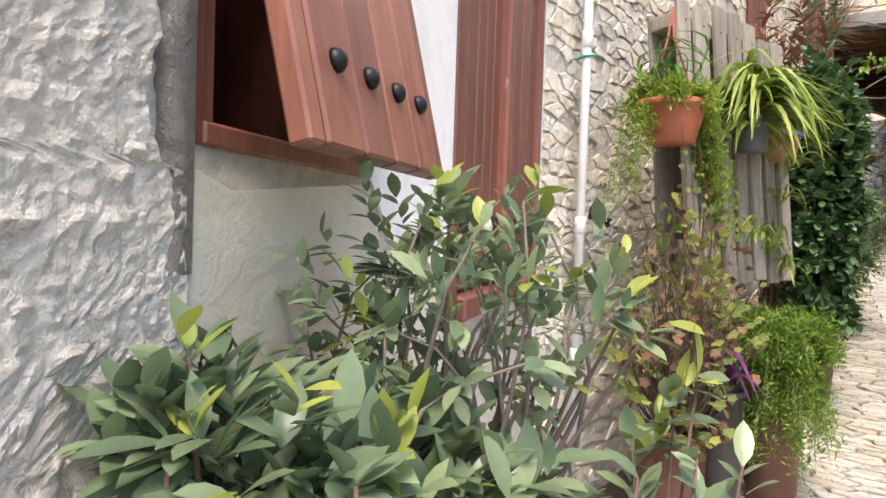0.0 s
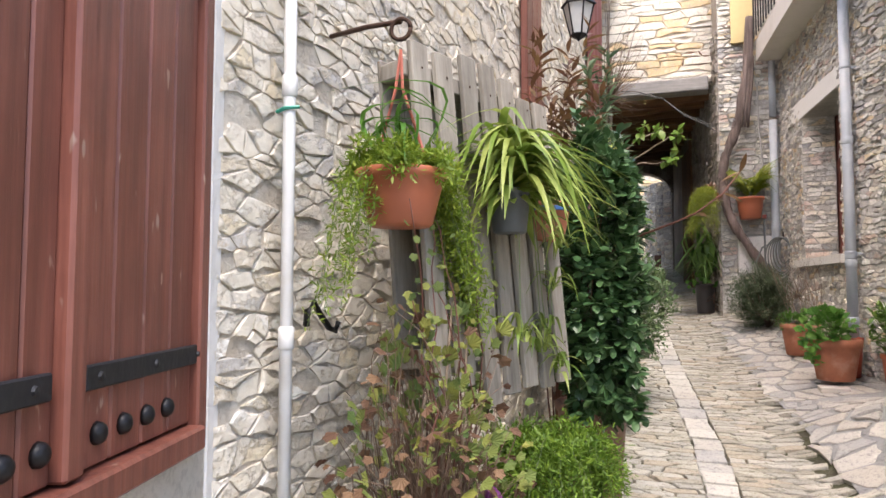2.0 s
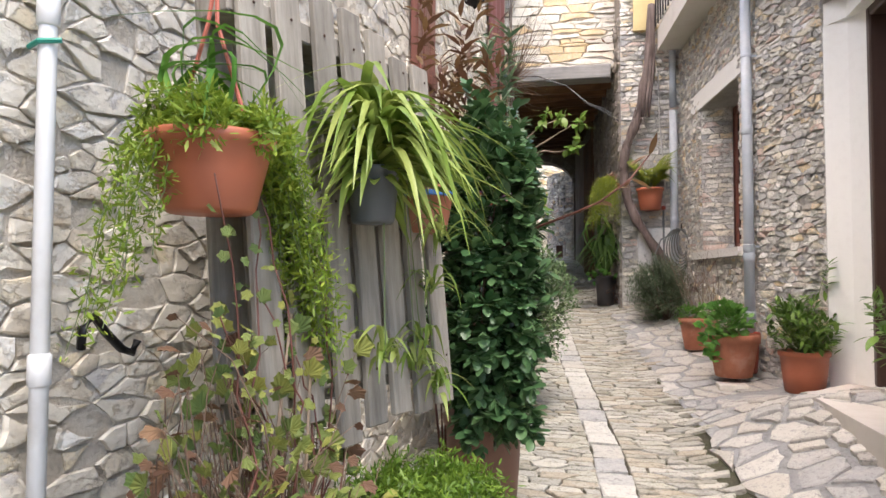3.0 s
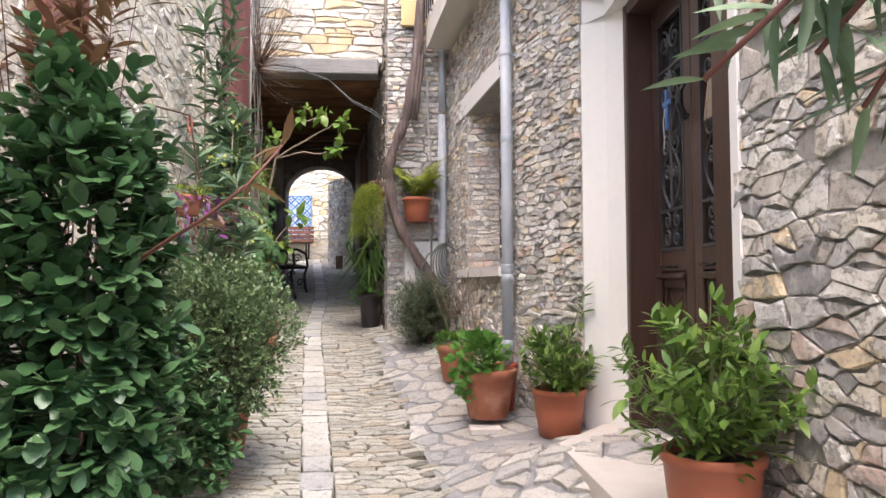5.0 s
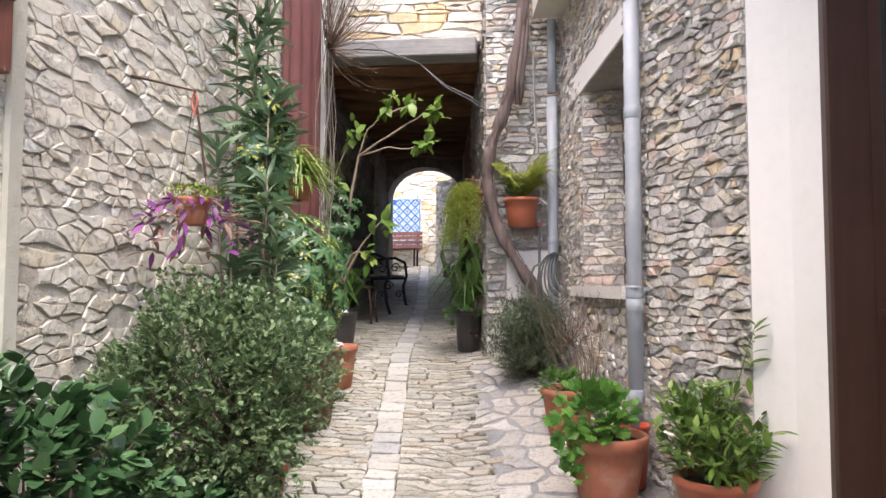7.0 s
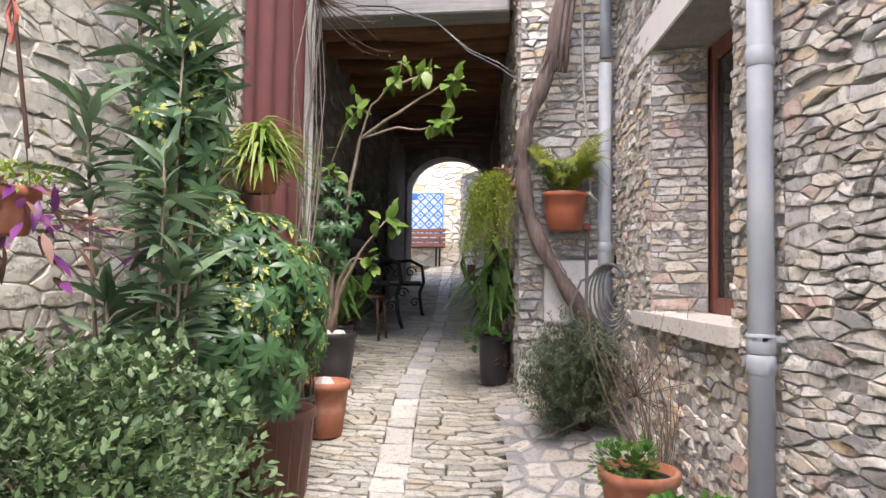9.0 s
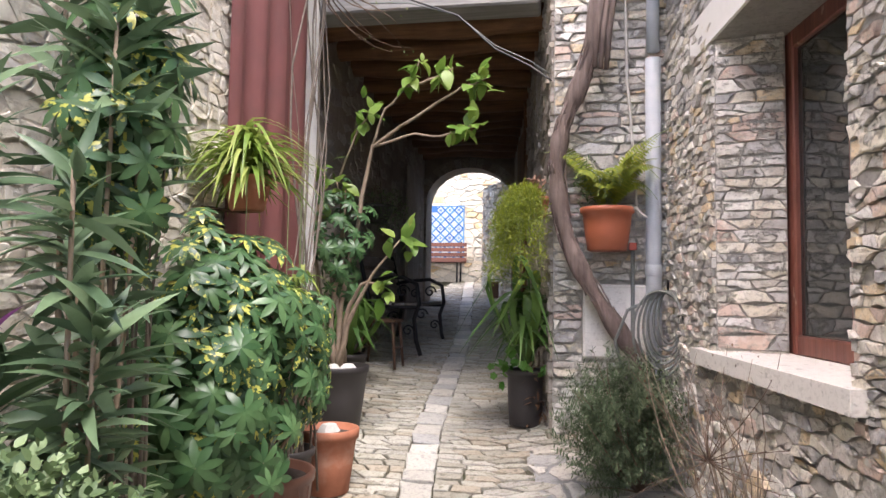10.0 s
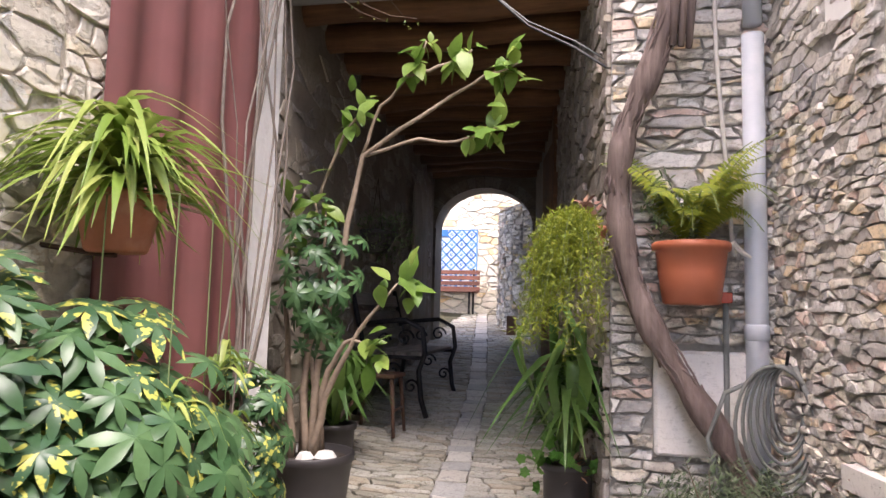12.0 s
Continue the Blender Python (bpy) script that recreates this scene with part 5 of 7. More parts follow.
def fern_spray(g, sh, stems, start, out, length, drop=0.5, needles=60, nl=0.012, fan=(0, 360), rise=0.5):
    """Feathery asparagus fern: arching stems with short side sprigs of needles."""
    start = np.asarray(start, float)
    for _ in range(out):
        a = radians(g.uniform(*fan))
        l_ = length * g.uniform(0.5, 1.1)
        t = np.linspace(0, 1, 8)[:, None]
        h = np.array((math.cos(a), math.sin(a), 0)) * l_ * 0.55
        p = start + g.normal(size=3) * 0.015 + h * t ** 0.8 + np.array((0, 0, 1)) * (rise * l_ * t - (rise + drop) * l_ * t * t)
        p += g.normal(size=p.shape) * 0.006
        stems.tube(p, np.linspace(0.0018, 0.0008, 8), 4)
        k = needles
        u = g.random(k) ** 0.8
        idx = np.clip((u * 7).astype(int), 0, 6)
        base = p[idx] + (p[idx + 1] - p[idx]) * (u * 7 - idx)[:, None]
        side = unit(g.normal(size=(k, 3)))
        off = side * g.random((k, 1)) * l_ * 0.11
        sh.scatter(L_NEEDLE, base + off, unit(side + g.normal(size=(k, 3)) * 0.8), nl * g.uniform(0.7, 1.5, k), roll=1.0)


def potted(name, label, x, y, z, r, rb, h, mat, **kw):
    t = thing(name, label, "potted plant", x, y, z)
    p = pot_parts(t, r, rb, h, mat, **kw)
    return t, p


# --- shrubs against the plastered wall at the start ---
g = np.random.default_rng(101)
sa = thing("shrub", "grey-green leafy shrub against the plastered wall", "shrub", 0.06, 1.78, ground_z(1.78))
c = np.array((0.0, 0.0, 0.0)) - np.array((0.06, 1.78, ground_z(1.78)))
root = np.array((0.0, 0.0, 0.0))
tips, ways = blob(g, 150, (0.18, 0.15, 0.15), 0.3)
ways = unit(ways + np.array((0.1, -0.2, 0.7)))
tips = tips + np.array((0.07, 1.74, 0.46)) + c
fork = np.array((0.02, -0.05, 0.88))
part("stem", branches(g, root, [fork + np.array((0.05 * k - 0.09, 0.015 * (k % 3), 0.05 * (k % 2))) for k in range(5)], 0.011, 0.12), STEM_GREY, sa, smooth=True)
part("branch", branches(g, fork, tips, 0.0045, 0.45, 0.45), STEM_GREY, sa, smooth=True)
part("foliage", sprays(g, tips, ways, 5, L_OVAL, 0.036, 0.03), LF_SHRUB, sa, smooth=True)
part("young_foliage", sprays(g, tips[:26] + ways[:26] * 0.02, ways[:26], 3, L_OVAL, 0.034, 0.02), LF_LIME, sa, "yellow-green young leaves", smooth=True)
sb = thing("shrub", "broad low shrub with glossy pale-edged leaves", "shrub", 0.08, 1.52, ground_z(1.52))
c = -np.array((0.08, 1.52, ground_z(1.52)))
t1, w1_ = blob(g, 90, (0.10, 0.10, 0.075), 0.3)
t2_, w2_ = blob(g, 110, (0.13, 0.12, 0.09), 0.3)
tips = np.concatenate([t1 + np.array((0.075, 1.475, 0.38)), t2_ + np.array((0.13, 1.63, 0.30))]) + c
ways = unit(np.concatenate([w1_, w2_]) + np.array((0.1, -0.1, 0.6)))
part("stem", branches(g, (0, 0, 0), tips, 0.007, 0.1, 0.35), TWIG, sb, smooth=True)
part("foliage", sprays(g, tips, ways, 6, L_OVAL, 0.05, 0.035), LF_SHRUB, sb, smooth=True)
part("young_foliage", sprays(g, tips[::5] + ways[::5] * 0.015, ways[::5], 3, L_OVAL, 0.04, 0.02), LF_LIME, sb, "yellowing leaves", smooth=True)
sc_ = thing("shrub", "small sprig with lime-yellow young leaves", "shrub", 0.24, 1.86, ground_z(1.86))
c = -np.array((0.24, 1.86, ground_z(1.86)))
tips = np.array([(0.30, 1.76, 0.43), (0.27, 1.80, 0.38), (0.31, 1.73, 0.37), (0.26, 1.74, 0.34), (0.33, 1.8, 0.35), (0.24, 1.78, 0.36), (0.3, 1.82, 0.31)]) + c
ways = unit(np.array([(0.1, -0.05, 1)] * 7) + g.normal(size=(7, 3)) * 0.35)
part("stem", branches(g, (0, 0, 0), tips, 0.005, 0.05), TWIG, sc_, smooth=True)
part("foliage", sprays(g, tips, ways, 9, L_OVAL, 0.04, 0.07), LF_SHRUB, sc_, smooth=True)
part("young_foliage", sprays(g, tips[:2], ways[:2], 8, L_OVAL, 0.04, 0.05), LF_LIME, sc_, "lime-yellow shoot tip", smooth=True)

# --- pallet of grey slats with hanging pots ---
pal = thing("wooden_pallet", "weathered grey timber pallet leaning on the rubble wall", "pallet", -0.30, 3.60, 0.36)
pa = math.degrees(math.atan2(0.72, 0.21))
pal.matrix_basis = pose(-0.225, 3.58, 0.37, 0, 0, pa) @ pose(0, 0, 0, -5.5, 0, 0)
x = 0.0
g = np.random.default_rng(103)
for i in range(7):
    wd = g.uniform(0.07, 0.084)
    part("slat", Shape().box(x, x + wd, -0.01, 0.008, 0.04 * (i in (0, 1)) - 0.03 * (i == 2) + g.uniform(0, 0.02), 1.04 + g.uniform(-0.03, 0.02) - 0.03 * (i > 4), 0.003), GREY_WOOD, pal)
    x += wd + (0.034 if i != 1 else 0.05)
for i in range(8):
    part("back_board", Shape().box(-0.005 + i * 0.098, 0.088 + i * 0.098, 0.102, 0.116, 0.08, 0.99, 0.003), GREY_WOOD, pal)
for z in (0.12, 0.52, 0.92):
    part("rail", Shape().box(-0.01, x, 0.013, 0.1, z, z + 0.05, 0.004), GREY_WOOD, pal)
    for k in range(7):
        part("nail", Shape().lathe([(0.004, 0), (0.003, 0.002), (0.001, 0.003)], 6), RUST, pal, at=Matrix.Translation((0.04 + k * 0.115, -0.012, z + 0.025)) @ Matrix.Rotation(radians(90), 4, "X"))

hk = thing("iron_hook", "rusty iron rod and ring driven into the rubble wall", "hook", -0.57, 3.62, 1.43)
part("rod", Shape().tube([(0, 0, 0), (0.14, -0.05, -0.01), (0.27, -0.10, -0.03)], 0.007, 6), RUST, hk, smooth=True)
ring = [(0.275 + 0.028 * math.cos(a), -0.11, -0.055 + 0.028 * math.sin(a)) for a in np.linspace(0, 2 * math.pi, 17)]
part("ring", Shape().tube(ring, 0.006, 6), RUST, hk, smooth=True)
bh = thing("black_hook", "black S-shaped iron hook on the rubble wall", "hook", -0.565, 3.52, 0.62)
part("bar", Shape().tube([(0.02, -0.05, -0.02), (0.03, -0.06, 0.02), (0.03, -0.03, 0.04), (0.03, 0.0, 0.01), (0.03, 0.05, -0.03), (0.035, 0.075, -0.04), (0.04, 0.085, -0.015)], 0.009, 7), IRON, bh, smooth=True)

hp, _ = potted("hanging_pot", "terracotta bowl of trailing asparagus fern on a red strap", -0.27, 3.46, 0.85, 0.112, 0.08, 0.14, TERRA_PLASTIC, rim=0.022, lip=0.008)
part("strap", Shape().tube([(-0.08, 0, 0.13), (-0.03, 0.03, 0.36), (-0.025, 0.05, 0.47)], 0.004, 5).tube([(0.08, 0, 0.13), (-0.01, 0.03, 0.36), (-0.025, 0.05, 0.47)], 0.004, 5), RED_ROPE, hp, "faded red plastic strap")
fo, stm = Shape(), Shape()
g = np.random.default_rng(104)
fern_spray(g, fo, stm, (0, 0.02, 0.12), 42, 0.28, 0.0, 230, 0.018, rise=1.0)
fern_spray(g, fo, stm, (0.02, 0.06, 0.12), 26, 0.44, 1.0, 260, 0.016, (45, 85))
fern_spray(g, fo, stm, (-0.02, -0.04, 0.12), 8, 0.28, 1.2, 220, 0.015, (200, 270))
part("frond", fo, LF_FERN, hp, "bright feathery fronds")
fine_stuff(part("stalk", stm, STEM_GREEN, hp))
gs = []
tuft(g, gs, (0, 0, 0.12), 16, 0.34, 0.012, (0.4, 0.8), 0.6)
part("grass_blade", gs, LF_GREEN, hp, smooth=True)

sp, _ = potted("hanging_pot", "slate grey pot of arching striped spider plant", -0.10, 3.86, 0.86, 0.062, 0.05, 0.13, GREY_PLASTIC, rim=0.018, lip=0.005)
sh = []
tuft(g, sh, (0, 0, 0.12), 130, 0.34, 0.02, (0.1, 0.5), 0.25)
tuft(g, sh, (0, 0.02, 0.12), 80, 0.42, 0.02, (0.0, 0.35), 0.0, (-60, 110))
tuft(g, sh, (0, 0, 0.12), 40, 0.3, 0.02, (-0.1, 0.15), -0.2)
part("blade", sh, LF_SPIDER, sp, smooth=True)
for (dx, dy, dz) in ((0.05, 0.22, -0.36), (0.06, 0.3, -0.16), (0.05, 0.26, -0.3), (0.04, -0.02, -0.30), (0.08, 0.32, -0.42), (0.1, 0.28, -0.02)):
    tip = np.array((dx, dy, dz))
    part("runner", Shape().tube([(0, 0, 0.14), (dx * 0.7, dy * 0.5, 0.16), tuple(tip * 0.9 + np.array((0, 0, 0.05))), tuple(tip)], 0.0018, 4), STEM_GREEN, sp)
    part("plantlet", tuft(g, [], tip, 14, 0.15, 0.011, (0.1, 0.4), 0.0), LF_SPIDER, sp, smooth=True)
p3_, _ = potted("hanging_pot", "small terracotta pot with blue tape on the pallet", -0.07, 4.22, 0.86, 0.082, 0.06, 0.13, TERRACOTTA, rim=0.02, lip=0.006)
part("tape", Shape().lathe([(0.086, 0.1), (0.0895, 0.101), (0.0895, 0.113), (0.086, 0.114)], 24), BLUE_TAPE, p3_, "strip of blue tape")
sh = []
tuft(g, sh, (0, 0, 0.11), 26, 0.26, 0.014, (0.2, 0.5), 0.3)
part("blade", sh, LF_SPIDER, p3_, smooth=True)

# --- straggling pelargonium under the pallet ---
g = np.random.default_rng(105)
pe, _ = potted("pelargonium", "straggling half-withered pelargonium in a brown pot", -0.27, 3.62, ground_z(3.62), 0.13, 0.1, 0.36, BROWN_PLASTIC, rim=0.03)
tips, ways = blob(g, 620, (0.2, 0.36, 0.42), 0.3)
tips = tips + np.array((0.05, -0.08, 0.70))
tips[:, 0] = np.maximum(tips[:, 0], -0.25)
part("stem", branches(g, (0, 0, 0.32), tips, 0.003, 0.3, 0.85), TWIG, pe, smooth=True)
k = 330
part("foliage", Shape().scatter(L_LOBED, tips[:k], unit(ways[:k] + np.array((0.5, -0.5, 0.2))), g.uniform(0.028, 0.055, k), (0.5, -0.6, 0.6)), LF_GERAN, pe)
part("withered_foliage", Shape().scatter(L_LOBED, tips[k:], unit(ways[k:] + np.array((0, 0, -0.8))), g.uniform(0.02, 0.045, len(tips) - k), roll=1.0), LF_DEAD, pe, "curled brown dead leaves")
up = Shape()
for dx, dy, z1 in ((0.04, 0.02, 1.15), (0.06, 0.1, 1.3), (0.02, -0.06, 1.0)):
    pts = [(0, 0, 0.33), (dx, dy, 0.6), (dx * 1.6, dy - 0.05, 0.85), (dx + 0.02, dy + 0.03, z1)]
    up.tube(pts, [0.006, 0.005, 0.004, 0.003], 5)
part("long_stem", up, STEM_PALE, pe, "long pale woody stem", smooth=True)
trail, tl = [], Shape()
for k in range(9):
    y0_, z1 = -0.2 + 0.055 * k, g.uniform(0.95, 1.55)
    q = np.array([(0.02, y0_ * 0.3, 0.4), (0.1, y0_, 0.75), (0.1 + 0.03 * g.normal(), y0_ + 0.05 * g.normal(), 0.5 * (0.75 + z1)), (0.06, y0_ + 0.08 * g.normal(), z1)])
    t = np.linspace(0, 3, 14)
    q = np.stack([np.interp(t, range(4), q[:, i]) for i in range(3)], 1) + g.normal(size=(14, 3)) * 0.008
    trail.append(Shape().tube(q, np.linspace(0.003, 0.0015, 14), 5))
    at_ = q[3:].repeat(2, 0) + g.normal(size=(22, 3)) * 0.02
    tl.scatter(L_LOBED, at_, unit(g.normal(size=(22, 3)) + np.array((0.6, -0.6, 0))), g.uniform(0.015, 0.036, 22), (0.6, -0.6, 0.5))
part("trailing_stem", trail, STEM_RED, pe, smooth=True)
part("trailing_foliage", tl, LF_GERAN, pe)
# purple strap-leaved plant between the pots
pu, _ = potted("purple_plant", "dark purple trailing plant in a small dark pot", -0.13, 3.70, ground_z(3.7), 0.08, 0.065, 0.50, BLACK_PLASTIC, rim=0.02)
sh = []
tuft(g, sh, (0, 0, 0.48), 14, 0.22, 0.028, (0.3, 0.7), 0.4)
part("foliage", sh, LF_PURPLE, pu, smooth=True)

# --- mound of asparagus fern ---
fm, _ = potted("asparagus_fern", "dense bright green mound of asparagus fern", 0.0, 3.95, ground_z(3.95), 0.11, 0.085, 0.62, BROWN_PLASTIC, rim=0.025)
fo, stm = Shape(), Shape()
g = np.random.default_rng(106)
fern_spray(g, fo, stm, (0, 0, 0.6), 130, 0.36, 0.1, 240, 0.017, rise=1.1)
fern_spray(g, fo, stm, (0, 0, 0.6), 110, 0.4, 0.9, 240, 0.017, rise=0.5)
part("frond", fo, LF_FERN_D, fm, "bright feathery fronds")
fine_stuff(part("stalk", stm, STEM_GREEN, fm))


def bush(name, label, cat, x, y, z, r, rb, h, potmat, centre, radii, n, per, tmpl, length, mat, seed, twig=0.04, up=0.3, stem=TWIG, shell=0.55, frac=0.3, r0=0.007, full=2.0, **kw):
    """A leafy bush in a pot; centre is given from the pot's base."""
    g = np.random.default_rng(seed)
    t = thing(name, label, cat, x, y, z)
    pot_parts(t, r, rb, h, potmat, **kw)
    tips, ways = blob(g, n, radii, shell, full)
    ways = unit(ways + np.array((0, -0.1, up)))
    tips = tips + np.asarray(centre)
    part("stem", branches(g, (0, 0, h - 0.04), tips, r0, 0.12, frac), stem, t, smooth=True)
    part("foliage", sprays(g, tips, ways, per, tmpl, length, twig), mat, t, smooth=True)
    return t, tips, ways, g


bush("hedge_plant", "dense dark glossy evergreen in a tall brown pot", "potted shrub", -0.08, 5.22, ground_z(5.22), 0.165, 0.13, 0.46, BROWN_PLASTIC, (0.08, -0.28, 1.04), (0.19, 0.2, 0.6), 900, 7, L_ROUND, 0.056, LF_HEDGE, 107, 0.04, 0.25, frac=0.02, full=3.5, rim=0.04, lip=0.01)
# copper-leaved tall shrub behind it
g = np.random.default_rng(108)
cs = thing("copper_shrub", "tall thin red-stemmed shrub with copper young leaves", "shrub", -0.30, 5.45, ground_z(5.45))
tips = np.stack([g.uniform(-0.05, 0.3, 24), g.uniform(-0.5, -0.05, 24), g.uniform(1.7, 2.25, 24)], 1)
ways = unit(np.stack([g.uniform(-0.3, 0.3, 24), g.uniform(-0.3, 0.3, 24), np.ones(24)], 1))
part("stem", branches(g, (0, 0, 0), tips, 0.005, 0.08, 0.6), STEM_RED, cs, smooth=True)
part("foliage", sprays(g, tips, ways, 11, L_LANCE, 0.1, 0.2, 0.5), LF_COPPER, cs, smooth=True)
c0 = -np.array((-0.30, 5.45, ground_z(5.45)))
arm = np.array([(0.0, 5.1, 0.85), (0.2, 4.8, 0.92), (0.34, 4.56, 0.945), (0.41, 4.488, 0.968), (0.497, 4.463, 1.03), (0.552, 4.485, 1.103)]) + c0
part("long_stem", Shape().tube(arm, [0.006, 0.005, 0.004, 0.0035, 0.003, 0.002], 6), STEM_RED, cs, "long arching red-brown shoot", smooth=True)
ends = np.concatenate([arm[3:], arm[3:] * 0.7 + arm[2] * 0.3, arm[4:], arm[4:]])
part("shoot_foliage", Shape().scatter(L_LANCE, ends, unit(g.normal(size=ends.shape) + np.array((0.5, 0.2, 0.0))), g.uniform(0.045, 0.075, len(ends))), LF_COPPER, cs, "large copper leaves", smooth=True)
part("root_stem", Shape().tube([(0.05, -0.05, 0.0), (0.1, -0.1, 0.6), arm[0]], [0.009, 0.008, 0.006], 6), STEM_RED, cs, smooth=True)

# small-leaved bush, low shrub and their terracotta pots
bush("small_leaved_bush", "rounded dusty-green bush in a terracotta pot", "potted shrub", -0.20, 7.08, floor_z(-0.2, 7.08), 0.125, 0.09, 0.28, TERRACOTTA, (0.03, -0.45, 0.64), (0.40, 0.44, 0.40), 3600, 6, L_TINY, 0.024, LF_BOX, 109, 0.035, 0.35, rim=0.04, lip=0.012, frac=0.015)
bush("low_shrub", "low glossy-leaved shrub in a terracotta pot", "potted shrub", -0.22, 6.72, floor_z(-0.22, 6.72), 0.11, 0.085, 0.2, TERRACOTTA, (0.06, -0.45, 0.28), (0.22, 0.32, 0.22), 240, 7, L_ROUND, 0.05, LF_HEDGE, 110, rim=0.035, lip=0.01)
bush("broad_leaved_shrub", "spreading shrub with glossy rounded leaves in a brown pot", "potted shrub", -0.26, 5.82, floor_z(-0.26, 5.82), 0.13, 0.1, 0.3, BROWN_PLASTIC, (0.06, -0.04, 0.66), (0.25, 0.3, 0.32), 340, 7, L_ROUND, 0.055, LF_HEDGE, 115, rim=0.03, lip=0.01, frac=0.08)

# purple hanging plant on the left wall
pp, _ = potted("hanging_pot", "small terracotta pot of trailing purple and pink plant", -0.30, 6.68, 1.19, 0.066, 0.048, 0.1, TERRACOTTA, rim=0.022, lip=0.006)
g = np.random.default_rng(111)
part("wire", Shape().tube([(-0.06, 0, 0.1), (0, 0, 0.48)], 0.0018, 4).tube([(0.06, 0, 0.1), (0, 0, 0.48)], 0.0018, 4), RUST, pp)
part("strap", Shape().tube([(0, 0, 0.4), (0.012, 0, 0.46), (0, 0, 0.5), (-0.012, 0, 0.46), (0, 0, 0.42)], 0.005, 5), RED_ROPE, pp, "faded red strap loop")
part("bracket", Shape().tube([(-0.24, -0.02, 0.56), (0.0, 0.0, 0.5), (0.05, 0.0, 0.18)], 0.005, 5), RUST, pp)
sh = []
tuft(g, sh, (0, 0, 0.1), 60, 0.13, 0.02, (0.2, 0.6), 0.2)
part("top_foliage", Shape().scatter(L_SMALL, blob(g, 260, (0.1, 0.1, 0.035))[0] + np.array((0, 0, 0.12)), unit(g.normal(size=(260, 3)) + np.array((0, 0, 0.5))), 0.018), LF_FERN, pp, "small bright green leaves")
tr = Shape()
dead = Shape()
for i in range(26):
    a = g.uniform(0, 6.28)
    l_ = g.uniform(0.08, 0.28)
    d = np.array((math.cos(a), math.sin(a), 0))
    p0 = d * 0.06 + np.array((0, 0, 0.1))
    p1 = d * g.uniform(0.12, 0.24) + np.array((0, 0, 0.09 - l_ * 0.7))
    for k in range(5):
        q = p0 + (p1 - p0) * k / 4
        (tr if i % 2 else dead).scatter(L_LANCE, [q], [unit(d * 0.6 + g.normal(size=3) * 0.5 + np.array((0, 0, -0.2)))], 0.075)
part("purple_foliage", tr, LF_PURPLE, pp, smooth=True)
part("faded_foliage", dead, LF_PINK, pp, "withered pinkish leaves", smooth=True)

# oleander on the left
g = np.random.default_rng(112)
ol = thing("oleander", "tall oleander with long grey-green leaves by the wall", "shrub", -0.36, 7.32, ground_z(7.32))
oc = -np.array((-0.36, 7.32, ground_z(7.32)))
tops = np.array([(-0.14, 7.0, 1.42), (-0.1, 7.02, 1.15), (-0.22, 7.2, 1.75), (-0.3, 7.22, 2.05), (-0.2, 7.28, 1.85), (-0.3, 7.02, 1.05), (-0.2, 7.02, 0.78), (-0.32, 7.3, 2.3), (-0.4, 7.25, 2.5), (-0.26, 7.3, 2.55), (-0.36, 7.0, 1.55)]) + oc
lv = Shape()
for tp in tops:
    b0 = np.array((g.uniform(-0.05, 0.06), g.uniform(-0.05, 0.05), 0))
    m = np.array((tp[0] * 0.75, tp[1] * 0.75, tp[2] * 0.35))
    t = np.linspace(0, 1, 9)[:, None]
    p = (1 - t) ** 2 * b0 + 2 * t * (1 - t) * m + t * t * tp
    part("stem", Shape().tube(p, np.linspace(0.009, 0.004, 9), 6), STEM_PALE, ol, smooth=True)
    for k in range(80):
        u = g.uniform(0.35, 1.0) if k < 55 else g.uniform(0.86, 1.0)
        j = min(int(u * 8), 7)
        q = p[j] + (p[j + 1] - p[j]) * (u * 8 - j)
        ax = unit(p[j + 1] - p[j])
        side = unit(np.cross(ax, g.normal(size=3)))
        lv.scatter(L_LONG, [q], [unit(side + ax * (g.uniform(0.0, 0.9) + 0.7 * (u > 0.95)) + g.normal(size=3) * 0.25)], g.uniform(0.1, 0.17), roll=0.8)
part("foliage", lv, LF_OLEANDER, ol, smooth=True)

# schefflera in the ribbed brown pot, and its smaller neighbour
g = np.random.default_rng(113)
sf = thing("schefflera", "large variegated schefflera in a ribbed brown pot", "potted shrub", -0.42, 8.36, floor_z(-0.42, 8.36))
pot_parts(sf, 0.19, 0.15, 0.4, BROWN_PLASTIC, rim=0.035, lip=0.01, ribs=True)
tips, ways = blob(g, 480, (0.25, 0.38, 0.45), 0.5)
tips = tips + np.array((0.05, -0.36, 0.80))
tips[:, 0] = np.maximum(tips[:, 0], -0.12)
part("stem", branches(g, (0, 0, 0.37), tips, 0.009, 0.1, 0.25), STEM_PALE, sf, smooth=True)
n = len(tips)
face = unit(ways + np.array((0.5, -0.6, 0.6)))
ax = unit(np.cross(face, g.normal(size=(n, 3))))
mask = g.random(n) < 0.3
for nm, sel, mt, lb in (("foliage", ~mask, LF_HEDGE, ""), ("variegated_foliage", mask, LF_VAR, "leaves splashed with yellow")):
    part(nm, Shape().scatter(L_PALM, tips[sel], ax[sel], g.uniform(0.05, 0.082, sel.sum()), face[sel], 0.15), mt, sf, lb, smooth=True)
st_ = thing("schefflera", "tall leaning schefflera with yellow-edged leaves by the wall", "potted shrub", -0.44, 7.66, floor_z(-0.44, 7.66))
pot_parts(st_, 0.11, 0.085, 0.26, BROWN_PLASTIC, rim=0.03)
tips, ways = blob(g, 120, (0.12, 0.14, 0.38), 0.35)
tips = tips + np.array((0.18, -0.36, 1.56))
part("stem", branches(g, (0, 0, 0.23), tips, 0.007, 0.06, 0.06), STEM_GREY, st_, smooth=True)
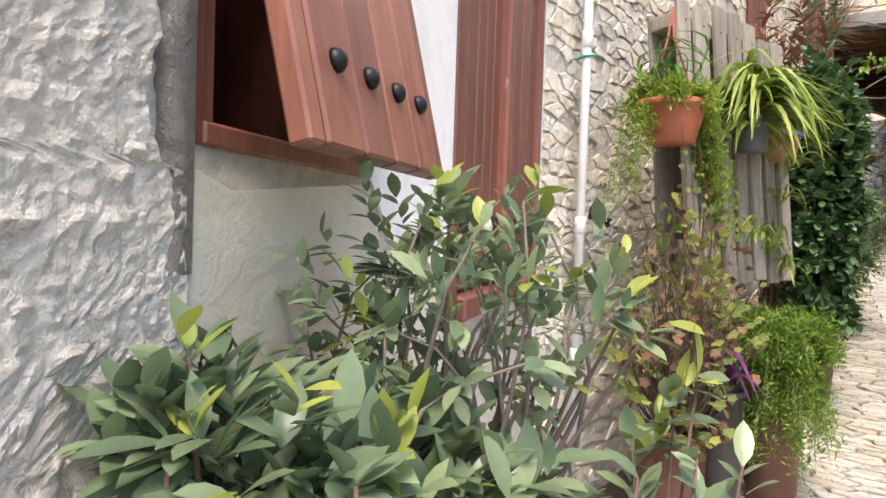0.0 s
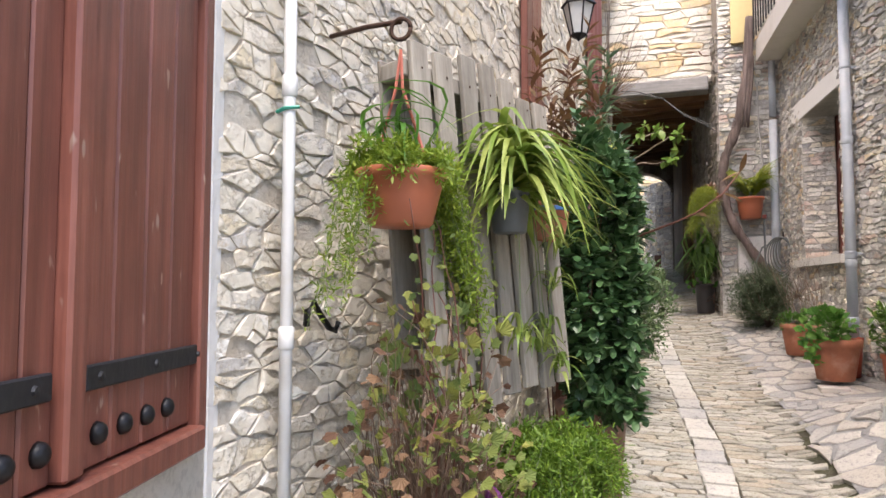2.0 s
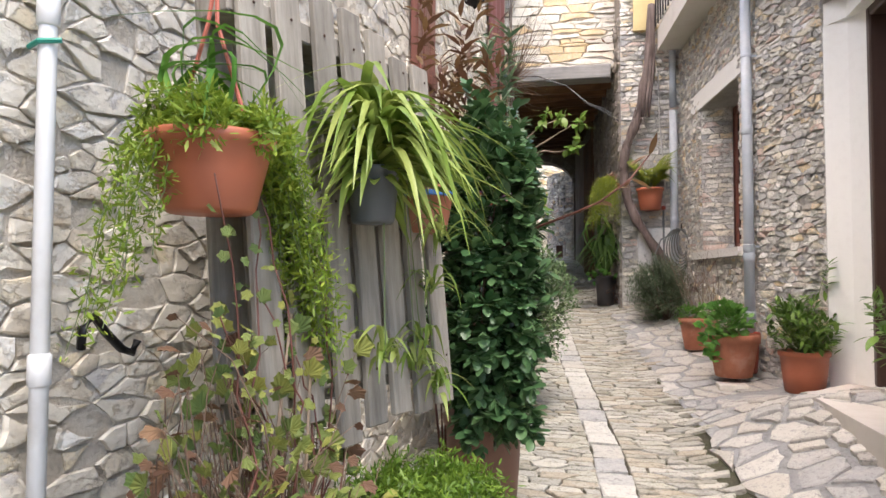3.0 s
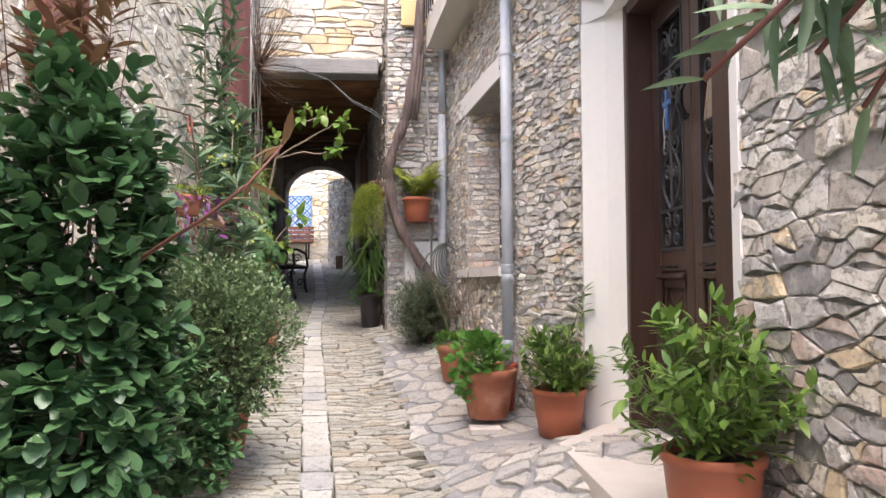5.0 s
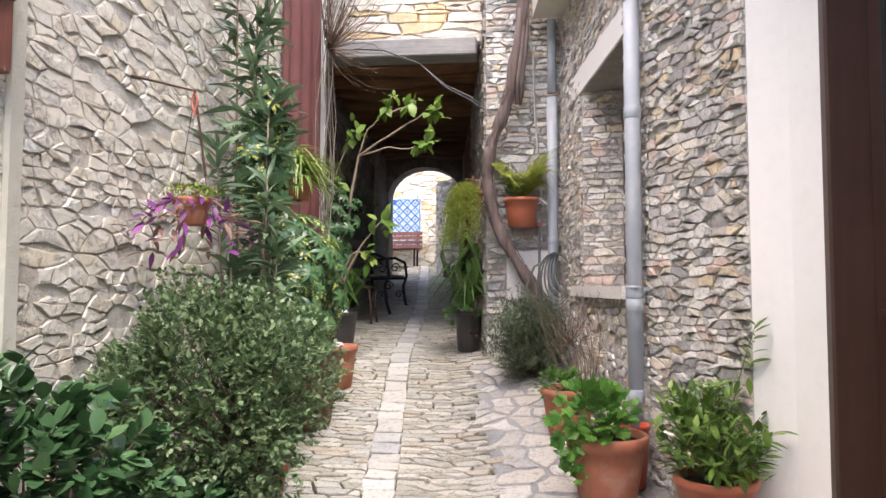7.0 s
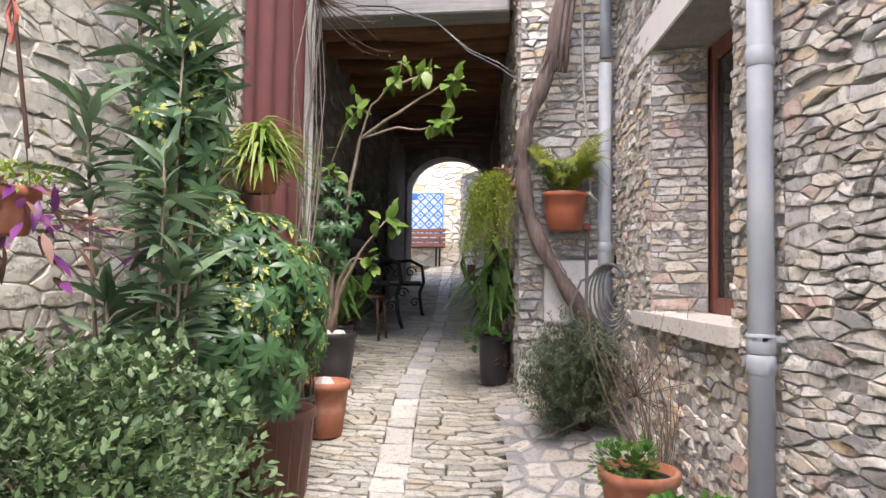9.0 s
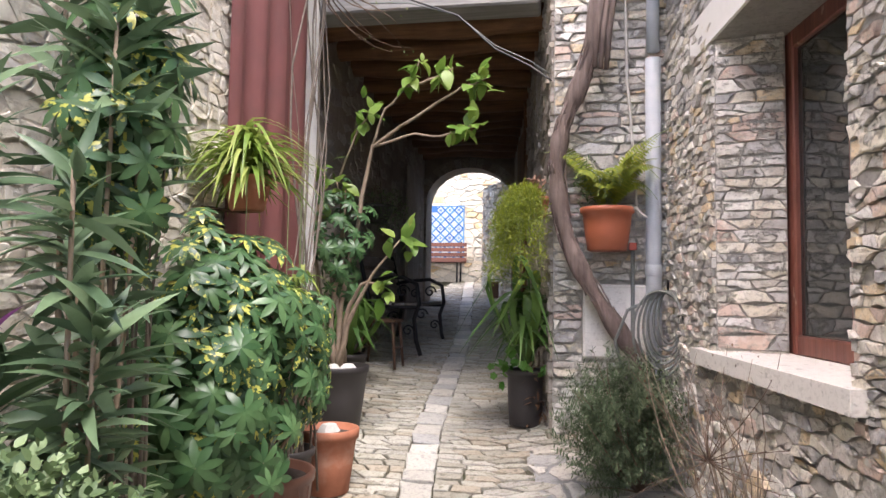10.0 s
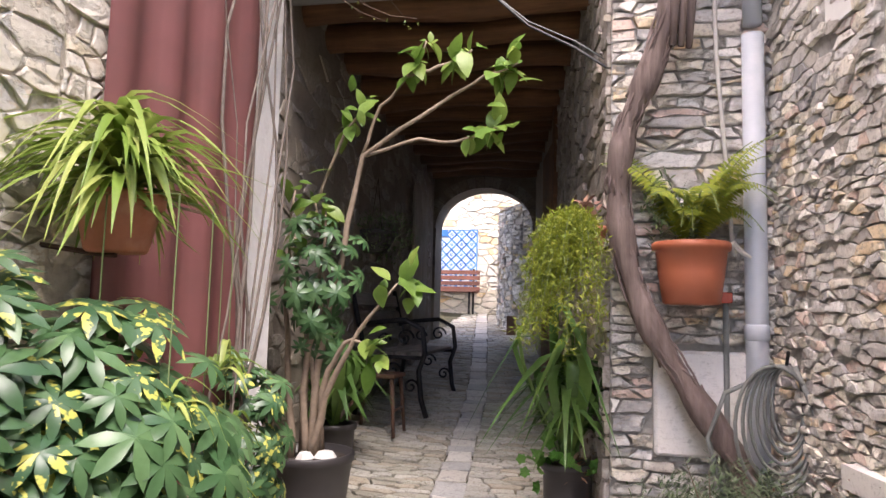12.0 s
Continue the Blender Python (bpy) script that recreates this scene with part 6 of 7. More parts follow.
face = unit(ways + np.array((0.5, -0.6, 0.6)))
ax = unit(np.cross(face, g.normal(size=(120, 3))))
mask = g.random(120) < 0.5
for nm, sel, mt, lb in (("foliage", ~mask, LF_HEDGE, ""), ("variegated_foliage", mask, LF_VAR, "leaves splashed with yellow")):
    part(nm, Shape().scatter(L_PALM, tips[sel], ax[sel], g.uniform(0.05, 0.08, sel.sum()), face[sel], 0.15), mt, st_, lb, smooth=True)
s2 = thing("schefflera", "slim variegated schefflera in a dark pot", "potted shrub", -0.52, 8.80, floor_z(-0.52, 8.8))
pot_parts(s2, 0.12, 0.095, 0.3, BLACK_PLASTIC, rim=0.03)
tips, ways = blob(g, 90, (0.12, 0.16, 0.3), 0.4)
tips = tips + np.array((0.08, 0.0, 0.75))
part("stem", branches(g, (0, 0, 0.27), tips, 0.007, 0.1, 0.35), STEM_PALE, s2, smooth=True)
n = len(tips)
face = unit(ways + np.array((0.4, -0.7, 0.7)))
part("foliage", Shape().scatter(L_PALM, tips, unit(np.cross(face, g.normal(size=(n, 3)))), g.uniform(0.04, 0.065, n), face, 0.15), LF_HEDGE, s2, smooth=True)
part("variegated_foliage", Shape().scatter(L_PALM, tips[::4] + face[::4] * 0.02, unit(np.cross(face[::4], g.normal(size=(len(tips[::4]), 3)))), 0.05, face[::4], 0.15), LF_VAR, s2, "leaves splashed with yellow", smooth=True)

# terracotta pot with pebbles, then the big dark pot with its leggy tree
tp2, _ = potted("terracotta_pot", "small terracotta pot with white stones on the soil", -0.43, 9.08, floor_z(-0.43, 9.08), 0.138, 0.1, 0.3, TERRACOTTA, rim=0.045, lip=0.012)
part("pebble", Shape().lathe([(0.02, 0.26), (0.05, 0.28), (0.03, 0.315), (0.004, 0.32)], 8, 0.3), WHITE_STONE, tp2)
bt = thing("leggy_tree", "leggy bare-stemmed tree with light green leaves in a black pot", "potted tree", -0.68, 9.84, floor_z(-0.68, 9.84))
pot_parts(bt, 0.195, 0.15, 0.36, BLACK_PLASTIC, rim=0.035, lip=0.008)
base = -np.array((-0.68, 9.84, floor_z(-0.68, 9.84)))
for (x, y, s) in ((0.1, -0.06, 0.045), (-0.06, 0.05, 0.06), (0.03, -0.11, 0.035)):
    part("pebble", Shape().lathe([(s * 0.7, 0.33), (s, 0.35), (s * 0.6, 0.375), (0.003, 0.38)], 8, 0.3), WHITE_STONE, bt, at=Matrix.Translation((x, y, 0)))
g = np.random.default_rng(114)
paths = [
    [(0.02, -0.04, 0.33), (0.04, -0.03, 0.75), (0.12, -0.03, 1.15), (0.2, -0.02, 1.64), (0.5, -0.08, 1.82), (0.75, -0.1, 1.95), (0.90, -0.12, 2.0)],
    [(0.2, -0.02, 1.64), (0.27, -0.04, 1.85), (0.42, -0.08, 1.98), (0.5, -0.1, 2.12)],
    [(0.2, -0.02, 1.64), (0.45, -0.08, 1.7), (0.65, -0.1, 1.68), (0.82, -0.12, 1.74)],
    [(-0.03, 0.0, 0.33), (-0.04, 0.02, 0.8), (0.02, 0.02, 1.2), (-0.02, 0.02, 1.45)],
    [(0.05, 0.03, 0.33), (0.02, -0.04, 0.7), (-0.08, 0.0, 1.05), (-0.1, -0.02, 1.3)],
    [(0.02, -0.06, 0.33), (0.12, -0.1, 0.65), (0.26, -0.14, 0.9), (0.42, -0.16, 1.08)],
    [(0.04, -0.05, 0.33), (0.1, -0.08, 0.7), (0.2, -0.12, 0.85), (0.32, -0.16, 0.82)],
    [(-0.06, -0.03, 0.33), (-0.1, -0.02, 0.7), (-0.14, 0.0, 1.1), (-0.12, 0.0, 1.5)],
    [(0.0, -0.05, 0.33), (-0.01, -0.06, 0.7), (0.06, -0.06, 1.0), (0.05, -0.05, 1.4)],
    [(0.42, -0.08, 1.98), (0.6, -0.1, 2.02), (0.7, -0.12, 2.06)],
    [(-0.02, 0.02, 1.45), (0.1, 0.0, 1.75), (0.2, -0.05, 1.85)],
]
for p in paths:
    t = np.linspace(0, len(p) - 1, len(p) * 3)
    q = np.stack([np.interp(t, range(len(p)), [v[i] for v in p]) for i in range(3)], 1) + g.normal(size=(len(t), 3)) * 0.004
    r0 = 0.019 if p[0][2] < 0.4 else 0.009
    part("trunk" if r0 > 0.01 else "branch", Shape().tube(q, np.linspace(r0, 0.004, len(q)), 7), STEM_PALE, bt, smooth=True)
pos, way = [], []
for p in paths:
    e = np.array(p[-1], float)
    for k in range(12 if p[-1][0] > 0.3 and p[-1][2] < 1.3 else 6):
        pos.append(e + g.normal(size=3) * 0.04)
        way.append(unit(g.normal(size=3) + np.array((0.3, -0.3, 0.0))))
    if p[-1][2] > 1.6:
        for k in range(16):
            f = g.random()
            a, b = np.array(p[-2], float), e
            pos.append(a + (b - a) * f)
            way.append(unit(g.normal(size=3)))
part("foliage", Shape().scatter(L_BROAD, pos, way, g.uniform(0.05, 0.13, len(pos)), (0.1, -0.5, 0.8)), LF_BROAD, bt, smooth=True)
tips, ways = blob(g, 85, (0.2, 0.16, 0.4), 0.3)
tips = tips + np.array((0.02, -0.05, 1.12))
face = unit(ways + np.array((0.4, -0.7, 0.7)))
part("inner_foliage", Shape().scatter(L_PALM, tips, unit(np.cross(face, g.normal(size=(85, 3)))), g.uniform(0.045, 0.07, 85), face, 0.15), LF_HEDGE, bt, "small dark leaflets", smooth=True)

# spider plant hanging on the wall above the schefflera
sh_, _ = potted("hanging_pot", "terracotta pot of yellow-striped spider plant on the wall", -0.42, 8.18, 1.47, 0.085, 0.06, 0.12, TERRACOTTA, rim=0.025, lip=0.006)
sh = []
tuft(g, sh, (0, 0, 0.12), 90, 0.34, 0.019, (0.15, 0.5), 0.25)
tuft(g, sh, (0, 0, 0.12), 90, 0.38, 0.017, (0.0, 0.3), 0.0)
tuft(g, sh, (0, 0, 0.12), 40, 0.26, 0.017, (-0.1, 0.15), -0.2)
part("blade", sh, LF_SPIDER, sh_, smooth=True)
for (dx, dy, dz) in ((0.12, 0.2, -0.25), (0.05, -0.1, -0.38), (0.18, 0.05, -0.45), (0.1, 0.28, -0.4), (0.2, -0.1, -0.3)):
    part("runner", Shape().tube([(0, 0, 0.12), (dx, dy, 0.1), (dx, dy, dz)], 0.0018, 4), STEM_GREEN, sh_)
    part("plantlet", tuft(g, [], (dx, dy, dz), 15, 0.16, 0.012, (0.1, 0.4), 0.0), LF_SPIDER, sh_, smooth=True)
part("bracket", Shape().tube([(-0.2, 0, 0.02), (-0.05, 0, 0.0), (0.0, 0, -0.004)], 0.006, 5), RUST, sh_)

# ---------- right-hand pots ----------
bq = tagged(part("pot_brick", Shape().box(1.12, 1.30, 7.06, 7.20, floor_z(1.2, 7.1) - 0.01, floor_z(1.2, 7.1) + 0.03, 0.006), MARBLE), "flat pale brick wedged under the big pot", "brick")
zB = floor_z(1.24, 7.25) + 0.03
g = np.random.default_rng(201)
pb, _ = potted("geranium", "bright green geranium in a large terracotta pot", 1.24, 7.25, zB, 0.16, 0.115, 0.28, TERRACOTTA, rim=0.055, lip=0.014)
tips, ways = blob(g, 150, (0.15, 0.14, 0.12), 0.3)
tips = tips + np.array((-0.05, -0.03, 0.36))
tips = np.concatenate([tips, np.stack([g.uniform(-0.2, -0.1, 40), g.uniform(-0.15, 0.02, 40), g.uniform(0.12, 0.34, 40)], 1)])
ways = np.concatenate([ways, unit(g.normal(size=(40, 3)))])
part("stem", branches(g, (0, 0, 0.25), tips, 0.003, 0.15, 0.4), STEM_GREEN, pb, smooth=True)
part("foliage", Shape().scatter(L_LOBED, tips, unit(ways + np.array((0, -0.3, 0.3))), g.uniform(0.04, 0.075, len(tips)), (0, -0.5, 0.9)), LF_GREEN, pb)
pk, _ = potted("herb_pot", "terracotta pot of curly herbs and a bare twig", 1.13, 8.12, floor_z(1.13, 8.12), 0.145, 0.105, 0.25, TERRACOTTA, rim=0.04, lip=0.012)
tips, ways = blob(g, 320, (0.13, 0.11, 0.08), 0.3)
part("foliage", Shape().scatter(L_LOBED, tips + np.array((-0.05, 0, 0.27)), unit(ways + np.array((0, 0, 0.4))), g.uniform(0.018, 0.032, 320)), LF_GREEN, pk)
rp, _ = potted("red_pot", "small red plastic pot with a white label", 1.37, 7.46, floor_z(1.37, 7.46), 0.078, 0.058, 0.28, RED_PLASTIC, rim=0.02, lip=0.006)
part("label", Shape().box(-0.03, 0.01, -0.0785, -0.0765, 0.16, 0.185), PIPE_WHITE, rp, "blank white sticker")


L_BAY = leaf(0.36, 0.15, 0.2, (0.1, 0.8, 1.0, 0.65, 0.0))


def laurel(name, label, x, y, z, r, h, spread, tall, n, seed, tallest=None):
    g = np.random.default_rng(seed)
    t, _ = potted(name, label, x, y, z, r, r * 0.78, h, TERRA_PLASTIC, rim=0.03, lip=0.01)
    a, rr = g.uniform(0, 6.28, n), np.sqrt(g.random(n)) * spread
    tips = np.stack([rr * np.cos(a), rr * np.sin(a), h + tall * g.uniform(0.25, 1.0, n) * (1.1 - 0.4 * rr / spread)], 1)
    if tallest:
        tips[0] = tallest
    ways = unit(np.stack([tips[:, 0] * 1.4, tips[:, 1] * 1.4, np.full(n, 0.28)], 1) + g.normal(size=(n, 3)) * 0.12)
    part("stem", branches(g, (0, 0, h - 0.04), tips, 0.0045, 0.06, 1.0), STEM_GREEN, t, smooth=True)
    part("foliage", sprays(g, tips, ways, 14, L_BAY, 0.066, 0.17, 0.45), LF_LAUREL, t, smooth=True)
    return t


laurel("bay_shrub", "young bay shrub in an orange plastic pot by the jamb", 1.575, 6.88, floor_z(1.55, 6.88), 0.14, 0.25, 0.22, 0.36, 64, 202, (0.14, -0.02, 0.78))
laurel("bay_shrub", "bushy young bay shrub in an orange plastic pot on the doorstep", 1.66, 5.24, 0.12, 0.145, 0.25, 0.3, 0.44, 90, 203)

# oleander overhanging from the near right wall
g = np.random.default_rng(204)
o2 = thing("oleander", "overhanging oleander branch with long dark leaves", "shrub", 1.72, 3.95, ground_z(3.95))
oc = -np.array((1.72, 3.95, ground_z(3.95)))
sh, lv = [], Shape()
for tp in ((1.16, 4.12, 1.12), (1.22, 4.16, 1.2), (1.3, 4.1, 1.15), (1.2, 4.2, 1.3), (1.32, 4.2, 1.22), (1.26, 4.05, 1.28), (1.36, 4.1, 1.08)):
    tp = np.array(tp) + oc
    t = np.linspace(0, 1, 10)[:, None]
    m = np.array((-0.05, 0.0, 2.2))
    p = m * 0 * t + 2 * t * (1 - t) * m + t * t * tp
    sh.append(Shape().tube(p, np.linspace(0.013, 0.004, 10), 6))
    for k in range(22):
        u = g.uniform(0.72, 1.0)
        j = min(int(u * 9), 8)
        q = p[j] + (p[j + 1] - p[j]) * (u * 9 - j)
        axx = unit(p[j + 1] - p[j])
        lv.scatter(L_SLIM, [q], [unit(unit(np.cross(axx, g.normal(size=3))) + axx * g.uniform(0.0, 0.8) + np.array((0, 0, -0.2)))], g.uniform(0.07, 0.13), roll=0.8)
part("stem", sh, STEM_RED, o2, smooth=True)
part("foliage", lv, LF_OLEANDER, o2, smooth=True)

# rosemary, bare twigs and dry plant under the window
g = np.random.default_rng(205)
L_FAT = leaf(0.2, 0.0, 0.0, (0.4, 1.0, 0.0))
rs = thing("rosemary", "grey-green rosemary bush at the foot of the wall", "shrub", 0.98, 9.12, floor_z(0.95, 9.1))
tips, ways = blob(g, 1000, (0.30, 0.36, 0.32), 0.4)
tips = tips + np.array((-0.06, 0.02, 0.32))
tips[:, 2] = np.maximum(tips[:, 2], 0.02)
ways = unit(ways + np.array((0, 0, 0.9)))
part("stem", branches(g, (0, 0, 0), tips, 0.005, 0.15, 0.03), TWIG, rs, smooth=True)
sh = Shape()
for k in range(20):
    side = unit(np.cross(ways, g.normal(size=ways.shape)))
    sh.scatter(L_FAT, tips - ways * 0.12 * k / 19, unit(side + ways * 0.5), 0.03 * g.uniform(0.7, 1.2, len(tips)))
part("foliage", sh, LF_ROSE, rs)
dry = thing("dry_shrub", "leafless dry shrub of thin pale twigs under the sill", "dry plant", 1.24, 8.45, floor_z(1.2, 8.45))
tips = np.stack([g.uniform(-0.3, 0.12, 40), g.uniform(-0.45, 0.45, 40), g.uniform(0.2, 0.8, 40)], 1)
part("twig", branches(g, (0, 0, 0), tips, 0.0035, 0.3, 1.0), DRY, dry, smooth=True)
part("side_twig", branches(g, (-0.08, 0.05, 0.4), tips[:30] + g.normal(size=(30, 3)) * 0.08, 0.002, 0.4, 1.0), TWIG, dry, smooth=True)
part("seed_head", Shape().scatter(L_SMALL, np.repeat(tips, 5, 0) + g.normal(size=(200, 3)) * 0.05, unit(g.normal(size=(200, 3))), 0.012), LF_DEAD, dry)

# strap-leaved plant in a black pot beside the pier, yellow-green hanging fern above it
g = np.random.default_rng(206)
ag, _ = potted("strap_leaved_plant", "strap-leaved lily in a black pot beside the pier", 0.42, 10.0, floor_z(0.42, 10.0), 0.11, 0.09, 0.32, BLACK_PLASTIC, rim=0.03)
sh = []
tuft(g, sh, (0, 0, 0.34), 50, 0.62, 0.042, (0.45, 0.95), 0.45)
tuft(g, sh, (0, -0.03, 0.34), 22, 0.45, 0.036, (0.2, 0.5), 0.2)
part("blade", sh, LF_STRAP, ag, smooth=True)
part("low_foliage", Shape().scatter(L_LOBED, blob(g, 22, (0.14, 0.12, 0.12))[0] + np.array((-0.02, -0.1, 0.32)), unit(g.normal(size=(22, 3)) + np.array((0, -1, 0))), g.uniform(0.05, 0.08, 22), (0, -1, 0.4)), LF_GREEN, ag, "round fresh green leaves")
part("withered_foliage", Shape().scatter(L_LANCE, blob(g, 160, (0.16, 0.12, 0.2))[0] + np.array((0.1, -0.03, 0.22)), unit(g.normal(size=(160, 3)) + np.array((0, 0, -0.6))), g.uniform(0.03, 0.06, 160)), LF_DEAD, ag, "dry brown leaf litter", smooth=True)
hf, _ = potted("hanging_pot", "terracotta pot of hanging yellow-green asparagus fern", 0.50, 9.64, 1.60, 0.07, 0.05, 0.11, TERRACOTTA, rim=0.022, lip=0.006)
fo, stm = Shape(), Shape()
fern_spray(g, fo, stm, (-0.03, -0.03, 0.1), 70, 0.36, 0.5, 170, 0.017, (110, 300), 0.6)
fern_spray(g, fo, stm, (-0.03, -0.04, 0.1), 70, 0.42, 1.0, 170, 0.017, (120, 290), 0.2)
part("frond", fo, LF_FERN_Y, hf, "yellow-green feathery fronds")
fine_stuff(part("stalk", stm, STEM_GREEN, hf))
part("bracket", Shape().tube([(0.09, 0.08, 0.05), (0.03, 0.0, 0.0), (0.0, 0.0, -0.004)], 0.006, 5), RUST, hf)
part("succulent_cluster", Shape().scatter(L_ROUND, blob(g, 30, (0.05, 0.05, 0.05))[0] + np.array((0.0, 0.0, 0.16)), unit(g.normal(size=(30, 3)) + np.array((0, 0, 1))), 0.045), LF_PINK, hf, "pinkish rosette", smooth=True)

# pot of sword fern on the pier
wp_, _ = potted("wall_pot", "orange terracotta pot of sword fern hung on the pier", 0.865, 9.60, 1.42, 0.132, 0.1, 0.225, TERRA_PLASTIC, rim=0.03, lip=0.012)
sh, st2 = Shape(), Shape()
for i in range(30):
    a = radians(g.uniform(-30, 330))
    l_ = g.uniform(0.32, 0.62)
    t = np.linspace(0, 1, 10)
    h = l_ * 0.55 * t ** 1.1
    p = np.stack([h * math.cos(a), h * math.sin(a) * 0.8, 0.2 + l_ * (1.25 * t - 0.75 * t * t * g.uniform(0.6, 1.5))], 1)
    p[:, 1] = np.minimum(p[:, 1], 0.1)
    st2.tube(p, 0.0015, 4)
    for k in range(24):
        u = 0.12 + 0.88 * k / 24
        j = min(int(u * 9), 8)
        q = p[j] + (p[j + 1] - p[j]) * (u * 9 - j)
        axx = unit(p[j + 1] - p[j])
        side = unit(np.cross(axx, (0.1, -0.6, 0.8)))
        for s in (1, -1):
            sh.scatter(L_LANCE, [q], [unit(side * s + axx * 0.25)], 0.05 * math.sin(math.pi * min(u + 0.12, 0.98)) + 0.008, (0, -0.6, 0.8), 0.15)
part("frond", sh, LF_FERN_Y, wp_, "pale green fern fronds", smooth=True)
fine_stuff(part("stalk", st2, STEM_GREEN, wp_))
part("bushy_foliage", sprays(g, blob(g, 60, (0.12, 0.08, 0.12))[0] + np.array((-0.06, 0.0, 0.34)), unit(g.normal(size=(60, 3)) + np.array((0, 0, 1))), 5, L_LANCE, 0.045), LF_SHRUB, wp_, smooth=True)
part("knot", Shape().tube([(0.1, -0.02, 0.2), (0.14, -0.03, 0.22), (0.17, -0.02, 0.19), (0.2, -0.02, 0.17)], [0.009, 0.012, 0.009, 0.006], 6), CABLE, wp_, "knotted pale rope")
part("bracket", Shape().box(-0.1, 0.1, 0.06, 0.15, 0.1, 0.125, 0.003), RUST, wp_)

# old vine trunk on the pier
vn = thing("vine", "thick shaggy old vine trunk climbing the pier", "vine", 1.10, 9.52, floor_z(1.1, 9.52))
vz = floor_z(1.1, 9.52)
pts = np.array([(1.12, 9.52, vz - 0.05), (1.06, 9.55, 0.82), (0.93, 9.58, 1.0), (0.8, 9.6, 1.2), (0.7, 9.6, 1.38), (0.635, 9.6, 1.58), (0.605, 9.61, 1.78), (0.61, 9.61, 1.96), (0.65, 9.6, 2.12), (0.72, 9.6, 2.28), (0.79, 9.58, 2.5), (0.82, 9.58, 2.75), (0.88, 9.6, 3.05), (0.9, 9.6, 3.6)])
t = np.linspace(0, len(pts) - 1, 70)
q = np.stack([np.interp(t, range(len(pts)), pts[:, i]) for i in range(3)], 1)
kern = np.ones(5) / 5
q = np.stack([np.convolve(np.pad(q[:, i], 2, mode="edge"), kern, "valid") for i in range(3)], 1) - np.array((1.10, 9.52, vz))
g = np.random.default_rng(207)
part("trunk", Shape().tube(q, 0.043 + 0.008 * np.sin(np.arange(70) * 0.7) + g.uniform(-0.003, 0.003, 70), 12), VINE, vn, smooth=True)
strips = Shape()
for i in range(60):
    a, ph = g.uniform(0, 6.28), int(g.integers(2, 55))
    seg = q[ph:ph + int(g.integers(5, 14))]
    off = np.array((math.cos(a), math.sin(a) * 0.8, 0.15 * math.sin(a * 2))) * 0.045
    strips.tube(seg + off + g.normal(size=seg.shape) * 0.004, 0.0045, 4)
part("bark_strip", strips, VINE, vn, smooth=True)
for k in range(3):
    off = (0.03 * k - 0.02, -0.03 + 0.02 * k)
    part("hanging_bark", Shape().tube([(-0.28 + off[0], 0.05 + off[1], 1.95), (-0.27 + off[0], 0.04 + off[1], 2.15), (-0.24 + off[0], 0.06 + off[1], 2.4), (-0.22 + off[0], 0.07 + off[1], 2.7)], [0.012, 0.02, 0.022, 0.018], 7), VINE, vn, smooth=True)

# hose coil
hs = thing("garden_hose", "coiled grey-green garden hose hung on a wall hook", "hose", 1.16, 9.54, 1.22)
for k in range(6):
    w_, d_ = 0.05 + 0.015 * k, 0.26 + 0.032 * k
    loop = [(w_ * math.sin(a) * (1 if k % 2 else -1) - 0.01 * k, -0.02 - 0.008 * k, -d_ / 2 + d_ / 2 * math.cos(a)) for a in np.linspace(0, 2 * math.pi, 26)]
    part("loop", Shape().tube(loop, 0.0065, 7), HOSE, hs, smooth=True)
part("tail", Shape().tube([(-0.04, -0.02, -0.02), (-0.2, -0.03, -0.1), (-0.26, -0.05, -0.25), (-0.2, -0.08, -0.5)], 0.0085, 7).tube([(0.02, -0.04, 0.0), (0.08, -0.1, -0.2), (0.12, -0.2, -0.42), (0.06, -0.25, -0.6)], 0.0085, 7), HOSE, hs, smooth=True)
part("hook", Shape().tube([(0.03, 0.06, 0.0), (0.0, 0.0, -0.01), (-0.01, -0.06, 0.01), (-0.01, -0.08, 0.05)], 0.006, 5), IRON, hs)
tap = thing("tap", "thin grey standpipe with a red-handled tap", "tap", 1.0, 9.70, 0.35)
part("riser", Shape().tube([(0, 0, 0), (0, 0, 1.08)], 0.011, 8), HOSE, tap, smooth=True)
part("handle", Shape().box(-0.02, 0.02, -0.03, -0.015, 1.08, 1.12, 0.004), RED_PLASTIC, tap, "red tap handle")

# cables
cb = thing("cable", "pale grey cable running up the wall corner", "cable", 1.02, 9.68, 1.6)
part("line", Shape().tube([(0.0, -0.02, 0.0), (-0.02, -0.02, 0.35), (-0.05, -0.02, 0.75), (-0.06, -0.02, 1.2), (-0.12, -0.05, 1.45), (-0.14, -0.06, 1.38)], 0.008, 6), CABLE, cb, smooth=True)
cb2 = thing("cable", "slack twin cable across the passage mouth", "cable", 0.02, 9.85, 2.76)
sag = [(-0.55, 0.0, 0.2), (-0.3, 0, 0.18), (0.0, 0, 0.06), (0.22, 0, -0.15), (0.42, 0, -0.26), (0.55, -0.02, -0.36), (0.57, -0.06, -0.6), (0.56, -0.06, -1.3), (0.57, -0.06, -2.2)]
part("line", Shape().tube(sag, 0.006, 5), BLACK_CABLE, cb2, smooth=True)
part("line", Shape().tube([(x, y, z + 0.03 * math.sin(3 * x)) for x, y, z in sag[:6]], 0.0035, 5), HOSE, cb2, smooth=True)

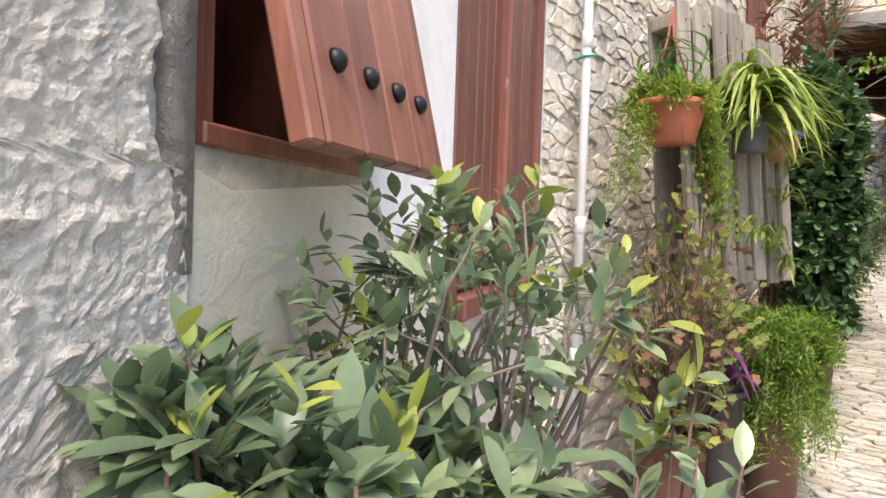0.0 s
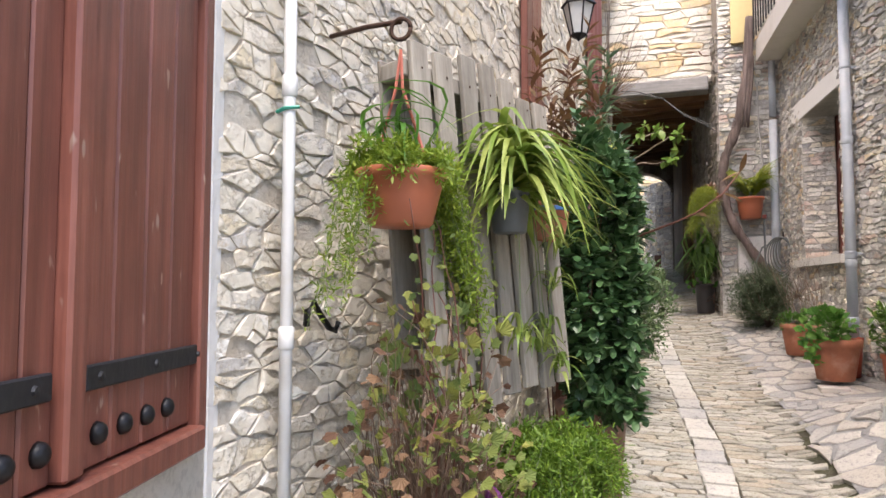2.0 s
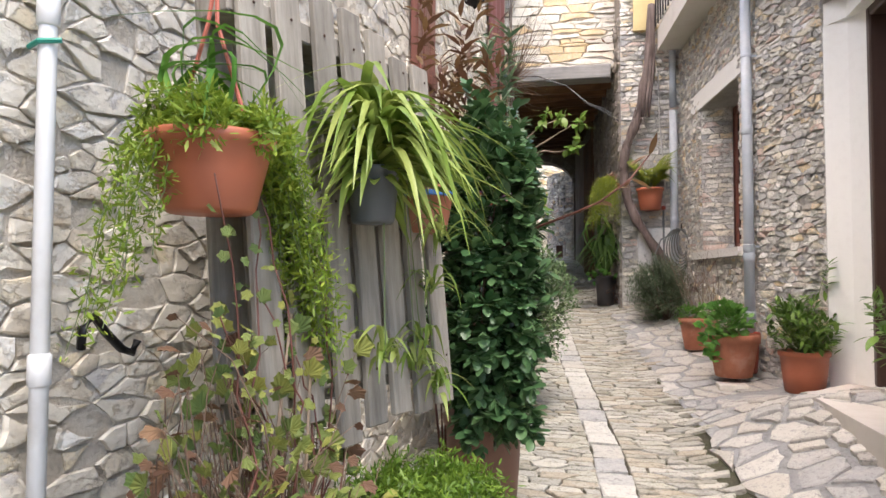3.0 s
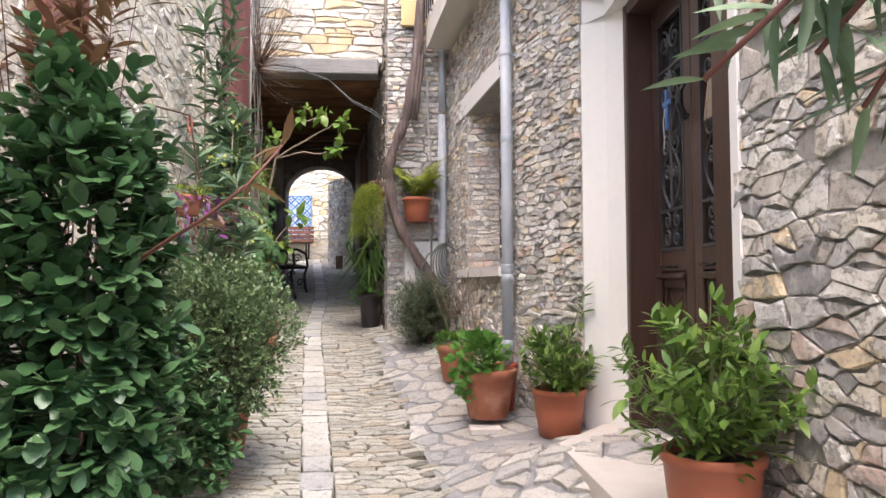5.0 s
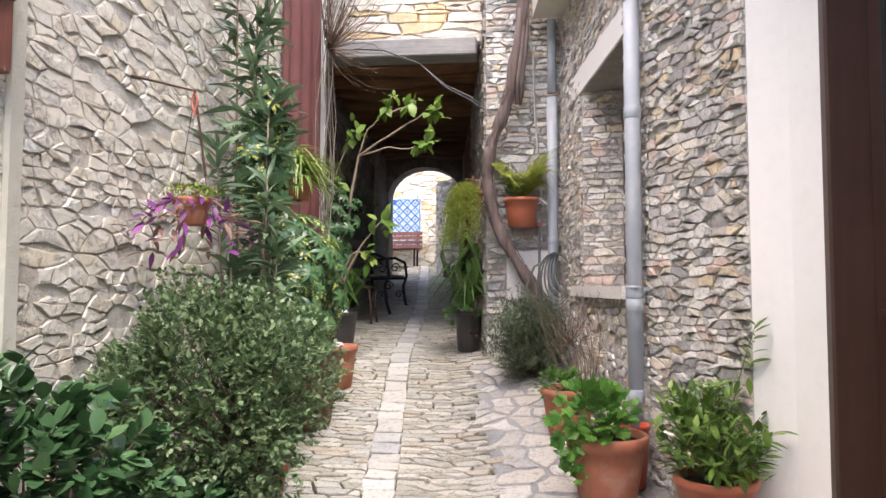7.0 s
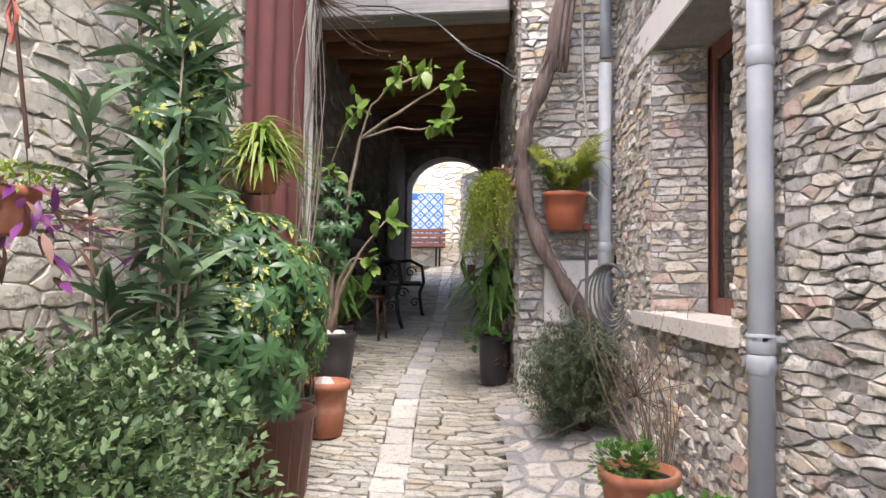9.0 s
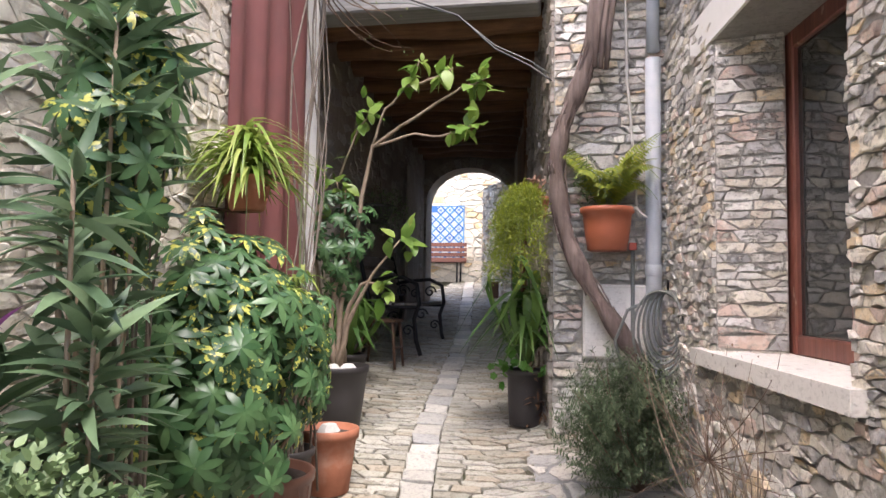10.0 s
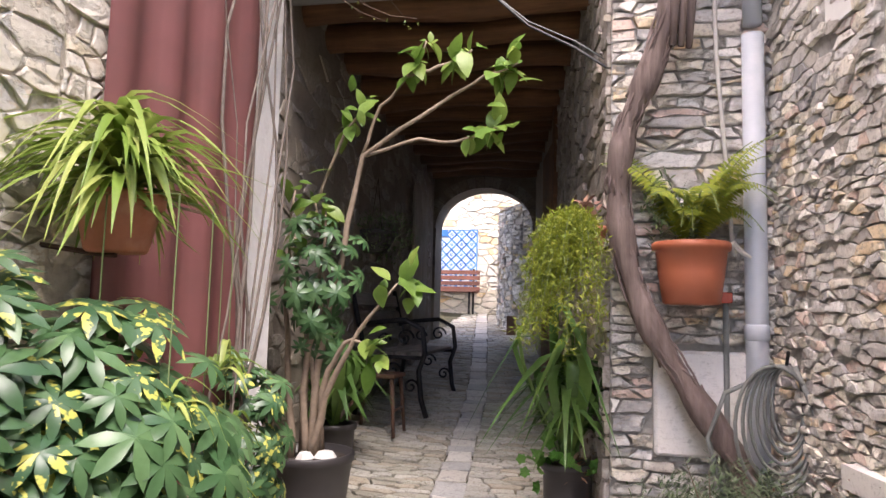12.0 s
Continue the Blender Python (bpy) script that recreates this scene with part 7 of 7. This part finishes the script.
# ---------- left wall fixtures ----------
lan = thing("wall_lantern", "black metal wall lantern with frosted panes", "lamp", -0.2, 5.66, 2.07)
fr = []
six = [(math.cos(radians(60 * i)), math.sin(radians(60 * i))) for i in range(6)]
for c_, s_ in six:
    fr.append(Shape().tube([(0.045 * c_, 0.045 * s_, 0.03), (0.085 * c_, 0.085 * s_, 0.2)], 0.005, 5))
part("cage_bar", fr, IRON, lan)
for i in range(6):
    (c0, s0), (c1, s1) = six[i], six[(i + 1) % 6]
    part("pane", Shape().add([(0.043 * c0, 0.043 * s0, 0.032), (0.043 * c1, 0.043 * s1, 0.032), (0.083 * c1, 0.083 * s1, 0.198), (0.083 * c0, 0.083 * s0, 0.198)], [(0, 1, 2, 3)]), LAMP_GLASS, lan)
part("cap", Shape().lathe([(0.1, 0.2), (0.09, 0.215), (0.05, 0.26), (0.035, 0.27), (0.03, 0.29), (0.012, 0.31), (0.003, 0.33)], 6), IRON, lan)
part("foot", Shape().lathe([(0.004, 0.0), (0.012, 0.01), (0.05, 0.03), (0.05, 0.036)], 6), IRON, lan)
part("bracket", Shape().tube([(0, 0, 0.32), (-0.02, 0.0, 0.36), (-0.12, 0.04, 0.38), (-0.24, 0.07, 0.34), (-0.33, 0.09, 0.3)], 0.009, 6).tube([(-0.33, 0.09, 0.2), (-0.33, 0.09, 0.4)], 0.014, 6), IRON, lan, smooth=True)
ws = thing("window_4", "red-brown wooden shutter leaf on the rubble wall", "window", kind="structure")
ws.matrix_basis = pose(-0.525, 5.62, 1.55, 0, 0, 91.0)
for i in range(3):
    part("board", Shape().box(i * 0.13, i * 0.13 + 0.128, -0.045, -0.005, 0, 1.8, 0.004), SHUTTER, ws)
for z in (0.2, 1.5):
    part("ledge", Shape().box(0.01, 0.38, -0.06, -0.045, z, z + 0.09, 0.004), SHUTTER, ws)
structure("plaster_band", Shape().box(-0.545, -0.512, 6.03, 6.1, 0.6, 3.6, 0.01), PLASTER_GREEN, "pale plaster band beside the shutter", "trim")
sheet = Shape()
n = 26
v = []
for i in range(n):
    u = i / (n - 1)
    v += [(-0.565 + 0.04 * u + 0.014 * math.sin(u * 22), 8.30 + 0.62 * u, z) for z in (0.15, 5.0)]
sheet.add(v + [(x - 0.006, y, z) for x, y, z in v], [(2 * i, 2 * i + 2, 2 * i + 3, 2 * i + 1) for i in range(n - 1)] + [(2 * n + 2 * i + 1, 2 * n + 2 * i + 3, 2 * n + 2 * i + 2, 2 * n + 2 * i) for i in range(n - 1)])
tagged(part("metal_sheet", sheet, SHEET_RED, smooth=True), "tall red-oxide metal sheet fixed to the house wall", "metal sheet")
structure("white_post", Shape().box(-0.64, -0.56, 8.94, 9.17, 0.1, 5.0, 0.015), WHITE_PAINT, "flaking white plaster corner", "wall")
g = np.random.default_rng(208)
dv = thing("dry_vine", "tangle of bare dry vine stems on the metal sheet", "vine", -0.47, 8.72, 0.3)
sh = Shape()
for i in range(10):
    z = np.linspace(0, 3.4, 14)
    ph = g.uniform(0, 6)
    x = 0.02 + 0.02 * g.random() + 0.015 * np.sin(z * 3 + ph)
    y = g.uniform(-0.16, 0.18) + 0.09 * np.sin(z * g.uniform(1.2, 3.2) + ph) + g.normal(size=14) * 0.02
    sh.tube(np.stack([np.full(14, 1.0) * x, y, z], 1), np.linspace(0.008, 0.003, 14) * g.uniform(0.3, 1.0), 5)
part("stem", sh, STEM_GREY, dv, smooth=True)
tips = np.stack([g.uniform(0.0, 0.42, 80), g.uniform(-0.25, 0.75, 80), g.uniform(2.1, 3.1, 80)], 1)
part("twig", branches(g, (0.03, 0.1, 2.3), tips, 0.004, 0.4, 1.0), TWIG, dv, smooth=True)
fine_stuff(part("bud", Shape().scatter(L_SMALL, np.repeat(tips, 2, 0) + g.normal(size=(160, 3)) * 0.03, unit(g.normal(size=(160, 3))), 0.016), LF_GERAN, dv))

# ---------- in the passage ----------
bn = thing("garden_bench", "park bench with black cast-iron arms and faded slats", "bench", -0.80, 12.0, floor_z(-0.8, 12.0))
for k in range(4):
    part("seat_slat", Shape().box(-0.17 + 0.1 * k, -0.085 + 0.1 * k, -0.52, 0.52, 0.40, 0.425, 0.005), BENCH_WOOD, bn)
for k in range(3):
    part("back_slat", Shape().box(-0.012, 0.012, -0.52, 0.52, 0, 0.095, 0.005, Matrix.Translation((-0.2 - 0.03 * k, 0, 0.48 + 0.125 * k)) @ Matrix.Rotation(radians(-14), 4, "Y")), BENCH_WOOD, bn)
for yy_ in (-0.53, 0.53):
    e = part("cast_iron_end", Shape().tube([(0.26, yy_, 0.0), (0.22, yy_, 0.12), (0.2, yy_, 0.3), (0.24, yy_, 0.42), (0.22, yy_, 0.58), (0.1, yy_, 0.64), (-0.1, yy_, 0.62), (-0.22, yy_, 0.6)], 0.018, 7).tube([(-0.24, yy_, 0.0), (-0.2, yy_, 0.2), (-0.18, yy_, 0.42), (-0.24, yy_, 0.66), (-0.29, yy_, 0.86)], 0.018, 7).tube([(-0.2, yy_, 0.39), (0.24, yy_, 0.39)], 0.015, 6), IRON, bn, "black scrolled cast-iron bench end", smooth=True)
    for c, r in (((0.1, 0.52), 0.06), ((-0.05, 0.5), 0.05), ((0.02, 0.3), 0.06), ((0.15, 0.2), 0.05)):
        part("scroll", Shape().tube([(c[0] + p_[1], yy_, c[1] + p_[2]) for p_ in spiral((0, 0), r, 1.3, 0, 1)], 0.008, 5), IRON, e)
stl = thing("stool", "small brown wooden stool beside the bench", "stool", -0.82, 11.28, floor_z(-0.82, 11.28))
part("seat", Shape().box(-0.15, 0.15, -0.13, 0.13, 0.36, 0.385, 0.006), STOOL_WOOD, stl)
for sx in (-1, 1):
    for sy in (-1, 1):
        part("leg", Shape().tube([(0.12 * sx, 0.1 * sy, 0.36), (0.15 * sx, 0.13 * sy, 0.0)], [0.014, 0.011], 7), STOOL_WOOD, stl, smooth=True)
    part("stretcher", Shape().tube([(0.137 * sx, -0.115, 0.16), (0.137 * sx, 0.115, 0.16)], 0.008, 6), STOOL_WOOD, stl, smooth=True)
g = np.random.default_rng(209)
asp, _ = potted("aspidistra", "dark strap-leaved plant in a black pot", -0.86, 10.62, floor_z(-0.86, 10.62), 0.12, 0.1, 0.24, BLACK_PLASTIC, rim=0.03)
sh = []
tuft(g, sh, (0, 0, 0.24), 34, 0.5, 0.065, (0.4, 0.9), 0.6)
part("blade", sh, LF_STRAP, asp, smooth=True)
hb, _ = potted("hanging_basket", "dark hanging basket of trailing plants on the passage wall", -1.0, 11.7, 1.78, 0.15, 0.09, 0.16, BLACK_PLASTIC, rim=0.03)
part("foliage", Shape().scatter(L_SMALL, blob(g, 700, (0.2, 0.28, 0.2))[0] + np.array((0.05, 0, 0.14)), unit(g.normal(size=(700, 3))), 0.03), LF_BOX, hb)
part("chain", Shape().tube([(0, -0.14, 0.15), (0, 0, 0.55)], 0.004, 4).tube([(0, 0.14, 0.15), (0, 0, 0.55)], 0.004, 4), RUST, hb)
pd = thing("door_2", "narrow weathered plank door in the passage wall", "door", -1.165, 13.35, floor_z(-1.1, 13.3), 94.0, kind="structure")
for i in range(5):
    part("plank", Shape().box(i * 0.15, i * 0.15 + 0.146, -0.03, 0.0, 0, 1.75, 0.004), GREY_WOOD, pd)
od = thing("door_3", "open dark plank door inside the passage", "door", 0.28, 12.2, floor_z(0.28, 12.2), 100, kind="structure")
for i in range(5):
    part("plank", Shape().box(i * 0.16, i * 0.16 + 0.156, 0.0, 0.04, 0, 2.0, 0.004), BEAM_WOOD, od)
part("post", Shape().box(-0.1, -0.01, -0.03, 0.06, 0, 2.2, 0.006), BEAM_WOOD, od)

# ---------- courtyard ----------
mu = thing("tile_panel", "blue and white patterned tile panel on the wall", "tile panel", -1.90, 17.675, 1.725)
part("backing", Shape().box(0, 0.68, -0.02, 0.02, 0, 0.965, 0.003), BLUE_WALL_TILE[1], mu)
part("border", Shape().box(0, 0.68, -0.024, -0.02, 0, 0.018).box(0, 0.68, -0.024, -0.02, 0.947, 0.965).box(0, 0.018, -0.024, -0.02, 0.018, 0.947).box(0.662, 0.68, -0.024, -0.02, 0.018, 0.947), BLUE_WALL_TILE[0], mu, "blue border")
part("corner_plate", Shape().box(0.0, 0.2, -0.03, -0.024, 0.85, 0.965), BLUE_WALL_TILE[2], mu, "plain blue corner label")
cell = 0.161
for r_ in range(6):
    for c_ in range(4):
        cx, cz = 0.02 + cell * (c_ + 0.5), 0.0 + cell * (r_ + 0.5)
        if cx < 0.2 and cz > 0.84:
            continue
        tl = Shape()
        h = cell / 2
        for s in (1, -1):
            for (a, b) in (((-h, 0), (0, h * s)), ((0, h * s), (h, 0))):
                n_ = np.array((-(b[1] - a[1]), b[0] - a[0])) / h * 0.009
                tl.add([(cx + p[0] + q * n_[0], -0.0225, cz + p[1] + q * n_[1]) for p, q in ((a, 1), (b, 1), (b, -1), (a, -1))], [(0, 1, 2, 3)])
        for k in range(8):
            a = k * math.pi / 4
            tl.add([(cx + 0.008 * math.cos(a + 0.7), -0.0225, cz + 0.008 * math.sin(a + 0.7)), (cx + 0.045 * math.cos(a), -0.0225, cz + 0.045 * math.sin(a)), (cx + 0.008 * math.cos(a - 0.7), -0.0225, cz + 0.008 * math.sin(a - 0.7))], [(0, 1, 2)])
        part("tile_motif", tl, BLUE_WALL_TILE[0 if (r_ + c_) % 2 else 2], mu)
fb = thing("park_bench", "red-brown slatted park bench under the tile panel", "bench", -1.75, 17.30, floor_z(-1.7, 17.3))
for k in range(4):
    part("back_slat", Shape().box(-0.75, 0.6, 0.2, 0.225, 0.36 + 0.085 * k, 0.425 + 0.085 * k, 0.004), RED_BENCH, fb)
for k in range(4):
    part("seat_slat", Shape().box(-0.75, 0.6, -0.2 + 0.1 * k, -0.115 + 0.1 * k, 0.33, 0.355, 0.004), RED_BENCH, fb)
for x in (-0.55, 0.5):
    part("leg", Shape().tube([(x, -0.15, 0.0), (x, -0.15, 0.33)], 0.018, 6).tube([(x, 0.2, 0.0), (x, 0.24, 0.7)], 0.018, 6), IRON, fb)
pq = tagged(part("dark_plaque", Shape().box(-0.49, -0.37, 15.50, 15.53, floor_z(-0.4, 15.5), floor_z(-0.4, 15.5) + 0.24, 0.004), BROWN_PLASTIC), "small dark board leaning at the foot of the curved wall", "board")
